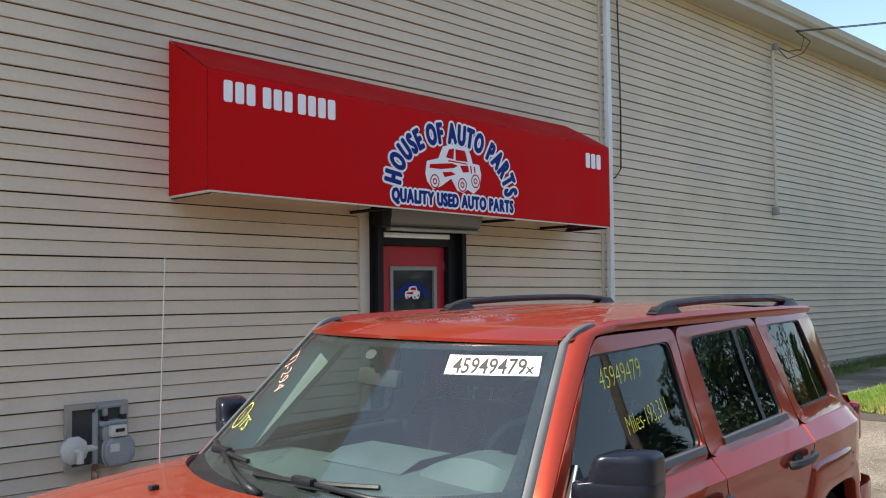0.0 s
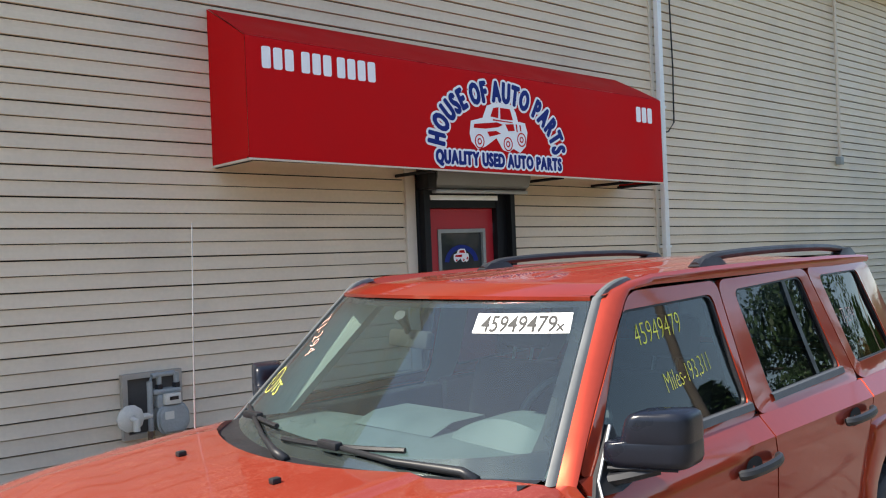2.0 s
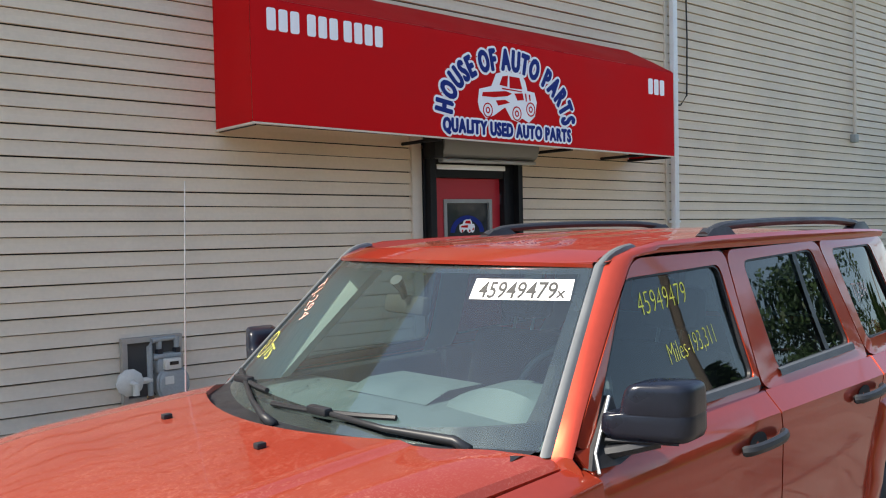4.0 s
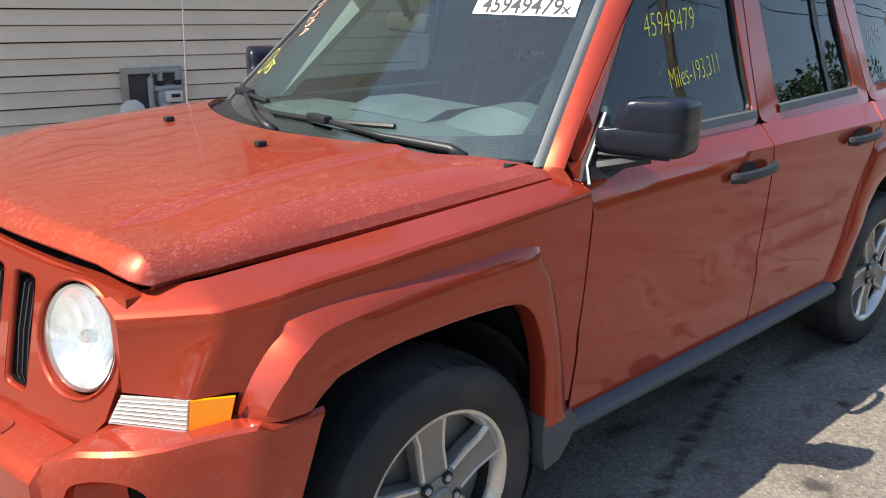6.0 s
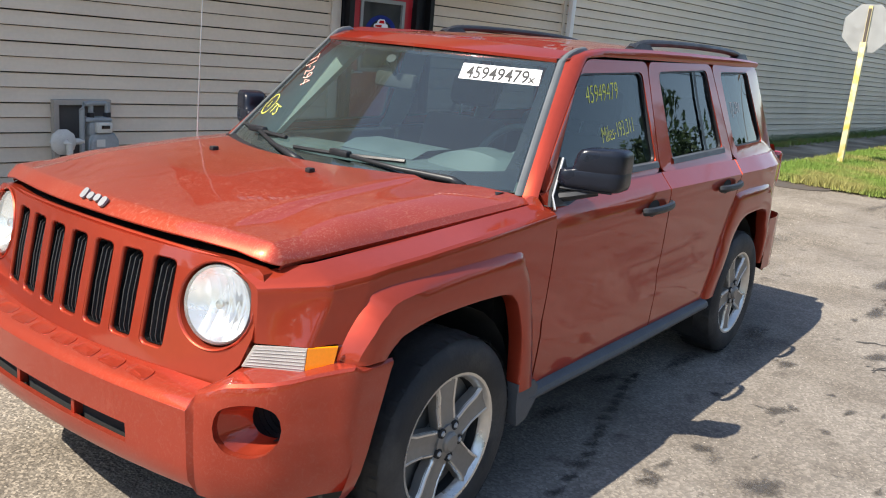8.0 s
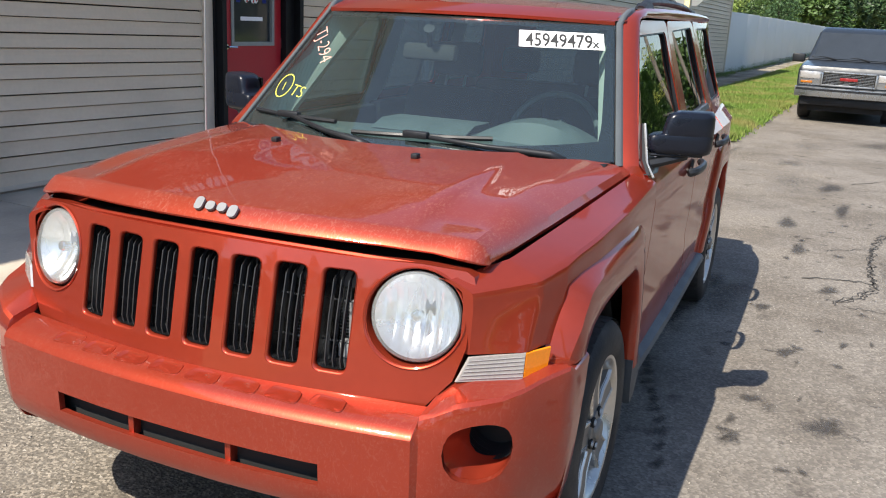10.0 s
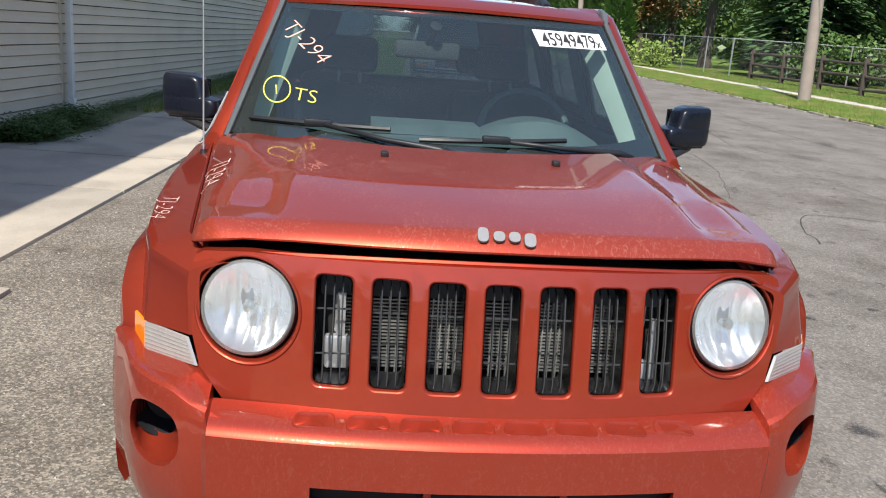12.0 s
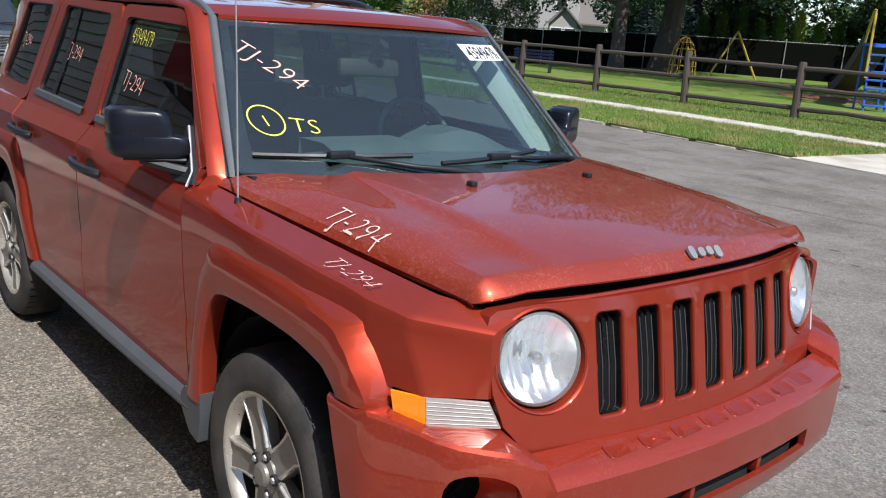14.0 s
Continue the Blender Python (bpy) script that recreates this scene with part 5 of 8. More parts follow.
first = hood_row("top", 0.0)
top_edge = dict(zip(HOOD_U + ["a", "b", "c", "d", "e"], first[len(first) // 2:]))
rows = [hood_row("lip", v) for v in nose] + [hood_row("top", t) for t in [0, .012, .03, .055] + list(np.linspace(.09, 1, 22))]
tail = [(x + .004, y * .99, z - .03) for x, y, z in rows[-1]]
bm = lofted(rows + [tail])
skirt = bmesh.ops.extrude_edge_only(bm, edges=[e for e in bm.edges if e.is_boundary and abs(e.verts[0].co.y) > .68 and abs(e.verts[1].co.y) > .68])
for v in [g for g in skirt["geom"] if isinstance(g, bmesh.types.BMVert)]:
    k = min(1.0, max(0.0, (v.co.x + .55) / .75))
    v.co.y -= math.copysign(.011 - .004 * k, v.co.y)
    v.co.z -= .013 + .010 * k
bmesh.ops.recalc_face_normals(bm, faces=bm.faces)
hood = part("hood", bm, M["paint_dusty"], suv, "dusty orange hood standing slightly ajar", 24)
for s in (-1, 1):
    bm = joined(boxed((-.088, s * .248 - .011, 1.118), (-.060, s * .248 + .011, 1.134), bevel=.004))
    part("washer_nozzle", bm, M["black_plastic"], hood)
# the maker's badge as plain chrome shapes
BADGE = Vector((-.696, .004, 1.049))


def badge_put(cy, dz):
    return lambda u, v, w: (BADGE.x + .225 * cy * cy + (v + dz) * .68 - w * .73, cy - u, BADGE.z - .012 * abs(cy) + (v + dz) * .73 + w * .68)


for k, (w, h, dz) in enumerate(((.024, .036, .003), (.026, .025, 0), (.026, .025, 0), (.026, .034, -.006))):
    cy = .062 - k * .0345 - w / 2
    o = round_poly([(-w / 2, -h / 2), (w / 2, -h / 2), (w / 2, h / 2), (-w / 2, h / 2)], .012, 4)
    part("badge_shape", plate(o, .007, badge_put(cy, dz)), M["badge"], hood, "chrome badge shape")
# cowl under the glass
bm = lofted([[(.02 + .57 * y * y, y, 1.106 - .02 * abs(y)), (.06 + .56 * y * y, y, 1.098), (.12 + .5 * y * y, y, 1.092), (ws_x(y, 1.10) + .01, y, 1.10)] for y in np.linspace(-.73, .73, 25)])
part("cowl", bm, M["black_plastic"], suv)
for s in (-1, 1):
    part("cowl_end", boxed((.36, min(s * .68, s * .775), 1.02), (.44, max(s * .68, s * .765), 1.058), bevel=.012), M["paint"], suv)

# windshield with its black edge band
rows = [[(ws_x(y * (ws_half(z) + .014), z), y * (ws_half(z) + .014), z) for y in np.linspace(-1, 1, 31)] for z in np.linspace(1.095, 1.545, 16)]
wsg = part("windshield", lofted(rows), M["windshield"], suv, "dusty greenish windshield with marker writing")
wsg.visible_shadow = False


def ws_strip(f, lift=.0015):
    return lofted([[(ws_x(y * ws_half(z), z) + lift, y * ws_half(z), z) for y, z in row] for row in f])


ys31 = np.linspace(-1, 1, 31)
part("edge_band", ws_strip([[(y, 1.095) for y in ys31], [(y, 1.125 + .035 * abs(y) ** 3) for y in ys31]]), M["frit"], wsg)
part("edge_band", ws_strip([[(y, 1.545) for y in ys31], [(y, 1.512) for y in ys31]]), M["frit"], wsg)
for s in (-1, 1):
    part("edge_band", ws_strip([[(s * 1.0, z), (s * knots(z, (1.10, .925), (1.2, .952), (1.5, .962)), z)] for z in np.linspace(1.1, 1.54, 16)]), M["frit"], wsg)
# lot sticker: white with black figures
part("lot_sticker", lofted([[(ws_x(y, z) - .002, y, z) for y in np.linspace(-.302, -.585, 12) + .40 * (z - 1.470)] for z in (1.498, 1.470, 1.442)]), M["sticker"], wsg, "white lot-number sticker")


def ws_text(text, size, y0, z0, mat, squeeze=1.0, slant=0.0, offset=0.0, lift=.0035, shear=0.0, name="marker_writing", label="", tip=0.0):
    """Writing on the windshield, read from outside: runs towards -y."""
    bm = lettering(text, size, 0, offset, 1.0, shear, "LEFT")
    bmesh.ops.triangulate(bm, faces=bm.faces)
    for v in bm.verts:
        u, w = v.co.x * squeeze, v.co.y
        y, z = y0 - u * math.cos(radians(slant)) + w * math.sin(radians(slant)), z0 + (w * math.cos(radians(slant)) + u * math.sin(radians(slant))) * .66
        y += tip * (z - 1.470)
        v.co = Vector((ws_x(y, z) - lift, y, z))
    return part(name, bm, M[mat], wsg, label)


ws_text("45949479", .096, -.325, 1.4470, "ink", .585, 0, .0012, .004, name="lot_number", label="black lot number", tip=.40)
ws_text("x", .062, -.548, 1.4490, "ink", .7, 0, .001, .004, name="lot_number", tip=.40)
ws_text("TJ-294", .094, .611, 1.444, "pink_marker", .92, -50, -.0018, label="pink marker writing")
ws_text("TS", .084, .545, 1.214, "yellow_marker", .95, -6, -.0016, label="yellow marker writing")
ws_text("1", .066, .617, 1.222, "yellow_marker", 1.1, 8, -.0016)
bm = lofted([[(lambda y, z: (ws_x(y, z) - .0035, y, z))(.600 + r * .86 * math.cos(a), 1.240 + r * .74 * math.sin(a)) for a in [k * math.tau / 28 for k in range(28)]] for r in (.052, .0565)], close_v=True)
part("marker_ring", bm, M["yellow_marker"], wsg)


def side_text(text, size, x0, z0, s, mat, own, slant=0.0, squeeze=1.0, lift=.002, shear=0.1):
    bm = lettering(text, size, 0, -.0018, 1.0, shear, "LEFT")
    bmesh.ops.triangulate(bm, faces=bm.faces)
    for v in bm.verts:
        u, w = v.co.x * squeeze, v.co.y
        c, sn = math.cos(radians(slant)), math.sin(radians(slant))
        x, z = x0 - s * (u * c - w * sn), z0 + u * sn + w * c
        v.co = Vector((x, s * (side_y(x, z) - .014 + lift), z))
    return part("marker_writing", bm, M[mat], own)


fdd, fdp = [o for o in suv.children if o.name.startswith("front_door")]
rdp = [o for o in suv.children if o.name.startswith("rear_door")][1]
qpd, qpp = [o for o in suv.children if o.name.startswith("quarter_panel")]
side_text("45949479", .098, .93, 1.385, -1, "yellow_marker", fdd, 4, .72)
side_text("Miles-193,311", .088, 1.02, 1.235, -1, "yellow_marker", fdd, 7, .62)
side_text("TJ-294", .09, 2.50, 1.32, -1, "pale_marker", qpd, 0, .62)
side_text("45949479", .085, 1.38, 1.42, 1, "yellow_marker", fdp, -3, .60)
side_text("TJ-294", .085, 1.36, 1.27, 1, "pink_marker", fdp, -8, .9)
side_text("TJ-294", .085, 2.08, 1.33, 1, "pink_marker", rdp, -6, .9)
side_text("TJ-294", .08, 2.78, 1.34, 1, "pink_marker", qpp, -6, .7)

# roof with pressed ribs
rows = []
for t in np.linspace(0, 1, 26):
    row = []
    for y in np.linspace(-.635, .635, 61):
        xf = ws_x(y, 1.543) - .012
        x = xf + (3.06 - .25 * y * y - xf) * t
        zc = knots(x, (.65, 1.545), (.75, 1.572), (.9, 1.594), (1.2, 1.614), (1.8, 1.628), (2.5, 1.622), (2.9, 1.606), (3.1, 1.585))
        rib = 0.0
        if x > 1.05 and abs(y) < .46:
            rib = -.006 * max(0.0, math.cos(y / .115 * math.pi)) ** 6 * min(1, (x - 1.05) / .15)
        z = zc - .030 * (y / .6) ** 2 + rib
        row.append((x, y, z - (.010 if t == 0 else 0)))
    rows.append(row)
part("roof_panel", lofted(rows), M["paint_dusty"], suv)
part("roof_front_edge", lofted([[(ws_x(y, 1.543) - .016 + d, y, z - .01 * (y / .6) ** 2) for d, z in ((.0, 1.540), (-.003, 1.552), (.03, 1.566), (.10, 1.586))] for y in np.linspace(-.60, .60, 21)]), M["paint"], suv)
part("headliner", lofted([[(x, y, 1.555 - .02 * (y / .6) ** 2 - (.03 if x < .9 else 0)) for y in np.linspace(-.575, .575, 9)] for x in (.86, 1.0, 2.0, 3.05)]), M["headliner"], suv)
# tailgate
part("tailgate", lofted([[(3.45 - .05 * (y / .7) ** 2, y, .55), (3.49 - .05 * (y / .7) ** 2, y, .80), (3.47 - .05 * (y / .7) ** 2, y, 1.08), (3.42 - .05 * (y / .7) ** 2, y, 1.12)] for y in np.linspace(-.72, .72, 11)]), M["paint"], suv)
part("rear_glass", lofted([[(3.40 - .05 * (y / .7) ** 2 - .53 * (z - 1.12), y * (1 - .35 * (z - 1.12)), z) for y in np.linspace(-.68, .68, 11)] for z in (1.12, 1.3, 1.5, 1.57)]), M["side_glass"], suv)
part("rear_spoiler", lofted([[(3.0, y, 1.60 - .02 * y * y), (3.14, y, 1.592 - .02 * y * y), (3.19, y, 1.575 - .02 * y * y), (3.12, y, 1.56)] for y in np.linspace(-.58, .58, 9)]), M["paint"], suv)
rows = []
for y in np.linspace(-.84, .84, 19):
    xb = 3.53 - .10 * (abs(y) / .84) ** 4 * 2.2 - .03 * y * y
    rows.append([(xb - .10, y, .70), (xb, y, .685), (xb + .005, y, .55), (xb - .02, y, .42), (xb - .12, y, .38)])
rb = part("rear_bumper", lofted(rows), M["paint"], suv)
for s in (-1, 1):
    part("bumper_end", lofted([[(x, s * y, z) for z in (.40, .50, .66, .71)] for x, y in ((3.10, .850), (3.2, .852), (3.3, .842), (3.38, .812), (3.42, .76))]), M["paint"], rb)

# front bumper: a long ledge between two corner blocks
plan = [(0, -.885), (.12, -.884), (.24, -.878), (.36, -.868), (.48, -.853), (.56, -.841), (.619, -.831)]
outer = [(.626, -.806), (.66, -.797), (.70, -.772), (.745, -.738), (.785, -.70), (.815, -.655), (.842, -.59), (.868, -.535), (.884, -.505), (.891, -.47), (.892, -.40)]


def bump_in(y, x):
    return [(x + .085, .667), (x + .03, .652), (x + .008, .640), (x, .628), (x + .001, .60), (x + .004, .54), (x + .007, .47), (x + .012, .43), (x + .03, .40), (x + .10, .385)]


def bump_out(y, x, k):
    zt, ze = knots(y, (.626, .694), (.66, .722), (.70, .727), (.785, .727), (.815, .736), (.842, .743), (.868, .735)), knots(y, (.626, .664), (.70, .696), (.80, .708), (.84, .720), (.88, .728))
    dx, dy = knots(y, (.634, .118), (.70, .114), (.785, .120), (.815, .105), (.842, .07), (.868, .03)), knots(y, (.785, 0), (.815, .008), (.842, .015), (.868, .022))
    if x > -.48:
        e = (lambda z: x) if x < -.41 else (lambda z: knots(z, (.34, -.505), (.44, -.465), (.56, -.43), (.69, -.385), (.735, -.362)))
        m = (lambda z: e(z) if x > -.41 else min(x, knots(z, (.34, -.53), (.44, -.50), (.735, -.42))))
        return [(m(z), y - d_, z) for z, d_ in ((.728, .012), (.722, .003), (.715, .0), (.70, .0), (.64, -.002), (.56, -.002), (.48, .0), (.42, .004), (.375, .012), (.345, .03))]
    return [(x + dx, y - dy, zt), (x + .012, y - .004, ze + .010), (x + .003, y - .001, ze + .002), (x - .002, y, ze - .012), (x - .006, y + .004, .64), (x - .008, y + .006, .56), (x - .004, y + .004, .48), (x + .004, y, .42), (x + .02, y - .01, .375), (x + .07, y - .04, .345)]


half = [[(p[0], y, p[1]) for p in bump_in(y, x)] for y, x in plan] + [[(a, b, c) for a, b, c in bump_out(y, x, i)] for i, (y, x) in enumerate(outer)]
grid = [[Vector(p) for p in r] for r in half]


def bump_at(u, v):
    """A place on the half bumper: u runs outwards over the stations, v down the section."""
    i, k = min(int(u), len(grid) - 2), min(int(v), len(grid[0]) - 2)
    a, b = u - i, v - k
    return grid[i][k] * (1 - a) * (1 - b) + grid[i + 1][k] * a * (1 - b) + grid[i][k + 1] * (1 - a) * b + grid[i + 1][k + 1] * a * b


us = sorted(set(range(len(grid))) | {1.25, 1.375, 3.333, 6.5, 8.5, 9.5, 10.5, 11.5})
vss = sorted(set(range(len(grid[0]))) | {5.2, 3.5, 4.5})
lamp_rims = {}
bm = bmesh.new()
for s in (-1, 1):
    flip = Vector((1, s, 1))
    node = {(u, v): bm.verts.new(bump_at(u, v) * flip) for u in us for v in vss}
    for u0, u1 in zip(us, us[1:]):
        for v0, v1 in zip(vss, vss[1:]):
            slot = v0 == 5.2 and v1 == 6 and u1 <= 3.4
            lamp_hole = 8 <= u0 < 12 and 3 <= v0 < 6
            if not slot and not lamp_hole:
                bm.faces.new((node[u0, v0], node[u1, v0], node[u1, v1], node[u0, v1]))
    rim_o, rim_i, rim_b = [], [], []
    around = [(u, v) for u in us for v in vss if 8 <= u <= 12 and 3 <= v <= 6 and (u in (8, 12) or v in (3, 6))]
    for u, v in sorted(around, key=lambda q: math.atan2((q[1] - 4.5) / 1.5, (q[0] - 10) / 2)):
        a = math.atan2((v - 4.5) / 1.5, (u - 10) / 2)
        ca, sa = math.cos(a), math.sin(a)
        rim_o.append(bump_at(u, v) * flip)
        p = bump_at(10 + 1.62 * ca, 4.60 + .98 * sa)
        rim_i.append(p * flip)
        rim_b.append((p + Vector((.012, -.006, 0))) * flip)
    lamp_rims[s] = rim_b
    loft(bm, [rim_o, rim_i, rim_b], close_v=True)
bmesh.ops.remove_doubles(bm, verts=bm.verts, dist=.0004)
edge = [e for e in bm.edges if e.is_boundary]
ext = bmesh.ops.extrude_edge_only(bm, edges=edge)
for v in [g for g in ext["geom"] if isinstance(g, bmesh.types.BMVert)]:
    v.co.x += .018
bmesh.ops.recalc_face_normals(bm, faces=bm.faces)
bumper = part("front_bumper", bm, M["paint_scuffed"], suv, "orange front bumper with empty fog lamp holes", 28)
for s in (-1, 1):
    rim = lamp_rims[s]
    c = sum(rim, Vector()) / len(rim)
    part("fog_lamp_bowl", lofted([[c + (p - c) * k + Vector((d, s * .1 * d, .05 * d)) for p in rim] for k, d in ((1.0, .008), (.97, .022), (.91, .042), (.83, .062), (.76, .078), (.72, .086))], close_v=True), M["paint"], bumper)
    f2 = spin([(.056, -.004), (.052, .012), (.054, .016), (.050, .028), (.052, .032), (.047, .044), (.049, .048), (.044, .06), (.0, .062)], 26, "x")
    for v in f2.verts:
        v.co.y, v.co.z = v.co.y * 1.25, v.co.z * 1.1
    moved(f2, Matrix.Translation(c + Vector((.078, -s * .004, .004))))
    part("fog_lamp_socket", f2, M["black_plastic"], bumper, "empty black fog lamp socket")
# shallow recesses pressed along the ledge
for k in range(8):
    y = -.395 + k * .113
    xr = knots(abs(y), (0, -.885), (.24, -.878), (.48, -.853), (.612, -.832))
    o = round_poly([(-.046, -.021), (.046, -.021), (.040, .021), (-.040, .021)], .014, 4)
    rows = [[(xr + .053 + v * q, y + u * q, .6592 + v * q * .28 + dz) for u, v in o] for q, dz in ((1.06, -.0005), (1.03, .0015), (.98, .0015), (.92, .0004), (.3, .0006))]
    bm = bmesh.new()
    vv = loft(bm, rows, close_v=True)
    bm.faces.new(vv[-1])
    part("ledge_recess", bm, M["paint"], bumper)
for y0 in (-.15, .15):
    xr = knots(abs(y0), (0, -.885), (.24, -.878), (.48, -.853)) + .018
    part("intake_rib", boxed((xr, y0 - .009, .462), (xr + .06, y0 + .009, .532), bevel=.003), M["paint"], bumper)
part("lower_intake", lofted([[(-.84 + .17 * y * y, y, z) for z in (.44, .54)] for y in np.linspace(-.46, .46, 11)]), M["dark"], bumper)
part("air_dam", lofted([[(-.74 + .2 * y * y, y, .40), (-.76 + .2 * y * y, y, .33), (-.72 + .2 * y * y, y, .31)] for y in np.linspace(-.7, .7, 13)]), M["black_plastic"], suv)


# grille panel with seven slots and two lamp openings
def gp_x(y, z):
    return -.768 + .20 * (z - .83) + .226 * y * y


out = [(-.600, .660), (-.40, .655), (-.2, .652), (0, .651), (.2, .652), (.40, .655), (.600, .660), (.655, .725), (.676, .80), (.680, .945), (.674, .964), (.655, .975), (.553, .983), (.4, .983), (.2, .986), (0, .988), (-.2, .986), (-.4, .983), (-.553, .983), (-.655, .975), (-.674, .964), (-.680, .945), (-.676, .80), (-.655, .725)]
bm = bmesh.new()
bm.faces.new([bm.verts.new((0, y, z)) for y, z in out])
for i in range(1, 28):
    bmesh.ops.bisect_plane(bm, geom=bm.verts[:] + bm.edges[:] + bm.faces[:], plane_co=(0, -.68 + 1.36 * i / 28, 0), plane_no=(0, 1, 0), dist=1e-4)
for z in (.70, .75, .80, .85, .90, .94):
    bmesh.ops.bisect_plane(bm, geom=bm.verts[:] + bm.edges[:] + bm.faces[:], plane_co=(0, 0, z), plane_no=(0, 0, 1), dist=1e-4)
ext = bmesh.ops.extrude_face_region(bm, geom=bm.faces[:])
backv = [g for g in ext["geom"] if isinstance(g, bmesh.types.BMVert)]
for v in bm.verts:
    v.co.x = gp_x(v.co.y, v.co.z) + (.008 * max(0, (v.co.z - .965) / .03) if v.co.z > .965 else 0)
for v in backv:
    v.co.x += .035
bmesh.ops.recalc_face_normals(bm, faces=bm.faces)
gpanel = part("grille_panel", bm, M["paint"], suv, "orange grille panel with seven upright slots")
PITCH, SW = .1222, .078
cuts = []
for k in range(7):
    y = (k - 3) * PITCH
    o = round_poly([(y - SW / 2 - .005, .709), (y + SW / 2 + .005, .709), (y + SW / 2 + .005, .955), (y - SW / 2 - .005, .955)], .022, 5)
    cuts.append(plate(o, .3, lambda u, v, w: (-.9 + w, u, v)))
for s in (-1, 1):
    c = spin([(.0, -.2), (.1115, -.2), (.1115, .2), (.0, .2)], 40, "x", (-.69, s * .553, .861))
    cuts.append(c)
cutout(gpanel, cuts)
for k in range(7):
    y = (k - 3) * PITCH
    o = round_poly([(y - SW / 2, .714), (y + SW / 2, .714), (y + SW / 2, .950), (y - SW / 2, .950)], .018, 5)
    cy, cz = y, .832
    rows = []
    for grow, dx in ((.0052, .0), (.0035, .0008), (.0015, .003), (.0, .008), (-.0008, .016)):
        rows.append([(gp_x(p[0], p[1]) + dx, p[0] + math.copysign(grow, p[0] - cy), p[1] + math.copysign(grow, p[1] - cz)) for p in o])
    part("slot_rim", lofted(rows, close_v=True), M["paint"], gpanel)
    tun = round_poly([(y - SW / 2 + .002, .716), (y + SW / 2 - .002, .716), (y + SW / 2 - .002, .948), (y - SW / 2 + .002, .948)], .018, 5)
    part("slot_tunnel", lofted([[(gp_x(p[0], p[1]) + dx, p[0], p[1]) for p in tun] for dx in (.012, .105)], close_v=True), M["frit"], gpanel)
    ins = bmesh.new()
    for j in (-1, 0, 1):
        yy = y + j * .019
        tube(ins, [(gp_x(yy, z) + d, yy, z) for z, d in ((.714, .024), (.735, .014), (.83, .010), (.925, .014), (.946, .034))], .0017, 8)
        loft(ins, [[(gp_x(yy, z) + d + k, yy + e, z) for k, e in ((.002, -.0016), (.013, -.0012), (.013, .0012), (.002, .0016))] for z, d in ((.714, .024), (.735, .014), (.83, .010), (.925, .014), (.946, .034))])
    for z in (.775, .872):
        tube(ins, [(gp_x(y, z) + .030, y + d, z) for d in (-SW / 2, SW / 2)], .0022, 5)
    part("grille_insert", ins, M["grille_rod"], gpanel, "black slatted grille insert")
bm = bmesh.new()
for k in range(22):
    z = .715 + k * .0085
    box(bm, (-.640, -.36, z), (-.622, .36, z + .0035))
for k in range(37):
    y = -.36 + k * .02
    box(bm, (-.645, y, .70), (-.640, y + .0035, .90))
part("radiator", bm, M["radiator"], suv, "finned radiator behind the grille")
part("radiator_support", boxed((-.62, -.62, .45), (-.58, .62, .97)), M["dark"], suv)
part("fan_shroud", boxed((-.650, -.40, .885), (-.600, .40, .965), bevel=.01), M["grey_plastic"], suv)
part("horn_bracket", joined(boxed((-.675, .325, .72), (-.65, .385, .80), bevel=.008), boxed((-.67, .34, .80), (-.655, .36, .90))), M["galvanised"], suv)
part("latch_bracket", joined(boxed((-.675, -.39, .70), (-.65, -.34, .76), bevel=.008), boxed((-.67, -.385, .74), (-.65, -.37, .86))), M["galvanised"], suv)
part("upper_slam_panel", boxed((-.70, -.36, .955), (-.52, .36, .972), bevel=.006), M["dark"], suv)
part("hood_seal", tubed([(gp_x(y, .985) + .02, y, .992 - .05 * y * y) for y in np.linspace(-.62, .62, 15)], .006, 6), M["paint"], suv)



def fluted_bowl():
    """Lamp reflector: a bowl stepped into upright flutes."""
    rows = []
    for i in range(9):
        for d in (.02, .35, .65, .98):
            yv = -.101 + .202 * (i + d) / 9
            hgt = math.sqrt(max(.102 ** 2 - yv * yv, 1e-6))
            row = []
            for v in np.linspace(-1, 1, 21):
                r2 = (yv * yv + (v * hgt) ** 2) / .102 ** 2
                row.append((.060 * (1 - r2) - .004 + (.004 * (d - .5) ** 2 * 4 + .0015 * (i % 2)) * (1 - r2), yv, v * hgt))
            rows.append(row)
    return lofted(rows)


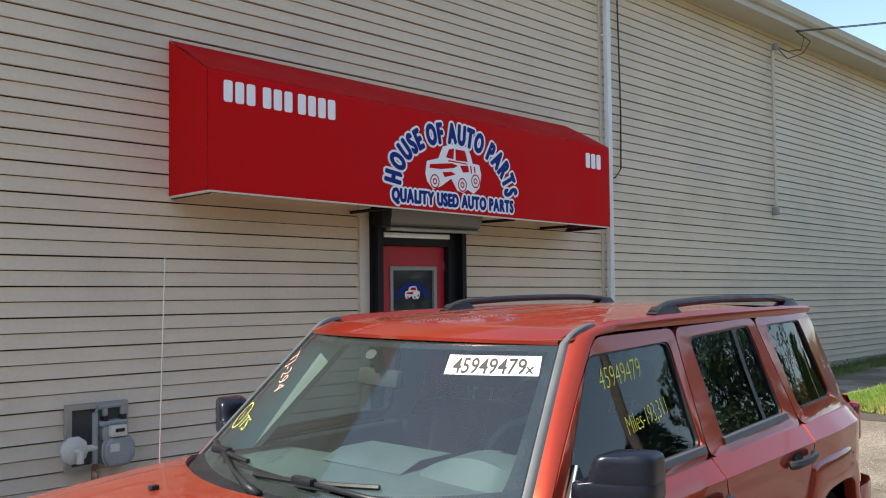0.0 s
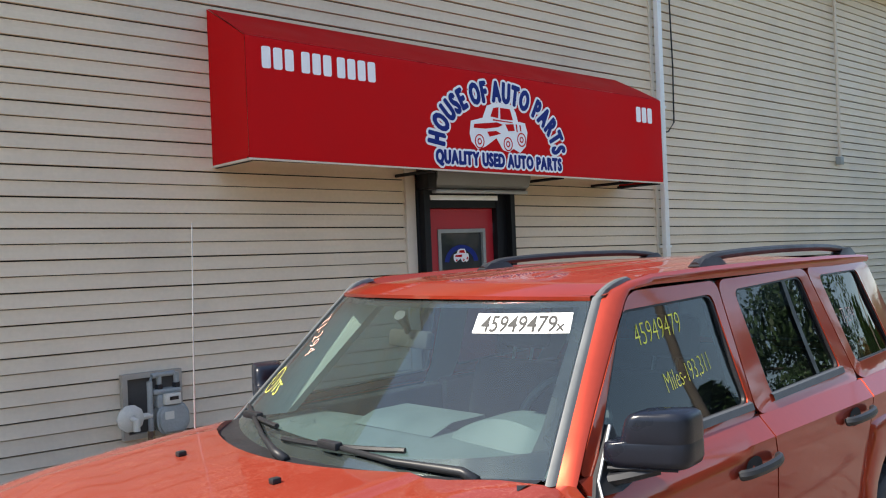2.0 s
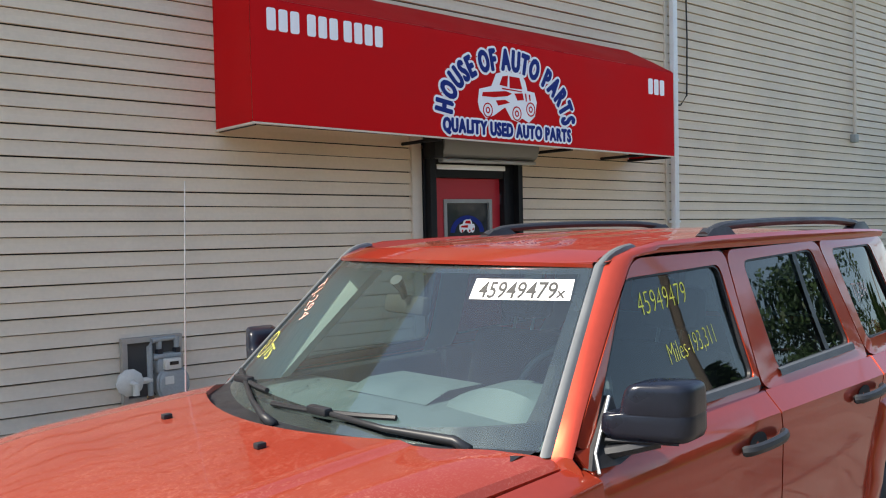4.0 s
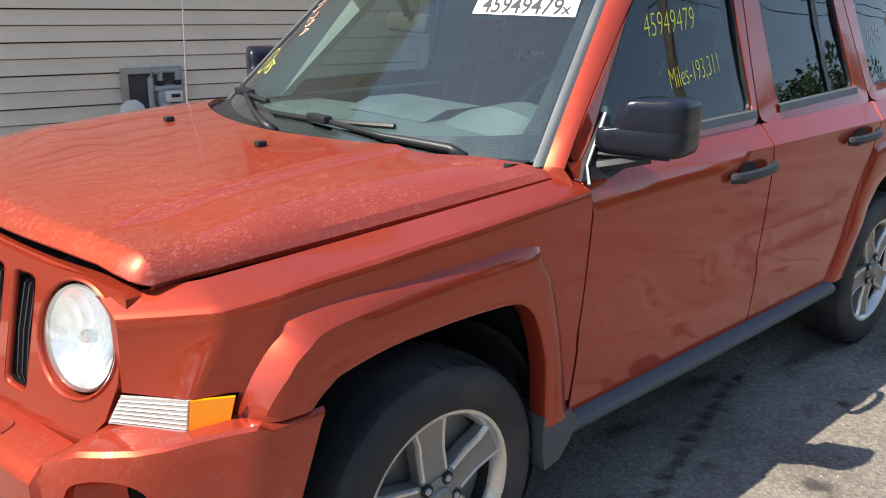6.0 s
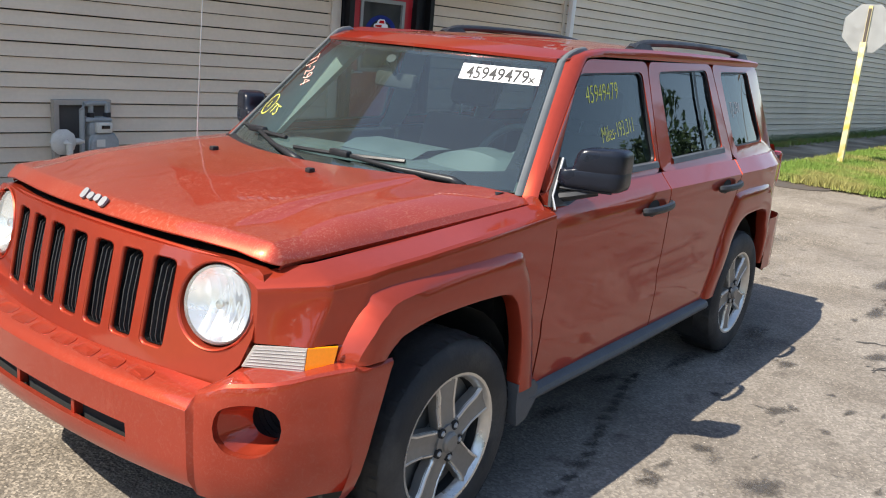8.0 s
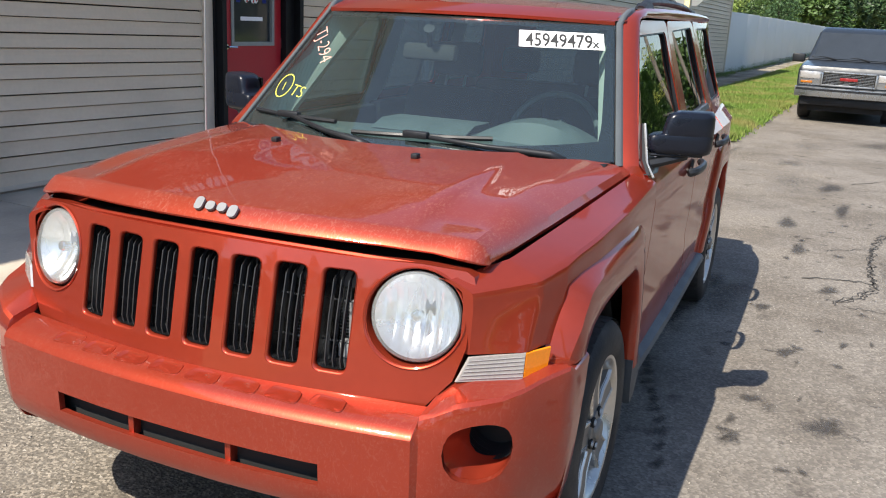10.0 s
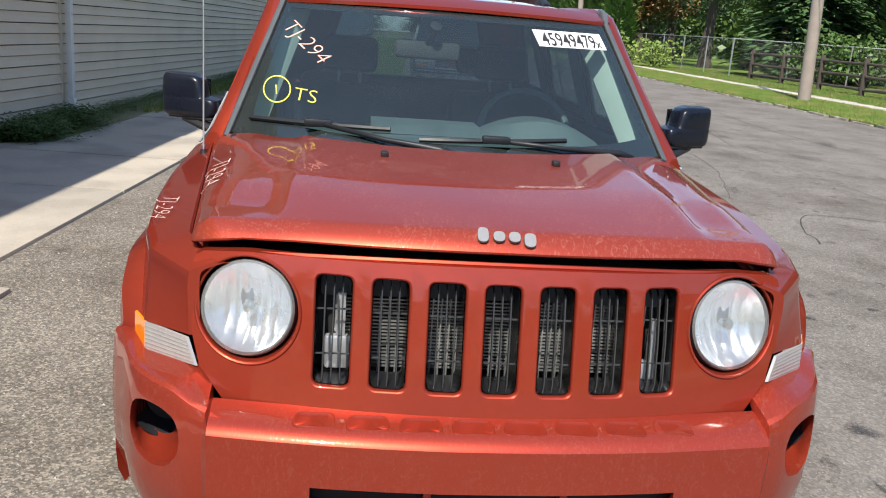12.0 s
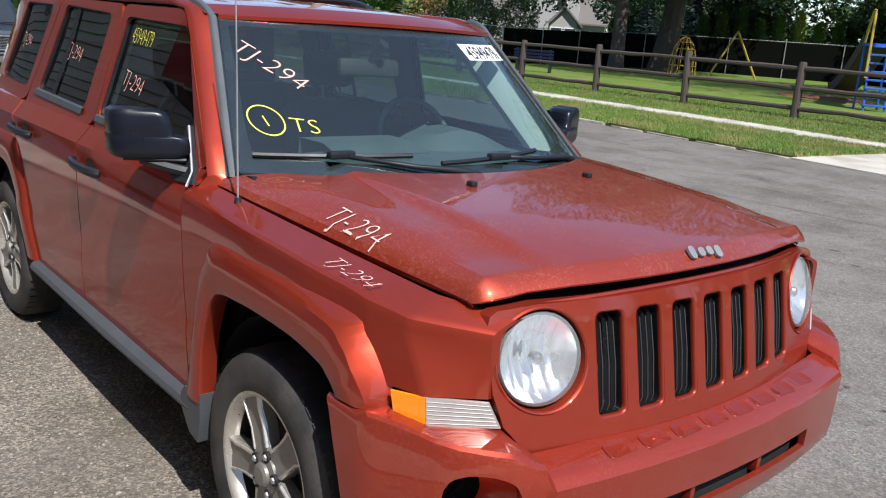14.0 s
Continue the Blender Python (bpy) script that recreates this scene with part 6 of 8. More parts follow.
for s in (-1, 1):
    hc = Vector((gp_x(s * .553, .861) + .014, s * .553, .861))
    hm = Matrix.Translation(hc) @ Vector((-1, .25 * s, .20)).to_track_quat("-X", "Z").to_matrix().to_4x4()
    hl = part("headlight", moved(spin([(.099, -.004), (.103, -.008), (.107, -.006), (.1085, .004), (.1085, .05)], 40, "x"), hm), M["black_plastic"], suv, "round headlight with a clouded lens")
    rim = [(.1195, -.001), (.1165, -.005), (.1135, -.003), (.111, .006), (.110, .04)]
    rows = []
    for r, o in rim:
        rows.append([(gp_x(s * .553 + r * math.cos(a), .861 + r * math.sin(a)) + o, s * .553 + r * math.cos(a), .861 + r * math.sin(a)) for a in [k * math.tau / 44 for k in range(44)]])
    part("lamp_surround", lofted(rows, close_v=True), M["paint"], gpanel)
    part("lens", moved(spin([(.1075, -.005), (.104, -.012), (.092, -.019), (.072, -.026), (.050, -.031), (.025, -.034), (.0, -.035)], 40, "x"), hm), M["lens"], hl, "clouded clear lens")
    part("reflector", moved(fluted_bowl(), hm), M["reflector"], hl, "silver reflector bowl")
    part("bulb_shield", moved(spin([(.0, .0), (.012, .001), (.015, .006), (.014, .024), (.0, .024)], 20, "x"), hm), M["chrome"], hl)
    # turn signal: clear ribbed inner part and amber corner
    def sig(pts_in, depth):
        a = [Vector(p) for p in pts_in]
        nrm = (a[1] - a[0]).cross(a[3] - a[0]).normalized()
        if nrm.x > 0:
            nrm = -nrm
        bm = bmesh.new()
        f = [bm.verts.new(p + nrm * depth) for p in a]
        c = sum(a, Vector()) / len(a)
        f2 = [bm.verts.new(c + (p - c) * 1.04) for p in a]
        bm.faces.new(f)
        for i in range(len(a)):
            bm.faces.new((f[i], f[(i + 1) % len(a)], f2[(i + 1) % len(a)], f2[i]))
        return bm
    lamp = part("turn_signal", sig([(-.686, s * .662, .725), (-.592, s * .790, .724), (-.585, s * .791, .787), (-.666, s * .684, .782)], .006), M["lens_ribbed"], suv, "clear ribbed turn signal lens")
    part("amber_corner", sig([(-.591, s * .790, .724), (-.525, s * .826, .733), (-.512, s * .828, .785), (-.584, s * .791, .786)], .006), M["amber"], lamp, "amber corner lens")
    rib = bmesh.new()
    for k in range(6):
        t0 = .1 + .16 * k
        a = Vector((-.684, s * .665, .727)).lerp(Vector((-.666, s * .684, .780)), t0)
        b = Vector((-.594, s * .788, .726)).lerp(Vector((-.586, s * .790, .785)), t0)
        n_ = Vector((-.8, s * .6, 0)) * .007
        tube(rib, [a + n_, b + n_], .0008, 4)
    part("lens_rib", rib, M["lens_ribbed"], lamp)
    part("lamp_base", boxed((-.60, min(s * .62, s * .74), .70), (-.48, max(s * .62, s * .74), .82)), M["dark"], suv)

# wheels: worn tyres on five-spoke alloys
def wheel(cx, s):
    w = part("wheel", spin([(.05, .02), (.215, .025), (.226, .045), (.226, -.09), (.20, -.10), (.20, .02)], 40), M["alloy"], suv, "five-spoke silver alloy wheel with a worn tyre")
    w.matrix_local = pose(cx, s * .765, .345, 0, 17 + 9 * s + 20 * (cx > 1), 0 if s > 0 else 180)
    prof = [(.222, .075), (.232, .098), (.25, .106), (.29, .108), (.318, .100), (.333, .086), (.341, .065), (.345, .03), (.345, -.03), (.341, -.065), (.333, -.086), (.318, -.10), (.25, -.106), (.222, -.08)]
    part("tyre", spin(prof, 56), M["rubber"], w, "worn black tyre")
    tread = bmesh.new()
    for k in range(48):
        a = k * math.tau / 48
        for y0, y1, da in ((.035, .088, .03), (-.028, .028, 0), (-.088, -.035, -.03)):
            rr = [( .3425, y0), (.3485 if abs(y1) < .08 and abs(y0) < .08 else .345, (y0 + y1) / 2), (.3425, y1)]
            rows = [[((r) * math.cos(a + da + e), y, (r) * math.sin(a + da + e)) for r, y in rr] for e in (0, .095)]
            loft(tread, rows)
    part("tread_block", tread, M["rubber"], w)
    part("rim_lip", spin([(.205, .06), (.214, .088), (.222, .096), (.231, .098), (.233, .090), (.226, .08), (.21, .05)], 48), M["alloy_lip"], w)
    part("barrel", spin([(.212, .07), (.20, .0), (.195, -.08), (.06, -.085)], 36), M["dark"], w)
    part("brake_disc", spin([(.14, -.01), (.14, .0), (.05, .005), (.05, .03)], 32), M["galvanised"], w)
    for k in range(5):
        a = k * math.tau / 5 + math.pi / 10
        d, t = Vector((math.cos(a), 0, math.sin(a))), Vector((-math.sin(a), 0, math.cos(a)))
        rows = []
        for r, hw, y, yb in ((.035, .040, .088, .05), (.08, .044, .084, .045), (.13, .043, .082, .04), (.175, .045, .086, .045), (.216, .054, .086, .05)):
            rows.append([d * r + t * q + Vector((0, yy, 0)) for q, yy in ((-hw, yb), (-hw, y - .006), (-hw + .006, y), (-hw + .012, y - .001), (-.003, y - .006), (.003, y - .006), (hw - .012, y - .001), (hw - .006, y), (hw, y - .006), (hw, yb))])
        sp = part("spoke", lofted(rows), M["alloy"], w)
        for sg in (-1, 1):
            part("machined_edge", lofted([[d * r + t * sg * (hw + q) + Vector((0, y + e, 0)) for q, e in ((.0008, -.009), (-.0035, .0015), (-.0095, .0022), (-.0115, -.002))] for r, hw, y, yb in ((.070, .043, .085, 0), (.13, .043, .082, 0), (.175, .045, .086, 0), (.214, .054, .087, 0))]), M["alloy_lip"], sp, "bright machined spoke edge")
    part("hub_cap", spin([(.060, .06), (.058, .088), (.036, .092), (.034, .100), (.026, .106), (.0, .107)], 28), M["alloy"], w)
    for k in range(5):
        a = (k + .5) * math.tau / 5 + math.pi / 10
        at_nut = (.056 * math.cos(a), 0, .056 * math.sin(a))
        # no hole is cut: a dark disc carries the recess's shade as colour
        part("lug_hole_shade", spin([(.0165, .07), (.0165, .0925), (.0, .0925)], 16, "y", at_nut), M["dark"], w, "dark disc standing in for the shade of a lug hole")
        part("lug_nut", spin([(.0100, .08), (.0100, .0935), (.008, .097), (.0, .0975)], 6, "y", at_nut), M["galvanised"], w)
    return w


for cx in (0.0, 2.635):
    for s in (-1, 1):
        wheel(cx, s)
# underbody and inner shell that show as dark gaps
part("floor_pan", boxed((.40, -.75, .36), (2.26, .75, .43)), M["dark"], suv)
part("underbody", boxed((-.58, -.60, .26), (3.38, .60, .40)), M["dark"], suv)
part("engine_bay", boxed((-.56, -.52, .40), (.42, .52, .94)), M["dark"], suv)
part("firewall", boxed((.36, -.74, .32), (.44, .74, 1.06)), M["dark"], suv)
for s in (-1, 1):
    part("inner_sill", boxed((.44, s * .75 - .015, .32), (2.25, s * .75 + .015, .45)), M["dark"], suv)
part("rear_floor", boxed((3.1, -.62, .38), (3.44, .62, .62)), M["dark"], suv)
for s in (-1, 1):
    part("inner_fender", boxed((-.50, min(s * .60, s * .70), .80), (.42, max(s * .60, s * .70), .93)), M["dark"], suv)
    part("inner_quarter", boxed((2.20, min(s * .60, s * .77), .80), (3.36, max(s * .60, s * .77), 1.06)), M["dark"], suv)
    part("gap_backing", lofted([[(x, s * (side_y(x, z) - .026), z) for z in (.42, .6, .8, 1.0, 1.09)] for x in (.45, .52, 1.44, 1.54)]), M["dark"], suv)
    part("gap_backing", lofted([[(x, s * (side_y(x, z) - .024), z) for z in (1.09, 1.25, 1.4, 1.56)] for x in (1.462, 1.52)]), M["dark"], suv)
    part("gap_backing", lofted([[(x + .34 * (1.1 - z) * (z > 1.1) + .25 * (z - 1.1) * (z < 1.1), s * (side_y(x, z) - .024), z) for z in (.94, 1.02, 1.09, 1.25, 1.4, 1.56)] for x in (2.385, 2.445)]), M["dark"], suv)

# wipers
def wiper(py, tips):
    """Pivot near the cowl at py; the blade lies over the lower glass between two places."""
    ar = part("wiper_arm", bmesh.new(), M["black_plastic"], suv, "black wiper arm")
    (ya, za), (yb, zb) = tips
    ym, zm = (ya + yb) / 2, (za + zb) / 2
    bm = tubed([(ws_x(py, 1.09) - .02, py, 1.095), (ws_x(py, 1.10) - .035, py + .05, 1.115), (ws_x((py + ym) / 2, 1.13) - .030, (py + ym) / 2, 1.128), (ws_x(ym, zm) - .022, ym, zm + .004)], [.018, .014, .009, .008], 6)
    bm.to_mesh(ar.data)
    bm.free()
    ar.data.shade_smooth()
    part("wiper_blade", tubed([(ws_x(ya + (yb - ya) * t, za + (zb - za) * t) - .012, ya + (yb - ya) * t, za + (zb - za) * t) for t in np.linspace(0, 1, 9)], .0085, 6), M["black_plastic"], ar)
    part("blade_clip", boxed((-.03, -.045, -.012), (.0, .045, .012), Matrix.Translation((ws_x(ym, zm) - .008, ym, zm + .006)), bevel=.006), M["black_plastic"], ar)


wiper(.02, ((.68, 1.147), (.22, 1.156)))
wiper(-.60, ((.13, 1.134), (-.36, 1.150)))
# antenna on the passenger fender
ant = part("antenna", tubed([(.274, .805, 1.045), (.285, .808, 1.42), (.30, .812, 1.84)], [.003, .0024, .0018], 6), M["galvanised"], suv, "thin whip antenna")
part("antenna_base", spin([(.0, .03), (.008, .03), (.012, .012), (.018, .0), (.018, -.03), (0, -.03)], 14, "z", (.274, .805, 1.026)), M["black_plastic"], ant)

# pale stock code written on hood side and fender
def body_text(text, x0, y0, size, surf, own):
    bm = lettering(text, size, 0, -.0020, 1.0, .2, "LEFT")
    bmesh.ops.triangulate(bm, faces=bm.faces)
    for v in bm.verts:
        u, w = v.co.x, v.co.y
        x, y = x0 - u * .97 - w * .18, y0 - w * .9
        v.co = Vector((x, y, surf(x, y)))
    part("marker_writing", bm, M["pale_marker"], own, "pale marker writing")


def hood_top(x, y):
    ye, ze = hood_edge(x)
    t = (y - .57) / (ye - .57)
    zc = hood_z(x - .056)
    return zc - .020 - (zc - .020 - ze) * knots(t, (0, 0), (.28, .03), (.46, .10), (.76, .42), (.93, .68), (1.0, 1.0)) + .007


body_text("TJ-294", -.035, .727, .088, hood_top, hood)
fp = [o for o in suv.children if o.name.startswith("fender")][1]


def fender_top(x, y):
    yg, zg = hood_edge(x)
    ys = side_y(x, zs(x) - .05)
    return float(np.interp(y, [yg + .012, ys - .027], [zg - .01, zs(x) - .004])) + .006


body_text("TJ-294", -.20, .828, .074, fender_top, fp)

# cabin
dash = part("dashboard", lofted([[(.40 + .4 * y * y * .5, y, 1.075), (.55, y, 1.085 + .012 * math.cos(y * 3)), (.72, y, 1.090 + .012 * math.cos(y * 3)), (.80, y, 1.07), (.84, y, .95), (.80, y, .70)] for y in np.linspace(-.72, .72, 19)]), M["dash"], suv, "slate grey dashboard")
part("dash_centre", lofted([[(.60, y, 1.10), (.70, y, 1.135 - .10 * (y - .08) ** 2), (.86, y, 1.13), (.88, y, .9)] for y in np.linspace(-.13, .27, 7)]), M["dash"], dash)
part("instrument_hood", lofted([[(.62, y, 1.09), (.70, y, 1.165 - 1.3 * (y + .36) ** 2), (.84, y, 1.170 - 1.3 * (y + .36) ** 2), (.86, y, 1.05)] for y in np.linspace(-.58, -.14, 11)]), M["dash"], dash)
bm = bmesh.new()
ctr, r = Vector((.98, -.36, 1.08)), .185
ax1, ax2 = Vector((0, 1, 0)), Vector((.42, 0, .91))
rows = []
for k in range(32):
    a = k * math.tau / 32
    c = ctr + (ax1 * math.cos(a) + ax2 * math.sin(a)) * r
    o = (ax1 * math.cos(a) + ax2 * math.sin(a))
    nn = ax1.cross(ax2).normalized()
    rows.append([c + o * .015 * math.cos(b) + nn * .015 * math.sin(b) for b in [j * math.tau / 8 for j in range(8)]])
loft(bm, rows, close_u=True, close_v=True)
sw = part("steering_wheel", bm, M["dash"], suv, "dark steering wheel")
part("wheel_boss", joined(boxed((-.07, -.03, -.06), (.07, .03, .06), Matrix.Translation(ctr) @ pose(0, 0, 0, 0, 25, 90), bevel=.02), boxed((-.17, -.012, -.02), (.17, .012, .02), Matrix.Translation(ctr) @ pose(0, 0, 0, 0, 0, 90))), M["dash"], sw)


def cushion(lo, hi, m, rnd):
    return boxed(lo, hi, m, bevel=rnd)


for y in (-.36, .36):
    st = part("front_seat", joined(cushion((-.26, -.25, 0), (.26, .25, .16), pose(1.25, y, .50, 0, -6, 0), .05), cushion((-.07, -.25, 0), (.07, .25, .62), pose(1.48, y, .60, 0, 16, 0), .06)), M["cloth"], suv, "dark cloth front seat")
    part("headrest", cushion((-.045, -.13, 0), (.045, .13, .17), pose(1.665, y, 1.245, 0, 12, 0), .04), M["cloth"], st)
    part("headrest_post", joined(tubed([(1.63, y - .05, 1.16), (1.665, y - .05, 1.26)], .007, 6), tubed([(1.63, y + .05, 1.16), (1.665, y + .05, 1.26)], .007, 6)), M["galvanised"], st)
rs = part("rear_seat", joined(cushion((-.24, -.64, 0), (.24, .64, .16), pose(2.25, 0, .52, 0, -6, 0), .05), cushion((-.07, -.64, 0), (.07, .64, .58), pose(2.52, 0, .62, 0, 16, 0), .05)), M["cloth"], suv, "dark cloth rear bench")
for y in (-.38, .38):
    part("headrest", cushion((-.04, -.12, 0), (.04, .12, .15), pose(2.70, y, 1.22, 0, 12, 0), .035), M["cloth"], rs)
rv = part("rear_view_mirror", cushion((-.02, -.12, -.032), (.02, .12, .032), pose(.72, .08, 1.395, 0, 10, -8), .016), M["dark"], suv, "black rear-view mirror")
part("mirror_stem", tubed([(.655, .06, 1.485), (.69, .07, 1.45), (.71, .08, 1.42)], [.022, .014, .012], 8), M["black_plastic"], rv)
for s in (-1, 1):
    part("sun_visor", boxed((.82, min(s * .10, s * .52), 1.512), (.99, max(s * .10, s * .52), 1.528), bevel=.006), M["headliner"], suv)

# ---- fences, trees and the neighbourhood ----
rnd = random.Random(11)


def rail_fence(x0, x1):
    f = thing("rail_fence", "brown timber split-rail fence with three rails", "fence")
    xs = []
    x = x0
    while x <= x1:
        xs.append(x)
        x += 3.24
    pts = [Vector((x, -17.6 + .072 * max(0, x - 9) + rnd.uniform(-.03, .03), .03)) for x in xs]
    for p in pts:
        h, lean = 1.36 + rnd.uniform(-.05, .05), rnd.uniform(-.03, .03)
        rows = [[(p.x + lean * z + r * math.cos(a), p.y + r * math.sin(a), p.z + z - .05) for a in [k * math.tau / 9 for k in range(9)]] for z, r in ((0, .105), (.6, .10), (h, .095), (h + .05, .075))]
        bm = bmesh.new()
        v = loft(bm, rows, close_v=True)
        bm.faces.new(v[-1])
        part("post", bm, M["fence_wood"], f)
    for a, b in zip(pts, pts[1:]):
        for z in (.24, .72, 1.20):
            sag = rnd.uniform(-.03, .03)
            n = 5
            bm = tubed([a.lerp(b, i / n) + Vector((0, rnd.uniform(-.008, .008), z + sag * math.sin(math.pi * i / n) + rnd.uniform(-.012, .012))) for i in range(n + 1)], [.055 + rnd.uniform(-.008, .008) for _ in range(n + 1)], 7)
            part("rail", bm, M["fence_wood"], f)
    return f


rail_fence(-15.3, 42.0)


def chain_fence(pts, h, label, mesh_alpha=True):
    """Posts, top rail and a woven wire mesh as crossing thin strands."""
    f = thing("chain_link_fence", label, "fence")
    for a, b in zip(pts, pts[1:]):
        a, b = Vector((*a, 0.03)), Vector((*b, 0.03))
        n = max(1, round((b - a).length / 3))
        part("top_rail", tubed([a + Vector((0, 0, h)), b + Vector((0, 0, h))], .022, 6), M["fence_steel"], f)
        for i in range(n + 1):
            p = a.lerp(b, i / n)
            part("post", tubed([p, p + Vector((rnd.uniform(-.06, .06), 0, h + .05))], .035, 6), M["fence_steel"], f)
        bm = bmesh.new()
        m = int((b - a).length / .10)
        d = (b - a).normalized()
        for k in range(m):
            for sgn in (1, -1):
                p = a.lerp(b, k / m) + Vector((0, 0, .05 if sgn > 0 else h))
                if (k / m) * (b - a).length + h * .55 > (b - a).length:
                    continue
                q = p + d * (h * .55) + Vector((0, 0, sgn * (h - .05)))
                w = Vector((0, 0, .0035))
                bm.faces.new([bm.verts.new(x) for x in (p - w, q - w, q + w, p + w)])
        tagged(part("wire_mesh", bm, M["fence_steel"], f), kind="stuff")
    return f


chain_fence([(56.0, -12.9), (41.5, -14.9), (38.6, -19.5), (34.5, -27.0)], 1.85, "galvanised chain-link fence with leaning posts along the pavement")
screen = thing("screen_fence", "tall dark privacy-screened fence behind the park", "fence")
line = [(34.5, -27.0, 1.85), (36.5, -42.5, 2.2), (28.5, -48.5, 2.25), (8.0, -55.0, 2.3), (-12, -57, 2.3), (-40, -57, 2.3)]
for a, b in zip(line, line[1:]):
    ha, hb = a[2], b[2]
    a, b = Vector((a[0], a[1], 0)), Vector((b[0], b[1], 0))
    n = max(1, round((b - a).length / 3))
    for i in range(n):
        p, q = a.lerp(b, i / n), a.lerp(b, (i + 1) / n)
        h0, h1 = ha + (hb - ha) * i / n, ha + (hb - ha) * (i + 1) / n
        part("top_rail", tubed([p + Vector((0, 0, h0)), q + Vector((0, 0, h1))], .02, 6), M["fence_steel"], screen)
        bm = lofted([[p.lerp(q, t) + Vector((0, rnd.uniform(-.04, .04), z)) for z in (0, .9, (h0 + (h1 - h0) * t) - .06)] for t in (0, .25, .5, .75, 1)])
        part("screen_panel", bm, M["black_mesh"], screen)
        part("post", tubed([p + Vector((-.06, .06, 0)), p + Vector((-.06, .06, h0 + .06))], .032, 6), M["fence_steel"], screen)


def leaf_cloud(bm, centre, radii, count, size, r, flat=0.0):
    """Small tilted leaf sprays scattered through a lumpy volume, thicker near its skin."""
    c = Vector(centre)
    for _ in range(count):
        while True:
            v = Vector((r.uniform(-1, 1), r.uniform(-1, 1), r.uniform(-1, 1)))
            if 0.25 < v.length < 1:
                break
        v = v.normalized() * (v.length ** 0.4)
        p = c + Vector((v.x * radii[0], v.y * radii[1], v.z * radii[2]))
        a = Vector((r.uniform(-1, 1), r.uniform(-1, 1), r.uniform(-.7, .7) * (1 - flat))).normalized()
        b = a.cross(Vector((r.uniform(-1, 1), r.uniform(-1, 1), r.uniform(-1, 1)))).normalized()
        s = size * r.uniform(.55, 1.3)
        t = [p - a * s * .5, p + b * s * .28, p + a * s * .5, p - b * s * .28]
        bm.faces.new([bm.verts.new(x) for x in t])


def broad_tree(x, y, h, spread, mat, seed, label, trunk_r=.3, dens=1.0, leaf=.30, clear=.3, lean=(0, 0)):
    r = random.Random(seed)
    t = thing("tree", label, "tree")
    top = Vector((x + r.uniform(-.4, .4) + lean[0], y + r.uniform(-.4, .4) + lean[1], h * .82))
    base = Vector((x, y, 0))
    bm = bmesh.new()
    stem = [base.lerp(top, k) + Vector((r.uniform(-.12, .12), r.uniform(-.12, .12), 0)) * (k > 0) for k in (0, .06, .2, .4, .6, .8, 1)]
    tube(bm, stem, [trunk_r * q for q in (1.35, 1.05, .92, .72, .5, .28, .08)], 10)
    ends = []
    for k in range(11):
        f = clear + .1 + .55 * k / 11
        a = k * 2.4 + r.uniform(-.5, .5)
        p0 = base.lerp(top, f)
        ln = spread * (1.05 - .5 * (k / 11)) * r.uniform(.6, .95)
        p1 = p0 + Vector((math.cos(a) * ln * .55, math.sin(a) * ln * .55, ln * .25))
        p2 = p0 + Vector((math.cos(a) * ln, math.sin(a) * ln, ln * .42))
        tube(bm, [p0, p1, p2], [trunk_r * .32, trunk_r * .2, trunk_r * .06], 6)
        ends += [p1, p2]
    part("trunk", bm, M["bark"], t)
    cr = bmesh.new()
    ends.append(top)
    for e in ends:
        rr = spread * r.uniform(.26, .46)
        leaf_cloud(cr, e + Vector((r.uniform(-.4, .4), r.uniform(-.4, .4), r.uniform(-.1, .5))), (rr, rr, rr * .72), int(380 * dens), leaf, r)
    tagged(part("crown", cr, M[mat], t), kind="stuff")
    return t


def conifer(x, y, h, w, mat, seed, label, skirt=.08, count=1800, size=.5, column=False, taper=.85):
    r = random.Random(seed)
    t = thing("conifer", label, "tree")
    part("trunk", tubed([(x, y, 0), (x, y, h * .5), (x, y, h * .97)], [w * .09, w * .06, .02], 7), M["bark"], t)
    bm = bmesh.new()
    for _ in range(count):
        k = r.random() ** (.8 if column else 1.25)
        z = h * (skirt + (1 - skirt) * k)
        env = (1 - k) ** (.35 if column else taper) * w
        a = r.uniform(0, math.tau)
        lump = .78 + .22 * math.sin(a * 5 + z * 2.2 + seed) + r.uniform(-.08, .08)
        q = env * lump * r.uniform(.65, 1.0)
        p = Vector((x + q * math.cos(a), y + q * math.sin(a), z))
        out = Vector((math.cos(a), math.sin(a), .9 if column else r.uniform(-.45, .1))).normalized()
        sd = out.cross(Vector((r.uniform(-.3, .3), r.uniform(-.3, .3), 1))).normalized()
        s = size * r.uniform(.6, 1.25)
        bm.faces.new([bm.verts.new(v) for v in (p - out * s * .4, p + sd * s * .26, p + out * s * .65, p - sd * s * .26)])
    tagged(part("crown", bm, M[mat], t), kind="stuff")
    return t


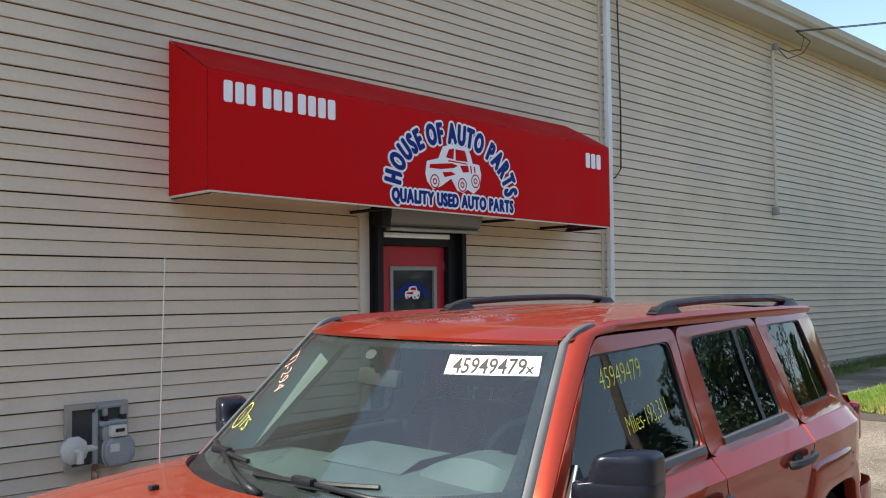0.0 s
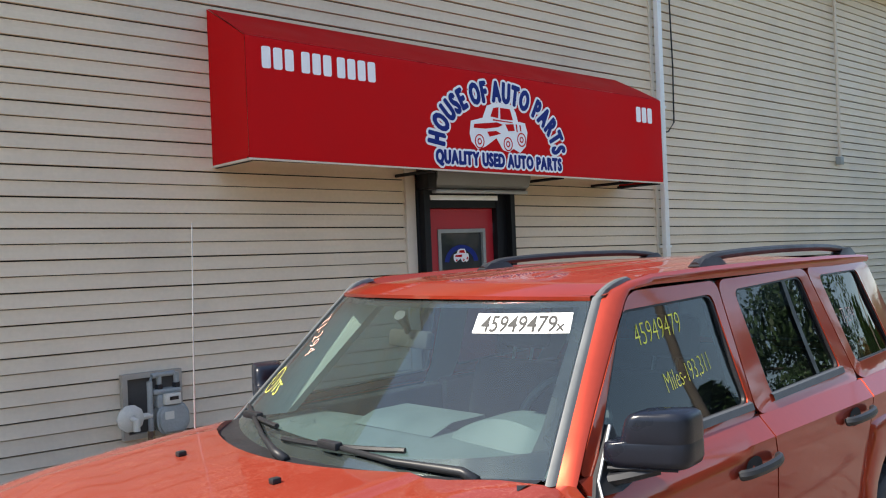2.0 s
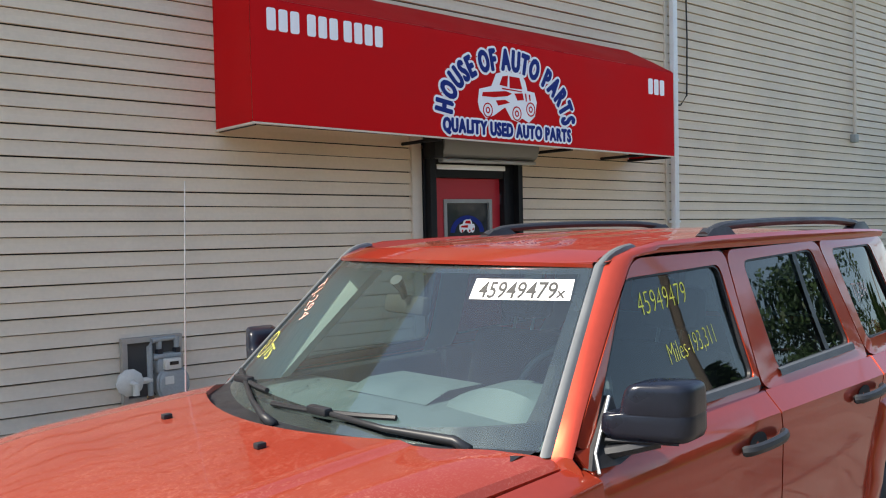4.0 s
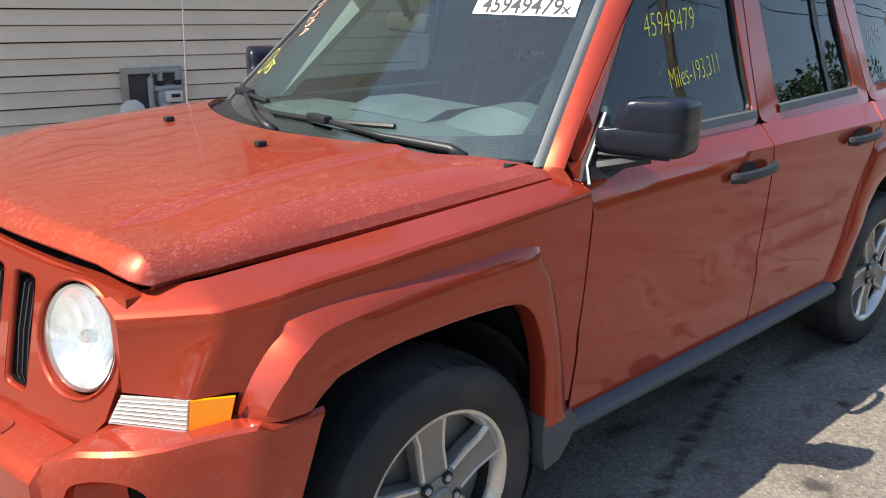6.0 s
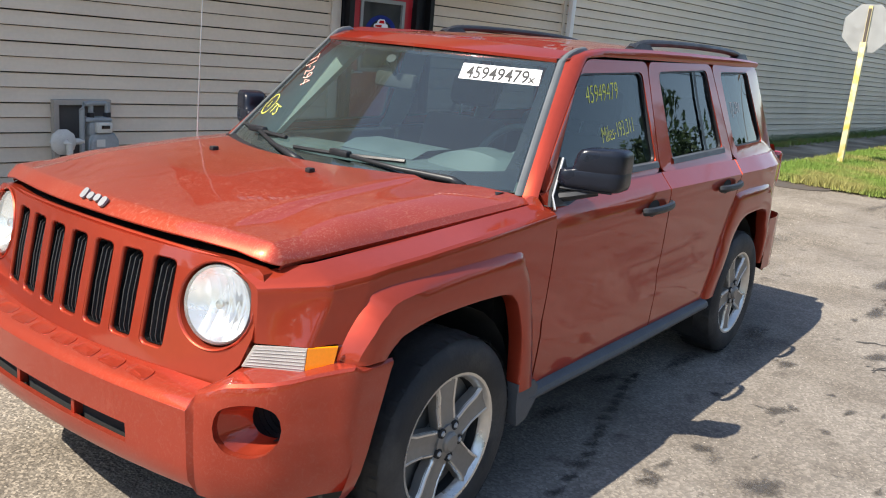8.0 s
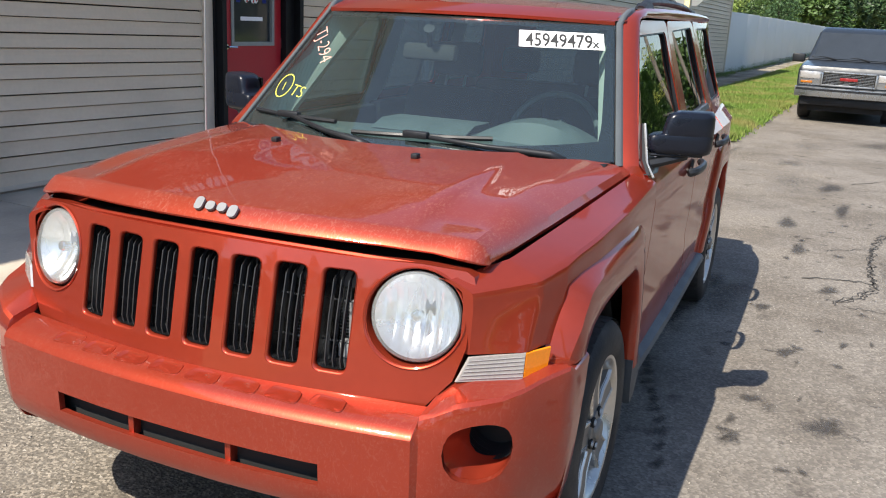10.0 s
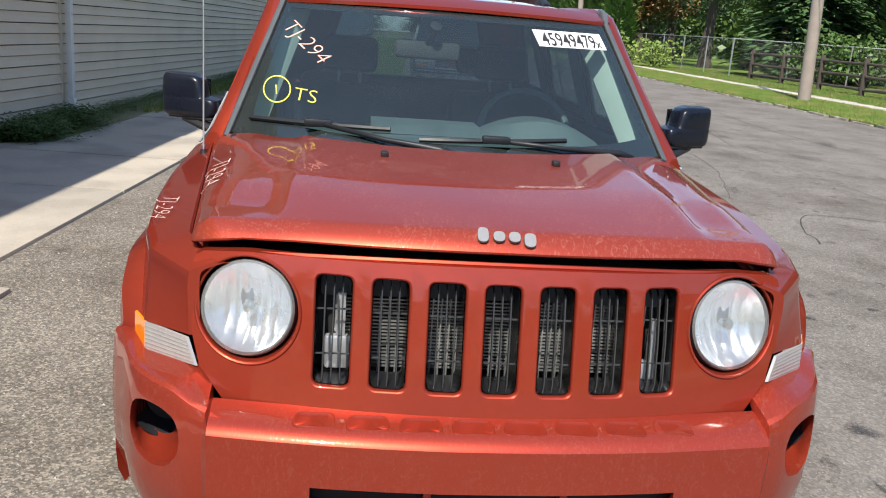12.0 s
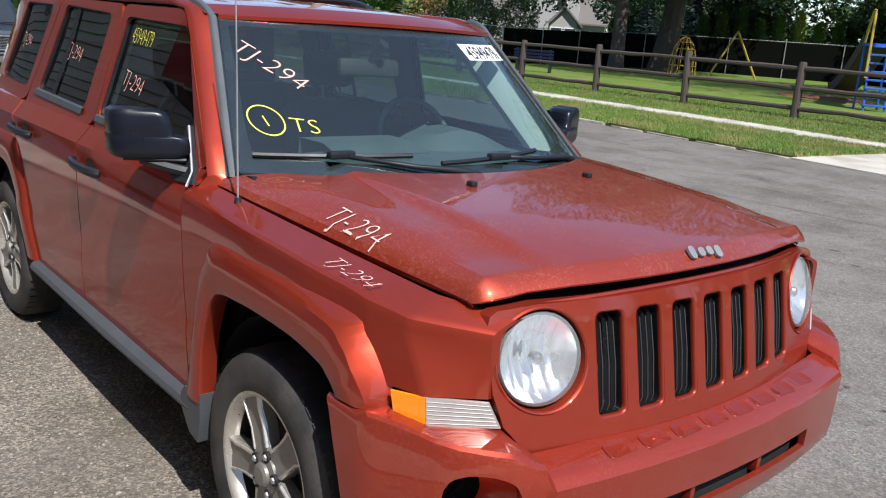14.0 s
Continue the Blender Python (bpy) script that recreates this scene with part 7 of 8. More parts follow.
def shrub(x, y, rx, ry, h, mat, seed, label, size=.22, count=900):
    r = random.Random(seed)
    t = thing("shrub", label, "shrub")
    st = bmesh.new()
    for k in range(5):
        a = k * 1.3
        tube(st, [(x, y, 0), (x + rx * .3 * math.cos(a), y + ry * .3 * math.sin(a), h * .4), (x + rx * .6 * math.cos(a), y + ry * .6 * math.sin(a), h * .75)], [.05, .035, .012], 5)
    part("stem", st, M["bark"], t)
    bm = bmesh.new()
    for k in range(6):
        c = (x + r.uniform(-.5, .5) * rx, y + r.uniform(-.5, .5) * ry, h * r.uniform(.42, .62))
        leaf_cloud(bm, c, (rx * r.uniform(.5, .75), ry * r.uniform(.5, .75), h * r.uniform(.35, .5)), count // 6, size, r)
    tagged(part("crown", bm, M[mat], t), kind="stuff")
    return t


# columnar hedge along the far street, one tree after another
for i in range(14):
    x = 52.5 + i * 2.3
    conifer(x, south(x, -14.3) + rnd.uniform(-.3, .3), 6.6 + rnd.uniform(-.7, .7), 1.55, "hedge", 40 + i, "tall clipped arborvitae in a green hedge", .01, 2600, .34, True)
shrub(50.3, -10.2, 1.9, 1.6, 2.0, "leaf_light", 71, "round light green shrub at the pavement")
shrub(47.6, -12.6, 1.6, 1.3, 1.5, "leaf_light", 72, "low yellow-green shrub beside the fence")
# trees behind the park
conifer(43.5, -19.5, 8.2, 4.3, "needle", 1, "broad dark green pine behind the fence", .04, 12000, .55, taper=.5)
conifer(46.5, -24.5, 7.8, 4.3, "needle", 2, "broad dark green pine behind the fence", .04, 12000, .55, taper=.5)
conifer(41.8, -23.3, 7.2, 1.8, "hedge", 3, "narrow green arborvitae behind the fence", .02, 2600, .4, True)
shrub(39.2, -20.5, 2.6, 3.4, 2.7, "leaf", 73, "leafy vine thicket over the chain-link fence", .25, 2400)
shrub(36.9, -25.2, 1.2, 3.2, 2.0, "leaf_dark", 74, "dark vines grown through the chain-link fence", .22, 1600)
shrub(46.8, -30.3, 2.4, 2.2, 4.2, "leaf_red", 75, "rust-orange smoke bush in a garden", .2, 4500)
shrub(46.0, -28.4, 2.0, 1.6, 3.6, "leaf_light", 76, "yellow-green shrub in a garden", .25, 1200)
shrub(42.6, -31.2, 2.4, 2.2, 4.0, "leaf", 77, "green shrub with a few red blooms", .18, 5000)
shrub(41.0, -33.2, 1.9, 1.9, 4.6, "leaf_light", 78, "light green young tree in a garden", .18, 4500)
conifer(44.4, -30.6, 3.9, .6, "hedge", 4, "small clipped conical evergreen", .02, 700, .3, True)
broad_tree(54, -17.5, 11.5, 4.6, "leaf_dark", 21, "large dark broadleaf tree", .4)
broad_tree(58.5, -24, 7.5, 4.2, "leaf", 22, "large green broadleaf tree", .4)
broad_tree(62, -15, 7.2, 3.8, "leaf_red", 23, "tree with rust-coloured foliage", .35)
broad_tree(68, -19, 8, 4.4, "leaf_dark", 24, "tall dark broadleaf tree", .4)
broad_tree(57, -35.5, 7.5, 3.8, "leaf", 25, "green broadleaf tree behind gardens", .4)
broad_tree(32.9, -37.5, 21, 10.5, "leaf_dark", 26, "huge old park tree with a thick leaning trunk", .66, 4.6, .26, .17, (-1.3, -1.1))
broad_tree(30.9, -31.8, 18.5, 9.5, "leaf_dark", 27, "old park tree shading the lawn", .36, 6.5, .24, .115)
broad_tree(14.0, -31.8, 13, 10.5, "leaf_dark", 39, "spreading park tree shading the lawn", .4, 4.5, .24, .28)
broad_tree(61.5, -41.0, 7.5, 3.0, "leaf", 40, "green tree beside a house", .25, 1.4, .3, .1)
broad_tree(20, -50, 11, 6.0, "leaf_dark", 28, "park tree behind the screened fence", .4, 1.4)
broad_tree(34, -50, 10.5, 5.5, "leaf_dark", 29, "broadleaf tree behind the screened fence", .4, 1.4)
broad_tree(10, -57, 11, 6.0, "leaf_dark", 30, "broadleaf tree behind the screened fence", .4, 1.4)
for i in range(8):
    x, y = 36.5 - i * .95, -45.1 - i * .68
    conifer(x, y, 3.5 + (i % 3) * .35, .75, "leaf_light" if i % 4 == 1 else "hedge", 50 + i, "upright evergreen behind the screened fence", .02, 1100, .3, True)
conifer(40.4, -44.0, 5.2, 1.6, "blue_needle", 58, "blue-grey spruce behind the screened fence", .04, 1800, .4)
conifer(38.2, -46.2, 5.6, 1.5, "blue_needle", 59, "blue-grey spruce behind the screened fence", .04, 1800, .4)
broad_tree(26.4, -53.0, 9, 5, "leaf_dark", 37, "dark tree behind the screened fence", .3, 1.8, .34, .12)
broad_tree(18.0, -58.0, 9, 5, "leaf_dark", 38, "dark tree behind the screened fence", .3, 1.8, .34, .12)
broad_tree(44.5, -49.5, 8, 4.5, "leaf_dark", 41, "dark tree behind the screened fence", .3, 2.5, .28, .1)
broad_tree(39.5, -51.5, 8, 4.5, "leaf_dark", 42, "dark tree behind the screened fence", .3, 2.5, .28, .1)
# trees across the street beyond the park's near end; they show in windows and paint
broad_tree(-2, -27, 8.0, 4.0, "leaf_dark", 31, "broad green street-side tree in the park", .4, 1.3)
conifer(5.0, -24.5, 8.0, 2.9, "needle", 5, "broad dark spruce in the park", .05, 4200, .6)
broad_tree(-14, -29, 8.5, 4.5, "leaf_dark", 32, "broad dark park tree", .4, 1.3)
broad_tree(-27, -27, 8.5, 4.5, "leaf_dark", 33, "broad green park tree", .4)
broad_tree(-40, -20, 14, 6.5, "leaf", 34, "broad green street tree", .4)
broad_tree(-45, -6, 13, 6.0, "leaf_dark", 35, "broad dark tree at the street's end", .4)
broad_tree(-38, 10, 12, 6.0, "leaf", 36, "broad green tree beyond the shop", .4)
# woods that close the view behind the park
def woodland(pts, depth, h, count, size, mat, seed, label):
    r = random.Random(seed)
    verts, faces = [], []
    P = [Vector((*p, 0)) for p in pts]
    seg = [(b - a).length for a, b in zip(P, P[1:])]
    tot = sum(seg)
    for _ in range(count):
        q = r.random() * tot
        for k, ln in enumerate(seg):
            if q <= ln:
                break
            q -= ln
        c = P[k].lerp(P[k + 1], q / seg[k])
        along = sum(seg[:k]) + q
        top = h * (.62 + .2 * math.sin(along * .43 + seed) + .14 * math.sin(along * 1.1 + 2 * seed) + .08 * math.sin(along * 2.7))
        z = top * r.random() ** .7
        nrm = (P[k + 1] - P[k]).normalized().cross(Vector((0, 0, 1)))
        p = c + nrm * r.uniform(-.5, .5) * depth * (1 - .5 * z / h) + Vector((0, 0, z))
        a_ = Vector((r.uniform(-1, 1), r.uniform(-1, 1), r.uniform(-.7, .7))).normalized()
        b_ = a_.cross(Vector((r.uniform(-1, 1), r.uniform(-1, 1), r.uniform(-1, 1)))).normalized()
        s = size * r.uniform(.5, 1.3)
        n = len(verts)
        verts += [p - a_ * s * .5, p + b_ * s * .3, p + a_ * s * .5, p - b_ * s * .3]
        faces.append((n, n + 1, n + 2, n + 3))
    me = bpy.data.meshes.new("woodland")
    me.from_pydata([tuple(v) for v in verts], [], faces)
    me.materials.append(M[mat])
    return tagged(new("woodland", me), label, "trees", kind="stuff")


woodland([(44, -55), (28, -59), (8, -63), (-20, -63), (-60, -52)], 8, 8.5, 60000, .5, "leaf_dark", 1, "dark belt of trees behind the park")
woodland([(100, -20), (92, -45), (80, -65), (55, -80)], 9, 9, 36000, .6, "leaf", 2, "green belt of trees behind the gardens")
woodland([(150, 30), (155, 0), (150, -30), (120, -40), (90, -36)], 12, 9.5, 30000, .8, "leaf", 3, "far green trees closing the street")
woodland([(-60, -52), (-75, -10), (-60, 40)], 10, 12, 18000, .8, "leaf", 4, "green belt of trees past the shop")

# beyond the yard wall and at the street's far end
for i, (x, y, h, m) in enumerate(((37, 9.5, 4.0, "leaf_light"), (44, 9.6, 3.4, "leaf_light"), (55, 10.5, 4.2, "leaf_light"), (67, 11, 4.4, "leaf"), (78, 10, 5.0, "leaf_dark"), (92, 12, 6, "leaf"))):
    broad_tree(x, y, h, 1.9, m, 60 + i, "green tree rising behind the white yard wall", .12, .42, .2, .2)
for i, (x, y, h, m) in enumerate(((118, 2, 8, "needle"), (122, -1.5, 9, "needle"), (124, 9, 7, "needle"))):
    conifer(x, y, h, 2.6, m, 80 + i, "dark spruce at the end of the street", .05, 1400, .7)
for i, (x, y, h) in enumerate(((135, -9, 10), (140, 4, 8.5), (132, -20, 10), (110, -22, 8.5), (96, -20, 8), (84, -21, 8), (150, 14, 7.5), (128, 22, 7.5))):
    broad_tree(x, y, h, 7, ("leaf", "leaf_dark", "leaf_light")[i % 3], 90 + i, "broadleaf tree at the end of the street", .4, .8, .7)


def power_pole(x, y, h, lean, label):
    p = thing("utility_pole", label, "utility pole")
    part("shaft", tubed([(x, y, -.1), (x + lean * .5, y, h * .5), (x + lean, y, h)], [.19, .165, .13], 12), M["pole_wood"], p)
    part("crossarm", boxed((x + lean * .93 - .06, y - 1.1, h * .93 - .06), (x + lean * .93 + .06, y + 1.1, h * .93 + .06)), M["pole_wood"], p)
    for dy in (-1.0, -.4, .4, 1.0):
        part("insulator", spin([(0, 0), (.04, 0), (.05, .06), (.03, .12), (0, .12)], 8, "z", (x + lean * .93, y + dy, h * .93 + .06)), M["house_glass"], p)
    return p


power_pole(23.9, -11.3, 9.6, .75, "weathered timber utility pole on the grass verge")
power_pole(54.5, -9.3, 9.5, 1.3, "leaning weathered utility pole by the hedge")
power_pole(70.5, -6.6, 9.5, .9, "leaning weathered utility pole by the hedge")
power_pole(88, -5.6, 9.5, .3, "weathered utility pole down the street")
power_pole(-8.0, -11.4, 9.6, .5, "weathered timber utility pole on the grass verge")
lines = thing("street_wires", "black overhead wires along the street", "cable")
for (a, b) in (((-8 + .46, -11.4, 8.95), (23.9 + .7, -11.3, 8.95)), ((23.9 + .7, -11.3, 8.95), (54.5 + 1.2, -9.3, 8.9)), ((54.5 + 1.2, -9.3, 8.9), (70.5 + .8, -6.6, 8.9)), ((-60, -11.4, 9.0), (-8 + .46, -11.4, 8.95))):
    for dy in (-1.0, -.4, .4, 1.0):
        A, B = Vector(a) + Vector((0, dy, .1)), Vector(b) + Vector((0, dy, .1))
        part("wire", tubed([A.lerp(B, i / 14) - Vector((0, 0, 2.2 * (i / 14) * (1 - i / 14))) for i in range(15)], .014, 4), M["wire"], lines)

# stop sign seen from behind on a faded yellow post
ss = thing("stop_sign", "bare grey back of an octagonal sign on a faded yellow post", "road sign")
SX2, SY2 = 13.3, 2.23
part("post", joined(boxed((SX2 - .035, SY2 - .045, 0), (SX2 + .035, SY2 + .045, 2.05), bevel=.006), boxed((SX2 + .01, SY2 - .03, 1.95), (SX2 + .03, SY2 + .03, 2.62))), M["yellow_paint"], ss)
o = [(math.cos(radians(22.5 + 45 * k)) * .405, math.sin(radians(22.5 + 45 * k)) * .405) for k in range(8)]
part("plate", moved(plate(o, .004, lambda u, v, w: (w, u, v)), Matrix.Translation((SX2 + .045, SY2, 2.27))), M["sign_back"], ss)
part("bracket", boxed((SX2 - .006, SY2 - .02, 1.98), (SX2 + .044, SY2 + .02, 2.58)), M["iron"], ss)
part("collar", boxed((SX2 - .05, SY2 - .06, 0), (SX2 + .05, SY2 + .06, .09), bevel=.008), M["grey_plastic"], ss)


# ---- sport utility truck parked behind ----
def big_truck():
    t = thing("truck", "dark slate-blue sport utility truck with a chrome bumper", "truck", at=pose(14.7, -.40, 0, 0, 0, 2.0) @ Matrix.Scale(.89, 4))
    W = 0.95

    def sect(x, zb, zt, w, tum=0.0, r=.10):
        o = round_poly([(-w, zb), (w, zb), (w - tum, zt), (-w + tum, zt)], r, 4)
        return [(x, p[0], p[1]) for p in o]

    rows = [sect(.0, .55, 1.02, W - .03), sect(.05, .50, 1.10, W), sect(.5, .45, 1.16, W), sect(1.25, .42, 1.19, W), sect(2.0, .40, 1.2, W + .01), sect(5.3, .42, 1.2, W + .01), sect(5.4, .5, 1.15, W - .03)]
    bm = bmesh.new()
    v = loft(bm, rows, close_v=True)
    bm.faces.new(v[0])
    bm.faces.new(v[-1])
    part("body", bm, M["truck_paint"], t)
    rows = [sect(1.30, 1.16, 1.20, W - .03, .02, .03), sect(1.90, 1.16, 1.80, W - .03, .15, .1), sect(2.2, 1.16, 1.88, W - .03, .17, .1), sect(4.9, 1.16, 1.88, W - .03, .17, .1), sect(5.25, 1.16, 1.25, W - .05, .1, .03)]
    bm = bmesh.new()
    v = loft(bm, rows, close_v=True)
    bm.faces.new(v[-1])
    part("cabin", bm, M["truck_paint"], t)
    wsx = lambda z: 1.275 + (z - 1.18) * (.60 / .62)
    part("windshield", lofted([[(wsx(z) - .012, y * (1 - .16 * (z - 1.2)), z) for y in np.linspace(-.80, .80, 7)] for z in (1.23, 1.5, 1.765)]), M["house_glass"], t, "dark windshield")
    for y in (-.3, .35):
        part("wiper", tubed([(1.29, y, 1.22), (1.335, y + .22, 1.26), (1.36, y + .48, 1.255)], .012, 5), M["black_plastic"], t)
    for s in (-1, 1):
        for x0, x1, x2, x3 in ((1.75, 2.75, 2.75, 2.05), (2.85, 3.85, 3.85, 2.85), (3.95, 4.85, 4.75, 3.95)):
            bm = bmesh.new()
            yy = lambda z: s * (W - .025 - (.17 * (z - 1.16) / .72))
            bm.faces.new([bm.verts.new((x, yy(z) + s * .004, z)) for x, z in ((x0, 1.24), (x1, 1.24), (x2, 1.76), (x3, 1.76))])
            part("side_window", bm, M["house_glass"], t)
        mm = part("mirror", boxed((1.62, min(s * .99, s * 1.25), 1.12), (1.74, max(s * .99, s * 1.25), 1.30), bevel=.03), M["black_plastic"], t, "black mirror")
        part("mirror_bracket", tubed([(1.70, s * .9, 1.17), (1.70, s * 1.02, 1.18)], .025, 6), M["black_plastic"], mm)
        hl = part("headlamp", boxed((-.03, min(s * .53, s * .90), .86), (.06, max(s * .53, s * .90), .99), bevel=.008), M["lens_ribbed"], t, "rectangular headlamp")
        part("headlamp_bezel", boxed((-.015, min(s * .51, s * .92), .735), (.05, max(s * .51, s * .92), 1.0), bevel=.006), M["bluish_chrome"], hl)
        part("turn_lamp", boxed((-.03, min(s * .66, s * .88), .770), (.05, max(s * .66, s * .88), .815), bevel=.008), M["dull_amber"], hl, "amber turn lamp")
    gr = part("grille", boxed((-.02, -.49, .76), (.05, .49, .985)), M["frit"], t, "black grille in a chrome frame")
    for z in np.linspace(.785, .96, 7):
        part("grille_bar", boxed((-.026, -.46, z - .004), (-.014, .46, z + .004)), M["bluish_chrome"], gr)
    for lo, hi in (((-.04, -.51, .985), (.03, .51, 1.015)), ((-.04, -.51, .73), (.03, .51, .762)), ((-.04, -.51, .73), (.03, -.475, 1.015)), ((-.04, .475, .73), (.03, .51, 1.015))):
        part("grille_frame", boxed(lo, hi, bevel=.006), M["bluish_chrome"], gr)
    part("grille_mark", boxed((-.045, -.16, .845), (-.03, .16, .905), bevel=.006), M["red_car"], gr, "red badge shape")
    rows = []
    for y in np.linspace(-.97, .97, 15):
        xb = -.16 + .12 * (abs(y) / .97) ** 4
        rows.append([(xb + .12, y, .70), (xb, y, .685), (xb - .01, y, .60), (xb + .01, y, .52), (xb + .1, y, .50)])
    bp = part("bumper", lofted(rows), M["bluish_chrome"], t, "chrome bumper with a black rub strip")
    part("rub_strip", lofted([[(-.175 + .12 * (abs(y) / .97) ** 4, y, z) for z in (.635, .675)] for y in np.linspace(-.95, .95, 13)]), M["black_plastic"], bp)
    part("valance", boxed((.0, -.85, .34), (.08, .85, .50), bevel=.02), M["black_plastic"], t)
    for x in (.95, 4.35):
        for s in (-1, 1):
            w = part("wheel", spin([(.0, .06), (.10, .06), (.12, .03), (.19, .05), (.20, .10), (.2, -.1)], 24), M["bluish_chrome"], t)
            w.matrix_local = pose(x, s * .80, .37, 0, 0, 0 if s > 0 else 180)
            part("tyre", spin([(.20, .11), (.26, .125), (.33, .12), (.365, .09), (.37, 0), (.365, -.09), (.33, -.12), (.2, -.11)], 28), M["rubber"], w)
    part("chassis", boxed((.15, -.7, .22), (5.1, .7, .5)), M["dark"], t)
    return t


big_truck()


def far_car(x, y, mat, turn, label):
    t = thing("car", label, "car", at=pose(x, y, 0, 0, 0, turn))
    rows = []
    for xx, zb, zt, w in ((0, .45, .85, .80), (.1, .3, .95, .86), (1.1, .25, 1.02, .88), (3.6, .25, 1.05, .88), (4.3, .35, 1.0, .84), (4.4, .5, .9, .78)):
        rows.append([(xx, p[0], p[1]) for p in round_poly([(-w, zb), (w, zb), (w - .04, zt), (-w + .04, zt)], .12, 4)])
    bm = bmesh.new()
    v = loft(bm, rows, close_v=True)
    bm.faces.new(v[0])
    bm.faces.new(v[-1])
    part("body", bm, M[mat], t)
    rows = [[(xx, p[0], p[1]) for p in round_poly([(-w, .98), (w, .98), (w - .14, zt), (-w + .14, zt)], .08, 4)] for xx, zt, w in ((1.0, 1.02, .82), (1.7, 1.5, .80), (3.3, 1.55, .80), (4.1, 1.1, .80))]
    part("cabin", lofted(rows, close_v=True), M["house_glass"], t)
    part("roof", lofted([[(xx, yy, 1.56 - .02 * (yy / .6) ** 2) for yy in (-.62, 0, .62)] for xx in (1.75, 2.5, 3.3)]), M[mat], t)
    for xx in (.8, 3.5):
        for s in (-1, 1):
            w = part("wheel", spin([(.0, .02), (.2, .03), (.22, .08), (.31, .09), (.32, 0), (.31, -.09)], 18, "y", (xx, s * .78, .32)), M["rubber"], t)
    for s in (-1, 1):
        part("tail_lamp", boxed((-.01, min(s * .55, s * .82), .78), (.05, max(s * .55, s * .82), .92)), M["red_lens"], t)
    return t


far_car(118, -4.6, "red_car", 2, "small red car far down the street")
far_car(82, .4, "white_car", 2, "white car parked down the street")


def house(x, y, w, d, h, turn, mat, label, ridge=2.4, tiles="roof_shingle"):
    t = thing("house", label, "house", at=pose(x, y, 0, 0, 0, turn))
    part("wall", boxed((-w / 2, -d / 2, 0), (w / 2, d / 2, h)), M[mat], t)
    e = .4
    rows = [[(xx, -d / 2 - e, h - .15), (xx, 0, h + ridge), (xx, d / 2 + e, h - .15), (xx, d / 2 + e, h - .3), (xx, 0, h + ridge - .2), (xx, -d / 2 - e, h - .3)] for xx in (-w / 2 - e, w / 2 + e)]
    bm = lofted(rows, close_v=True)
    for r_ in rows:
        bm.faces.new([bm.verts.new(p) for p in r_])
    part("roof", bm, M[tiles], t)
    for sx in (-1, 1):
        bm = bmesh.new()
        bm.faces.new([bm.verts.new(p) for p in ((sx * w / 2, -d / 2, h), (sx * w / 2, d / 2, h), (sx * w / 2, 0, h + ridge - .2))])
        part("gable", bm, M[mat], t)
    n = max(2, int(w / 2.6))
    for i in range(n):
        cx = -w / 2 + w * (i + .5) / n
        for zz in ((1.0,) if h < 4 else (1.0, 3.7)):
            for sy in (-1, 1):
                win = part("window", boxed((cx - .5, min(sy * (d / 2 - .05), sy * (d / 2 + .05)), zz), (cx + .5, max(sy * (d / 2 - .05), sy * (d / 2 + .05)), zz + 1.3)), M["white_metal"], t)
                part("pane", boxed((cx - .42, min(sy * (d / 2), sy * (d / 2 + .06)), zz + .08), (cx + .42, max(sy * (d / 2), sy * (d / 2 + .06)), zz + 1.22)), M["house_glass"], win)
    for zz in ((1.0,) if h < 4 else (1.0, 3.7)):
        for cy in (-d / 4, d / 4):
            win = part("window", boxed((-w / 2 - .05, cy - .5, zz), (-w / 2 + .05, cy + .5, zz + 1.3)), M["white_metal"], t)
            part("pane", boxed((-w / 2 - .06, cy - .42, zz + .08), (-w / 2 + .02, cy + .42, zz + 1.22)), M["house_glass"], win)
    return t


house(61.5, -45.6, 4.2, 6, 3.6, 50, "brick_house", "pale house with a brown shingle roof behind gardens", 3.2, "brown_shingle")
house(62.5, -53.5, 8, 6.5, 6.4, -40, "brick_house", "tall pale gabled house behind the park", 3.0, "roof_shingle")
house(53.6, -48.2, 5, 2.2, 2.6, -40, "brick_house", "small white gabled porch wing with a grey roof", 1.4)
house(60.0, -54.5, 7, 5, 3.0, 45, "brick_house", "pale side wing with a brown shingle roof", 2.2, "brown_shingle")
house(50.5, -30.5, 7, 4, 1.8, 62, "fence_wood", "low dark garden shed behind the fence", .9)
house(166, 16.5, 12, 9, 2.9, 0, "brick_house", "pale bungalow at the end of the street")
house(150, -4.5, 9, 9, 2.5, 0, "concrete", "beige bungalow at the end of the street", 1.9, "brown_shingle")
house(83, -8.6, 2.6, 3.2, 2.5, 2, "concrete_wall", "white flat-sided garage beside the hedge", .3)
house(-40, 24, 12, 9, 5.5, 10, "brick_house", "pale house beyond the shop")
house(-20, -48, 12, 9, 5.5, 10, "brick_house", "pale house behind the park")

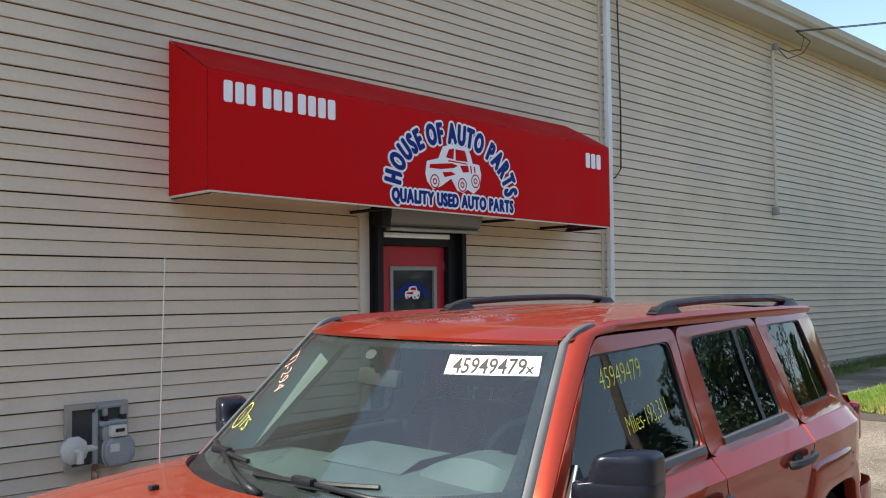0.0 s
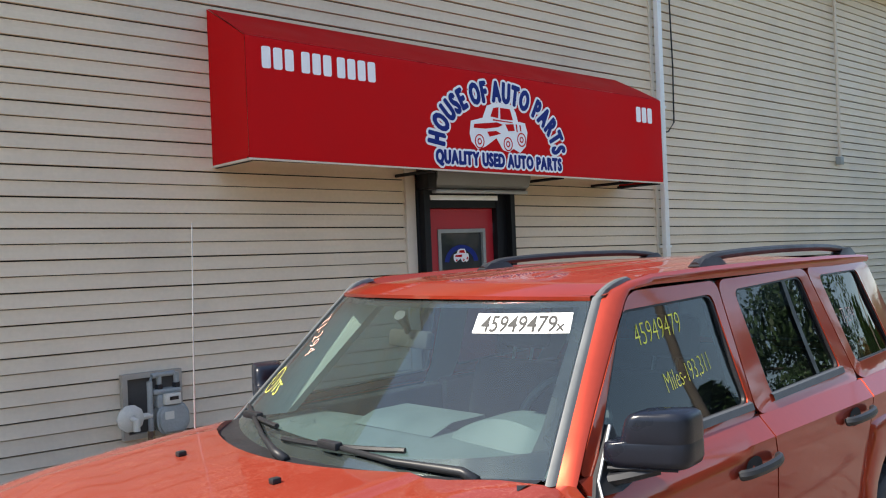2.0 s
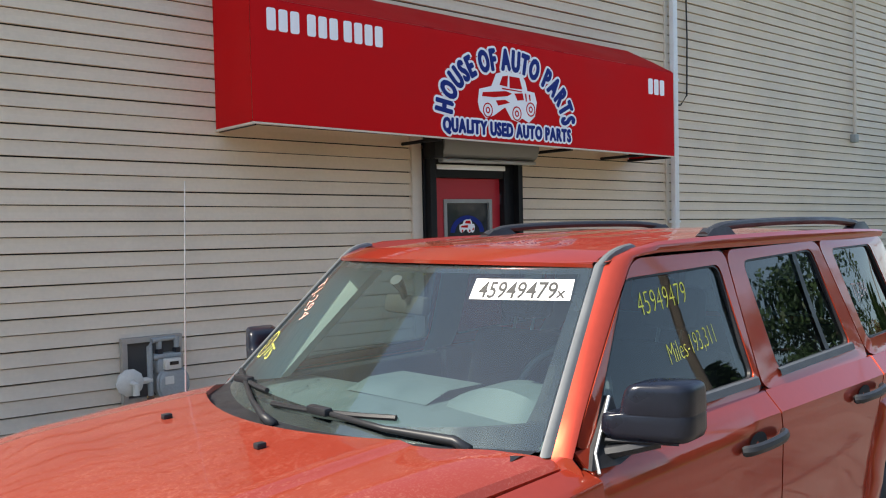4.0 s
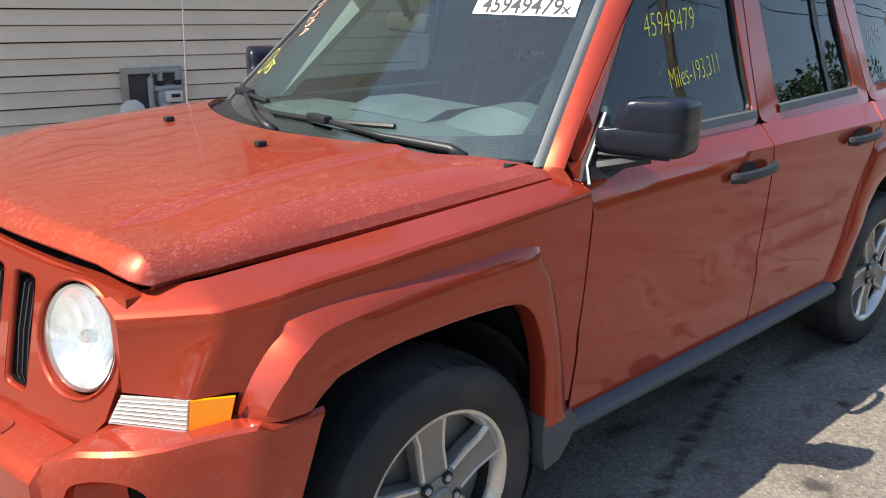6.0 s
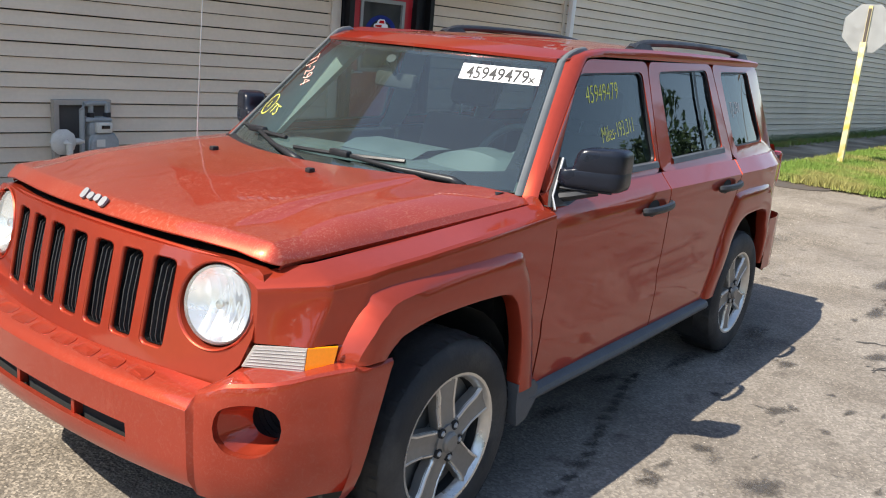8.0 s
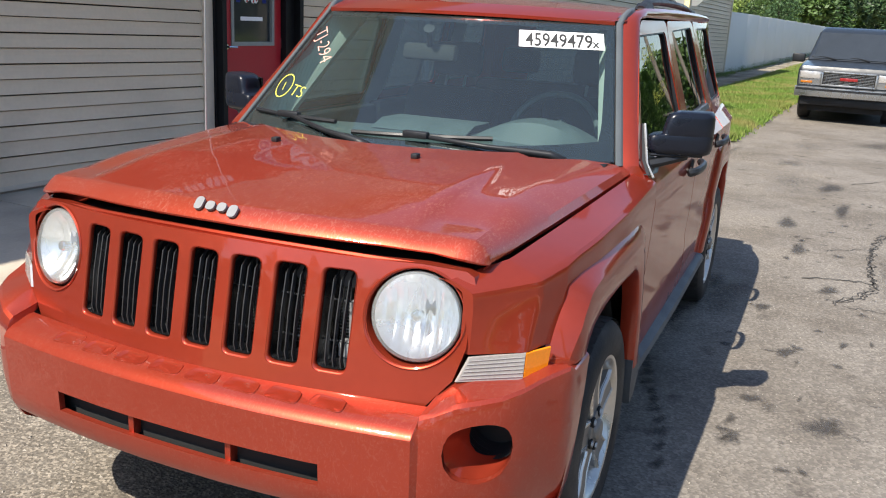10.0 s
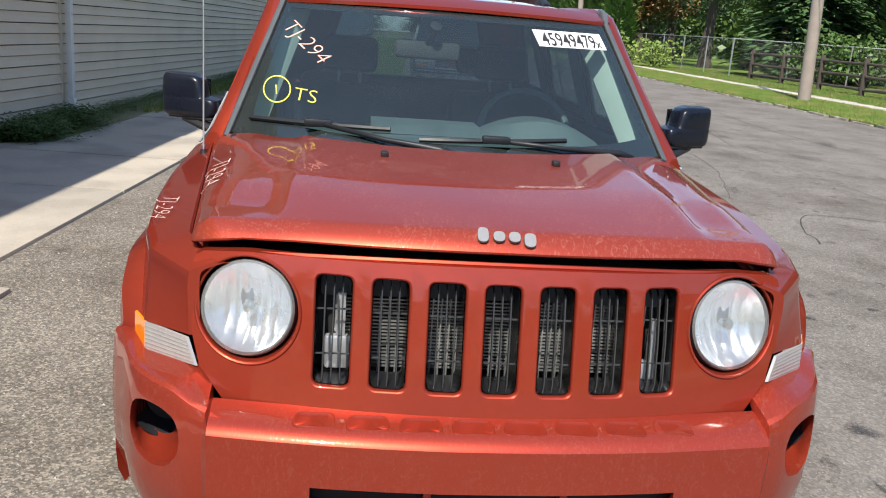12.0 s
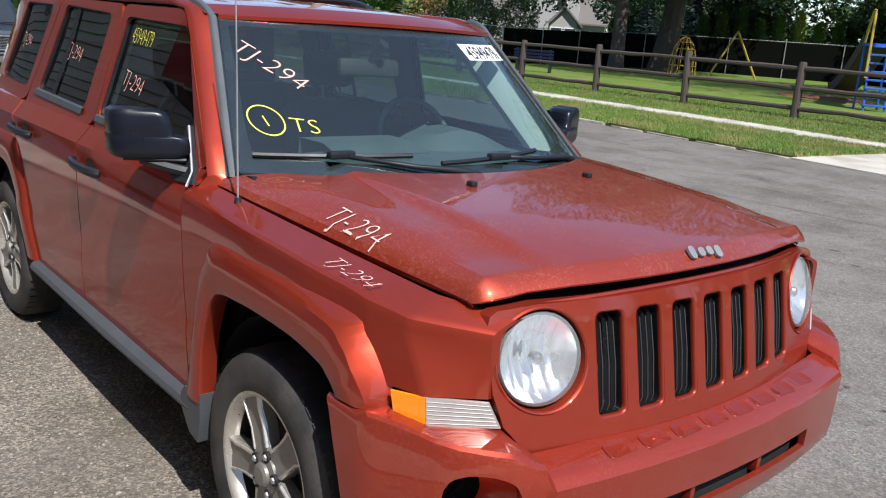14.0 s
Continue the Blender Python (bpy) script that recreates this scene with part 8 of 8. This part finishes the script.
# ---- play equipment and bench in the park ----
sl = thing("slide", "yellow and blue playground slide with a ladder", "slide")
bx, by_ = 12.3, -24.0
u, wv = Vector((.75, .66, 0)), Vector((.66, -.75, 0))
for k in (-1, 1):
    part("ladder_rail", tubed([Vector((bx, by_, 0)) + u * .3 * k, Vector((bx, by_, 0)) + u * .3 * k + wv * .5 + Vector((0, 0, 2.0))], .035, 8), M["blue_plastic"], sl)
    hp = [Vector((bx, by_, 1.0)) + u * .36 * k + wv * .22, Vector((bx, by_, 2.6)) + u * .36 * k + wv * .3, Vector((bx, by_, 3.0)) + u * .36 * k + wv * .42, Vector((bx, by_, 2.8)) + u * .36 * k + wv * .75, Vector((bx, by_, 2.0)) + u * .36 * k + wv * 1.2]
    part("handrail", tubed(smooth_line(hp, 4), .04, 8), M["play_yellow"], sl)
for i in range(8):
    z = .2 + .25 * i
    c = Vector((bx, by_, z)) + wv * (.5 * z / 2)
    part("step", boxed((-.34, -.09, -.03), (.34, .09, .03), Matrix.Translation(c) @ pose(0, 0, 0, 0, 0, 41.3), bevel=.008), M["blue_plastic"], sl)
part("platform", boxed((-.4, -.4, -.04), (.4, .4, .04), Matrix.Translation(Vector((bx, by_, 2.0)) + wv * .9) @ pose(0, 0, 0, 0, 0, 41.3)), M["blue_plastic"], sl)
ch = [Vector((bx, by_, 2.0)) + wv * 1.2, Vector((bx, by_, 1.6)) + wv * 1.9, Vector((bx, by_, .8)) + wv * 3.7, Vector((bx, by_, .35)) + wv * 5.3, Vector((bx, by_, .3)) + wv * 6.0]
part("chute", lofted([[p + u * a + Vector((0, 0, b)) for a, b in ((-.42, .34), (-.38, .02), (0, -.02), (.38, .02), (.42, .34))] for p in smooth_line(ch, 4)]), M["fence_wood"], sl)
for k in (-1, 1):
    part("leg", tubed([Vector((bx, by_, 0)) + u * .34 * k + wv * 1.2, Vector((bx, by_, 2.0)) + u * .34 * k + wv * 1.2], .035, 8), M["blue_plastic"], sl)
bm = bmesh.new()
vs_ = loft(bm, [[(16.6 + r_ * 2.0 * math.cos(a), -28.2 + r_ * 1.6 * math.sin(a), z) for a in [k * math.tau / 24 for k in range(24)]] for r_, z in ((1, .02), (.8, .09), (.3, .12))], close_v=True)
bm.faces.new(vs_[-1])
tagged(part("mulch_bed", bm, M["mulch"]), "bed of red bark mulch under the slide", "mulch")
sw_ = thing("climbing_ladder", "yellow A-shaped climbing ladder on the lawn", "climber")
lc, lr = Vector((28.9, -38.8, 0)), Vector((-.77, -.64, 0))
ln = Vector((lr.y, -lr.x, 0))
for k in (-1, 1):
    for q in (-.35, .35):
        part("rail", tubed([lc + lr * 1.25 * k + ln * q, lc + ln * q + Vector((0, 0, 2.5))], .045, 7), M["play_yellow"], sw_)
    for h in (.35, .7, 1.05, 1.4, 1.75, 2.1):
        p = lc + lr * (1.25 * k * (1 - h / 2.5)) + Vector((0, 0, h))
        part("rung", tubed([p - ln * .35, p + ln * .35], .035, 6), M["play_yellow"], sw_)
part("top_bar", tubed([lc - ln * .4 + Vector((0, 0, 2.5)), lc + ln * .4 + Vector((0, 0, 2.5))], .045, 7), M["play_yellow"], sw_)
cl = thing("climbing_dome", "yellow tube climbing dome on the lawn", "climber")
cc = Vector((30.4, -36.4, 0))
for k in range(6):
    a = k * math.pi / 6
    part("hoop", tubed([cc + Vector((.75 * math.cos(a) * math.cos(t_), .75 * math.sin(a) * math.cos(t_), .05 + 2.0 * math.sin(t_))) for t_ in np.linspace(0, math.pi, 13)], .024, 5), M["play_yellow"], cl)
for z, r_ in ((.5, .73), (.95, .66), (1.4, .54), (1.75, .36)):
    part("ring_tube", tubed([cc + Vector((r_ * math.cos(k * math.tau / 14), r_ * math.sin(k * math.tau / 14), z)) for k in range(15)], .024, 5), M["play_yellow"], cl)
be = thing("park_bench", "dark blue slatted park bench on the lawn", "bench", at=pose(26.6, -22.6, .04, 0, 0, 40))
for i in range(3):
    part("seat_slat", boxed((-.85, -.22 + i * .15, .43), (.85, -.10 + i * .15, .47), bevel=.006), M["bench_blue"], be)
for i in range(3):
    part("back_slat", boxed((-.85, .24, .56 + i * .13), (.85, .28, .66 + i * .13), bevel=.006), M["bench_blue"], be)
for s in (-1, 1):
    part("leg", joined(boxed((s * .7 - .04, -.22, 0), (s * .7 + .04, .28, .43)), boxed((s * .7 - .04, .22, .4), (s * .7 + .04, .27, .95))), M["black_plastic"], be)

# ---- stains, cracks and loose growth ----
stain_v, stain_f, stain_a = [], [], []


def blot(cx, cy, rx, ry, seed, deep=1.0, z=.003):
    """An uneven patch: full in the middle, nothing at its rim."""
    r = random.Random(seed)
    ph = [r.uniform(0, 6.28) for _ in range(4)]
    n0, m = len(stain_v), 26
    stain_v.append((cx, cy, z + .0002 * (seed % 5)))
    stain_a.append(deep)
    for ring_, a_ in ((.4, .8), (.8, .4), (1.5, -.1)):
        for k in range(m):
            a = k * math.tau / m
            q = 1 + .20 * math.sin(2 * a + ph[0]) + .13 * math.sin(3 * a + ph[1]) + .06 * math.sin(5 * a + ph[2]) + .03 * math.sin(9 * a + ph[3])
            stain_v.append((cx + rx * q * ring_ * math.cos(a), cy + ry * q * ring_ * math.sin(a), z + .0002 * (seed % 5)))
            stain_a.append(a_ * deep)
    for k in range(m):
        stain_f.append((n0, n0 + 1 + k, n0 + 1 + (k + 1) % m))
        for t in (0, 1):
            a, b = n0 + 1 + t * m, n0 + 1 + (t + 1) * m
            stain_f.append((a + k, b + k, b + (k + 1) % m, a + (k + 1) % m))


rs_ = random.Random(5)
for cx, cy, rx, ry in ((5.3, -.75, .30, .08), (1.3, -1.43, .12, .09), (2.1, -1.17, .08, .06), (1.42, -1.12, .06, .05), (3.4, -1.25, .11, .07), (6.2, -1.1, .35, .08), (4.4, -.95, .2, .07), (1.0, -1.12, .06, .05), (2.8, -.95, .07, .06), (7.4, -.9, .35, .12), (.7, -1.75, .08, .07)):
    blot(cx, cy, rx, ry, int(cx * 100), 1.0)
for k, (cx, cy) in enumerate(((1.91, -.51), (1.82, -.53), (1.72, -.56), (1.62, -.60), (1.53, -.63), (1.44, -.66), (1.34, -.69), (1.25, -.73), (1.16, -.77), (1.07, -.80), (.98, -.84), (.88, -.87), (.76, -.90), (.62, -.93))):
    blot(cx, cy, .05 + .012 * (k % 3), .035, 700 + k, .9)
for cx, cy, rx, ry in ((1.75, -.44, .16, .06), (2.35, -.55, .22, .07), (2.8, -.5, .2, .06), (1.2, -.5, .15, .06), (3.2, -.6, .25, .08)):
    blot(cx, cy, rx, ry, int(cx * 77), .75)
for i in range(120):
    blot(rs_.uniform(.0, 7.0), rs_.uniform(-2.3, -.85), rs_.uniform(.012, .07), rs_.uniform(.012, .05), i, rs_.uniform(.4, 1))
for i in range(90):
    blot(rs_.uniform(-1.8, 9), rs_.uniform(-5, -2), rs_.uniform(.015, .08), rs_.uniform(.012, .06), i + 200, rs_.uniform(.3, .9))
for i in range(70):
    blot(rs_.uniform(-2, 14), rs_.uniform(-8, 2.0), rs_.uniform(.2, .9), rs_.uniform(.12, .4), i + 400, rs_.uniform(.2, .55))
me = bpy.data.meshes.new("oil_stain")
me.from_pydata(stain_v, [], stain_f)
att = me.attributes.new("thickness", "FLOAT", "POINT")
att.data.foreach_set("value", stain_a)
me.materials.append(M["oil"])
tagged(new("oil_stain", me), "dark oil drips scattered on the asphalt", "oil stain", kind="stuff")


def crack(pts, w, seed):
    r = random.Random(seed)
    P = smooth_line([(x, y, 0) for x, y in pts], 9)
    bm = bmesh.new()
    rows = []
    for i, p in enumerate(P):
        d = (P[min(i + 1, len(P) - 1)] - P[max(i - 1, 0)]).normalized()
        n = Vector((-d.y, d.x, 0))
        j = n * r.uniform(-.025, .025)
        h = w * r.uniform(.35, 1.0)
        rows.append([p + j - n * h + Vector((0, 0, .004)), p + j + n * h + Vector((0, 0, .004))])
    loft(bm, rows)
    return bm


cracks = bmesh.new()
for k, pts in enumerate((((6, -3), (9, -3.6), (13, -3.2), (18, -3.9), (24, -3.4)), ((3, -4.4), (6, -4.9), (10, -4.6), (15, -5.2)), ((2, -6.5), (5, -6.1), (9, -6.9), (14, -6.4), (20, -6.8)), ((12, -2), (12.5, -4), (11.9, -6), (12.6, -9)), ((7.5, -1.8), (7.9, -4), (7.4, -7), (8, -9.8)), ((1.5, -8.2), (5, -8.7), (9, -8.2), (13, -8.8)),
                         ((16, -1.8), (22, -2.3), (30, -1.6), (40, -2.2)), ((5.2, -2.2), (6.6, -2.7), (8.4, -2.4), (10.2, -2.9)), ((4.2, -3.1), (5.4, -3.5), (5.2, -4.6)))):
    joined(cracks, crack(pts, .004 + .002 * (k % 3), k))
# the wide broken crack beside the car, and the hairlines that leave it
for k in range(3):
    joined(cracks, crack([(x + .03 * k, y + .012 * k) for x, y in ((5.39, -1.53), (5.0, -1.45), (4.58, -1.44), (4.14, -1.46), (3.82, -1.48), (3.61, -1.51), (3.36, -1.44), (3.10, -1.30))], .006, 40 + k))
for k, pts in enumerate((((4.78, -1.44), (4.64, -1.29), (4.47, -1.12)), ((4.33, -1.49), (4.32, -1.66), (4.41, -1.93)), ((3.09, -1.35), (3.12, -1.54), (3.07, -1.75)), ((7.44, -1.12), (7.61, -1.53), (7.73, -1.99), (7.93, -2.39)),
                         ((18.8, -2.6), (17.3, -3.02), (14.8, -3.14), (11.9, -2.9)), ((7.81, -1.06), (8.8, -1.72), (9.29, -2.33)), ((3.61, -1.06), (3.71, -1.32), (3.74, -1.5)), ((10.5, -1.68), (10.0, -1.79), (9.6, -1.63)))):
    joined(cracks, crack(pts, .005 if k < 4 else .012, 60 + k))
tagged(part("road_crack", cracks, M["crack"]), "dark cracks wandering over the asphalt", "crack", kind="stuff")


def tufts(name, area, count, h, mat, seed, label, z=.03, spread=.06, blades=5):
    """Grass as crossed blades; area() gives a random place."""
    r = random.Random(seed)
    verts, faces = [], []
    for _ in range(count):
        x, y = area(r)
        for _b in range(blades):
            a, q = r.uniform(0, math.tau), r.uniform(0, spread)
            bx_, by2 = x + q * math.cos(a), y + q * math.sin(a)
            hh, w = h * r.uniform(.5, 1.3), h * (.11 if mat == "grass" else .22) * r.uniform(.7, 1.3)
            lx, ly = r.uniform(-.5, .5) * hh, r.uniform(-.5, .5) * hh
            b = r.uniform(0, math.tau)
            dx, dy = w * math.cos(b), w * math.sin(b)
            n = len(verts)
            if mat == "weed":
                # broad leaves on hidden stems, at any height of the clump
                zz, s_ = z + hh * r.uniform(.15, 1), h * r.uniform(.12, .26)
                ux, uy, uz = r.uniform(-1, 1) * s_, r.uniform(-1, 1) * s_, r.uniform(-.4, .6) * s_
                verts += [(bx_, by2, zz), (bx_ + ux * .5 - uy * .35, by2 + uy * .5 + ux * .35, zz + uz * .7), (bx_ + ux, by2 + uy, zz + uz * .6), (bx_ + ux * .5 + uy * .35, by2 + uy * .5 - ux * .35, zz + uz * .7)]
                faces.append((n, n + 1, n + 2, n + 3))
                continue
            verts += [(bx_ - dx, by2 - dy, z), (bx_ + dx, by2 + dy, z), (bx_ + lx, by2 + ly, z + hh)]
            faces.append((n, n + 1, n + 2))
    me = bpy.data.meshes.new(name)
    me.from_pydata(verts, [], faces)
    me.materials.append(M[mat])
    return tagged(new(name, me), label, "grass", kind="stuff")


def strip_area(x0, x1, a, b, line):
    return lambda r: (lambda x: (x, line(x, r.uniform(a, b))))(x0 + (x1 - x0) * r.random() ** 1.3)


tufts("grass", lambda r: (lambda x, k: (x + r.gauss(0, .12), verge_edge(x) + (north(x, 2.62) - verge_edge(x)) * k + r.gauss(0, .05)))(10.45 + 62 * r.random() ** 2.0, r.random()), 52000, .085, "grass", 1, "sunlit rough grass blades on the kerbside strip")
tufts("grass", lambda r: (lambda x: (x, north(x, (2.55 if r.random() < .6 else 3.95) + r.gauss(0, .09))))(9.5 + 34 * r.random()), 5000, .075, "grass", 8, "grass creeping over the pavement's edges")
tufts("grass", strip_area(5.7, 50, -13.3, -10.2, south), 40000, .06, "grass", 2, "rough grass blades on the street verge", .045)
tufts("grass", strip_area(4, 50, -20.5, -14.3, south), 36000, .055, "grass", 3, "lawn grass blades near the rail fence", .04)
tufts("weeds", lambda r: (6.3 + 22 * r.random(), 4.52 - .42 * abs(r.gauss(0, .55))), 2000, .13, "weed", 4, "dark weeds along the foot of the wall", .02, .10, 26)
tufts("weeds", lambda r: (lambda x: (x, north(x, 3.95) - .3 * abs(r.gauss(0, .6))))(29 + 45 * r.random()), 1200, .2, "weed", 5, "dark weeds along the white yard wall", .02, .12, 14)
tufts("weeds", lambda r: (6.2 + 1.9 * r.random(), 4.46 - .45 * abs(r.gauss(0, .5))), 650, .20, "weed", 6, "leafy green weeds beside the downspout", .02, .12, 26)
# loose aggregate on the worn surface near the car
r7 = random.Random(7)
verts, faces = [], []
for _ in range(12000):
    x, y = r7.uniform(-1.6, 9), (r7.uniform(-3.4, -.8) if r7.random() < .4 else r7.uniform(.6, 2.4))
    s = r7.uniform(.0015, .0045) if y < 0 else .002 + .007 * r7.random() ** 3
    a = r7.uniform(0, 6.28)
    n = len(verts)
    for k in range(3):
        verts.append((x + s * math.cos(a + k * 2.1), y + s * math.sin(a + k * 2.1), .0))
    verts.append((x, y, s * .9))
    faces += [(n, n + 1, n + 3), (n + 1, n + 2, n + 3), (n + 2, n, n + 3)]
me = bpy.data.meshes.new("gravel")
me.from_pydata(verts, [], faces)
me.materials.append(M["grit"])
tagged(new("gravel", me), "loose pale grit on the worn asphalt", "gravel", kind="stuff")
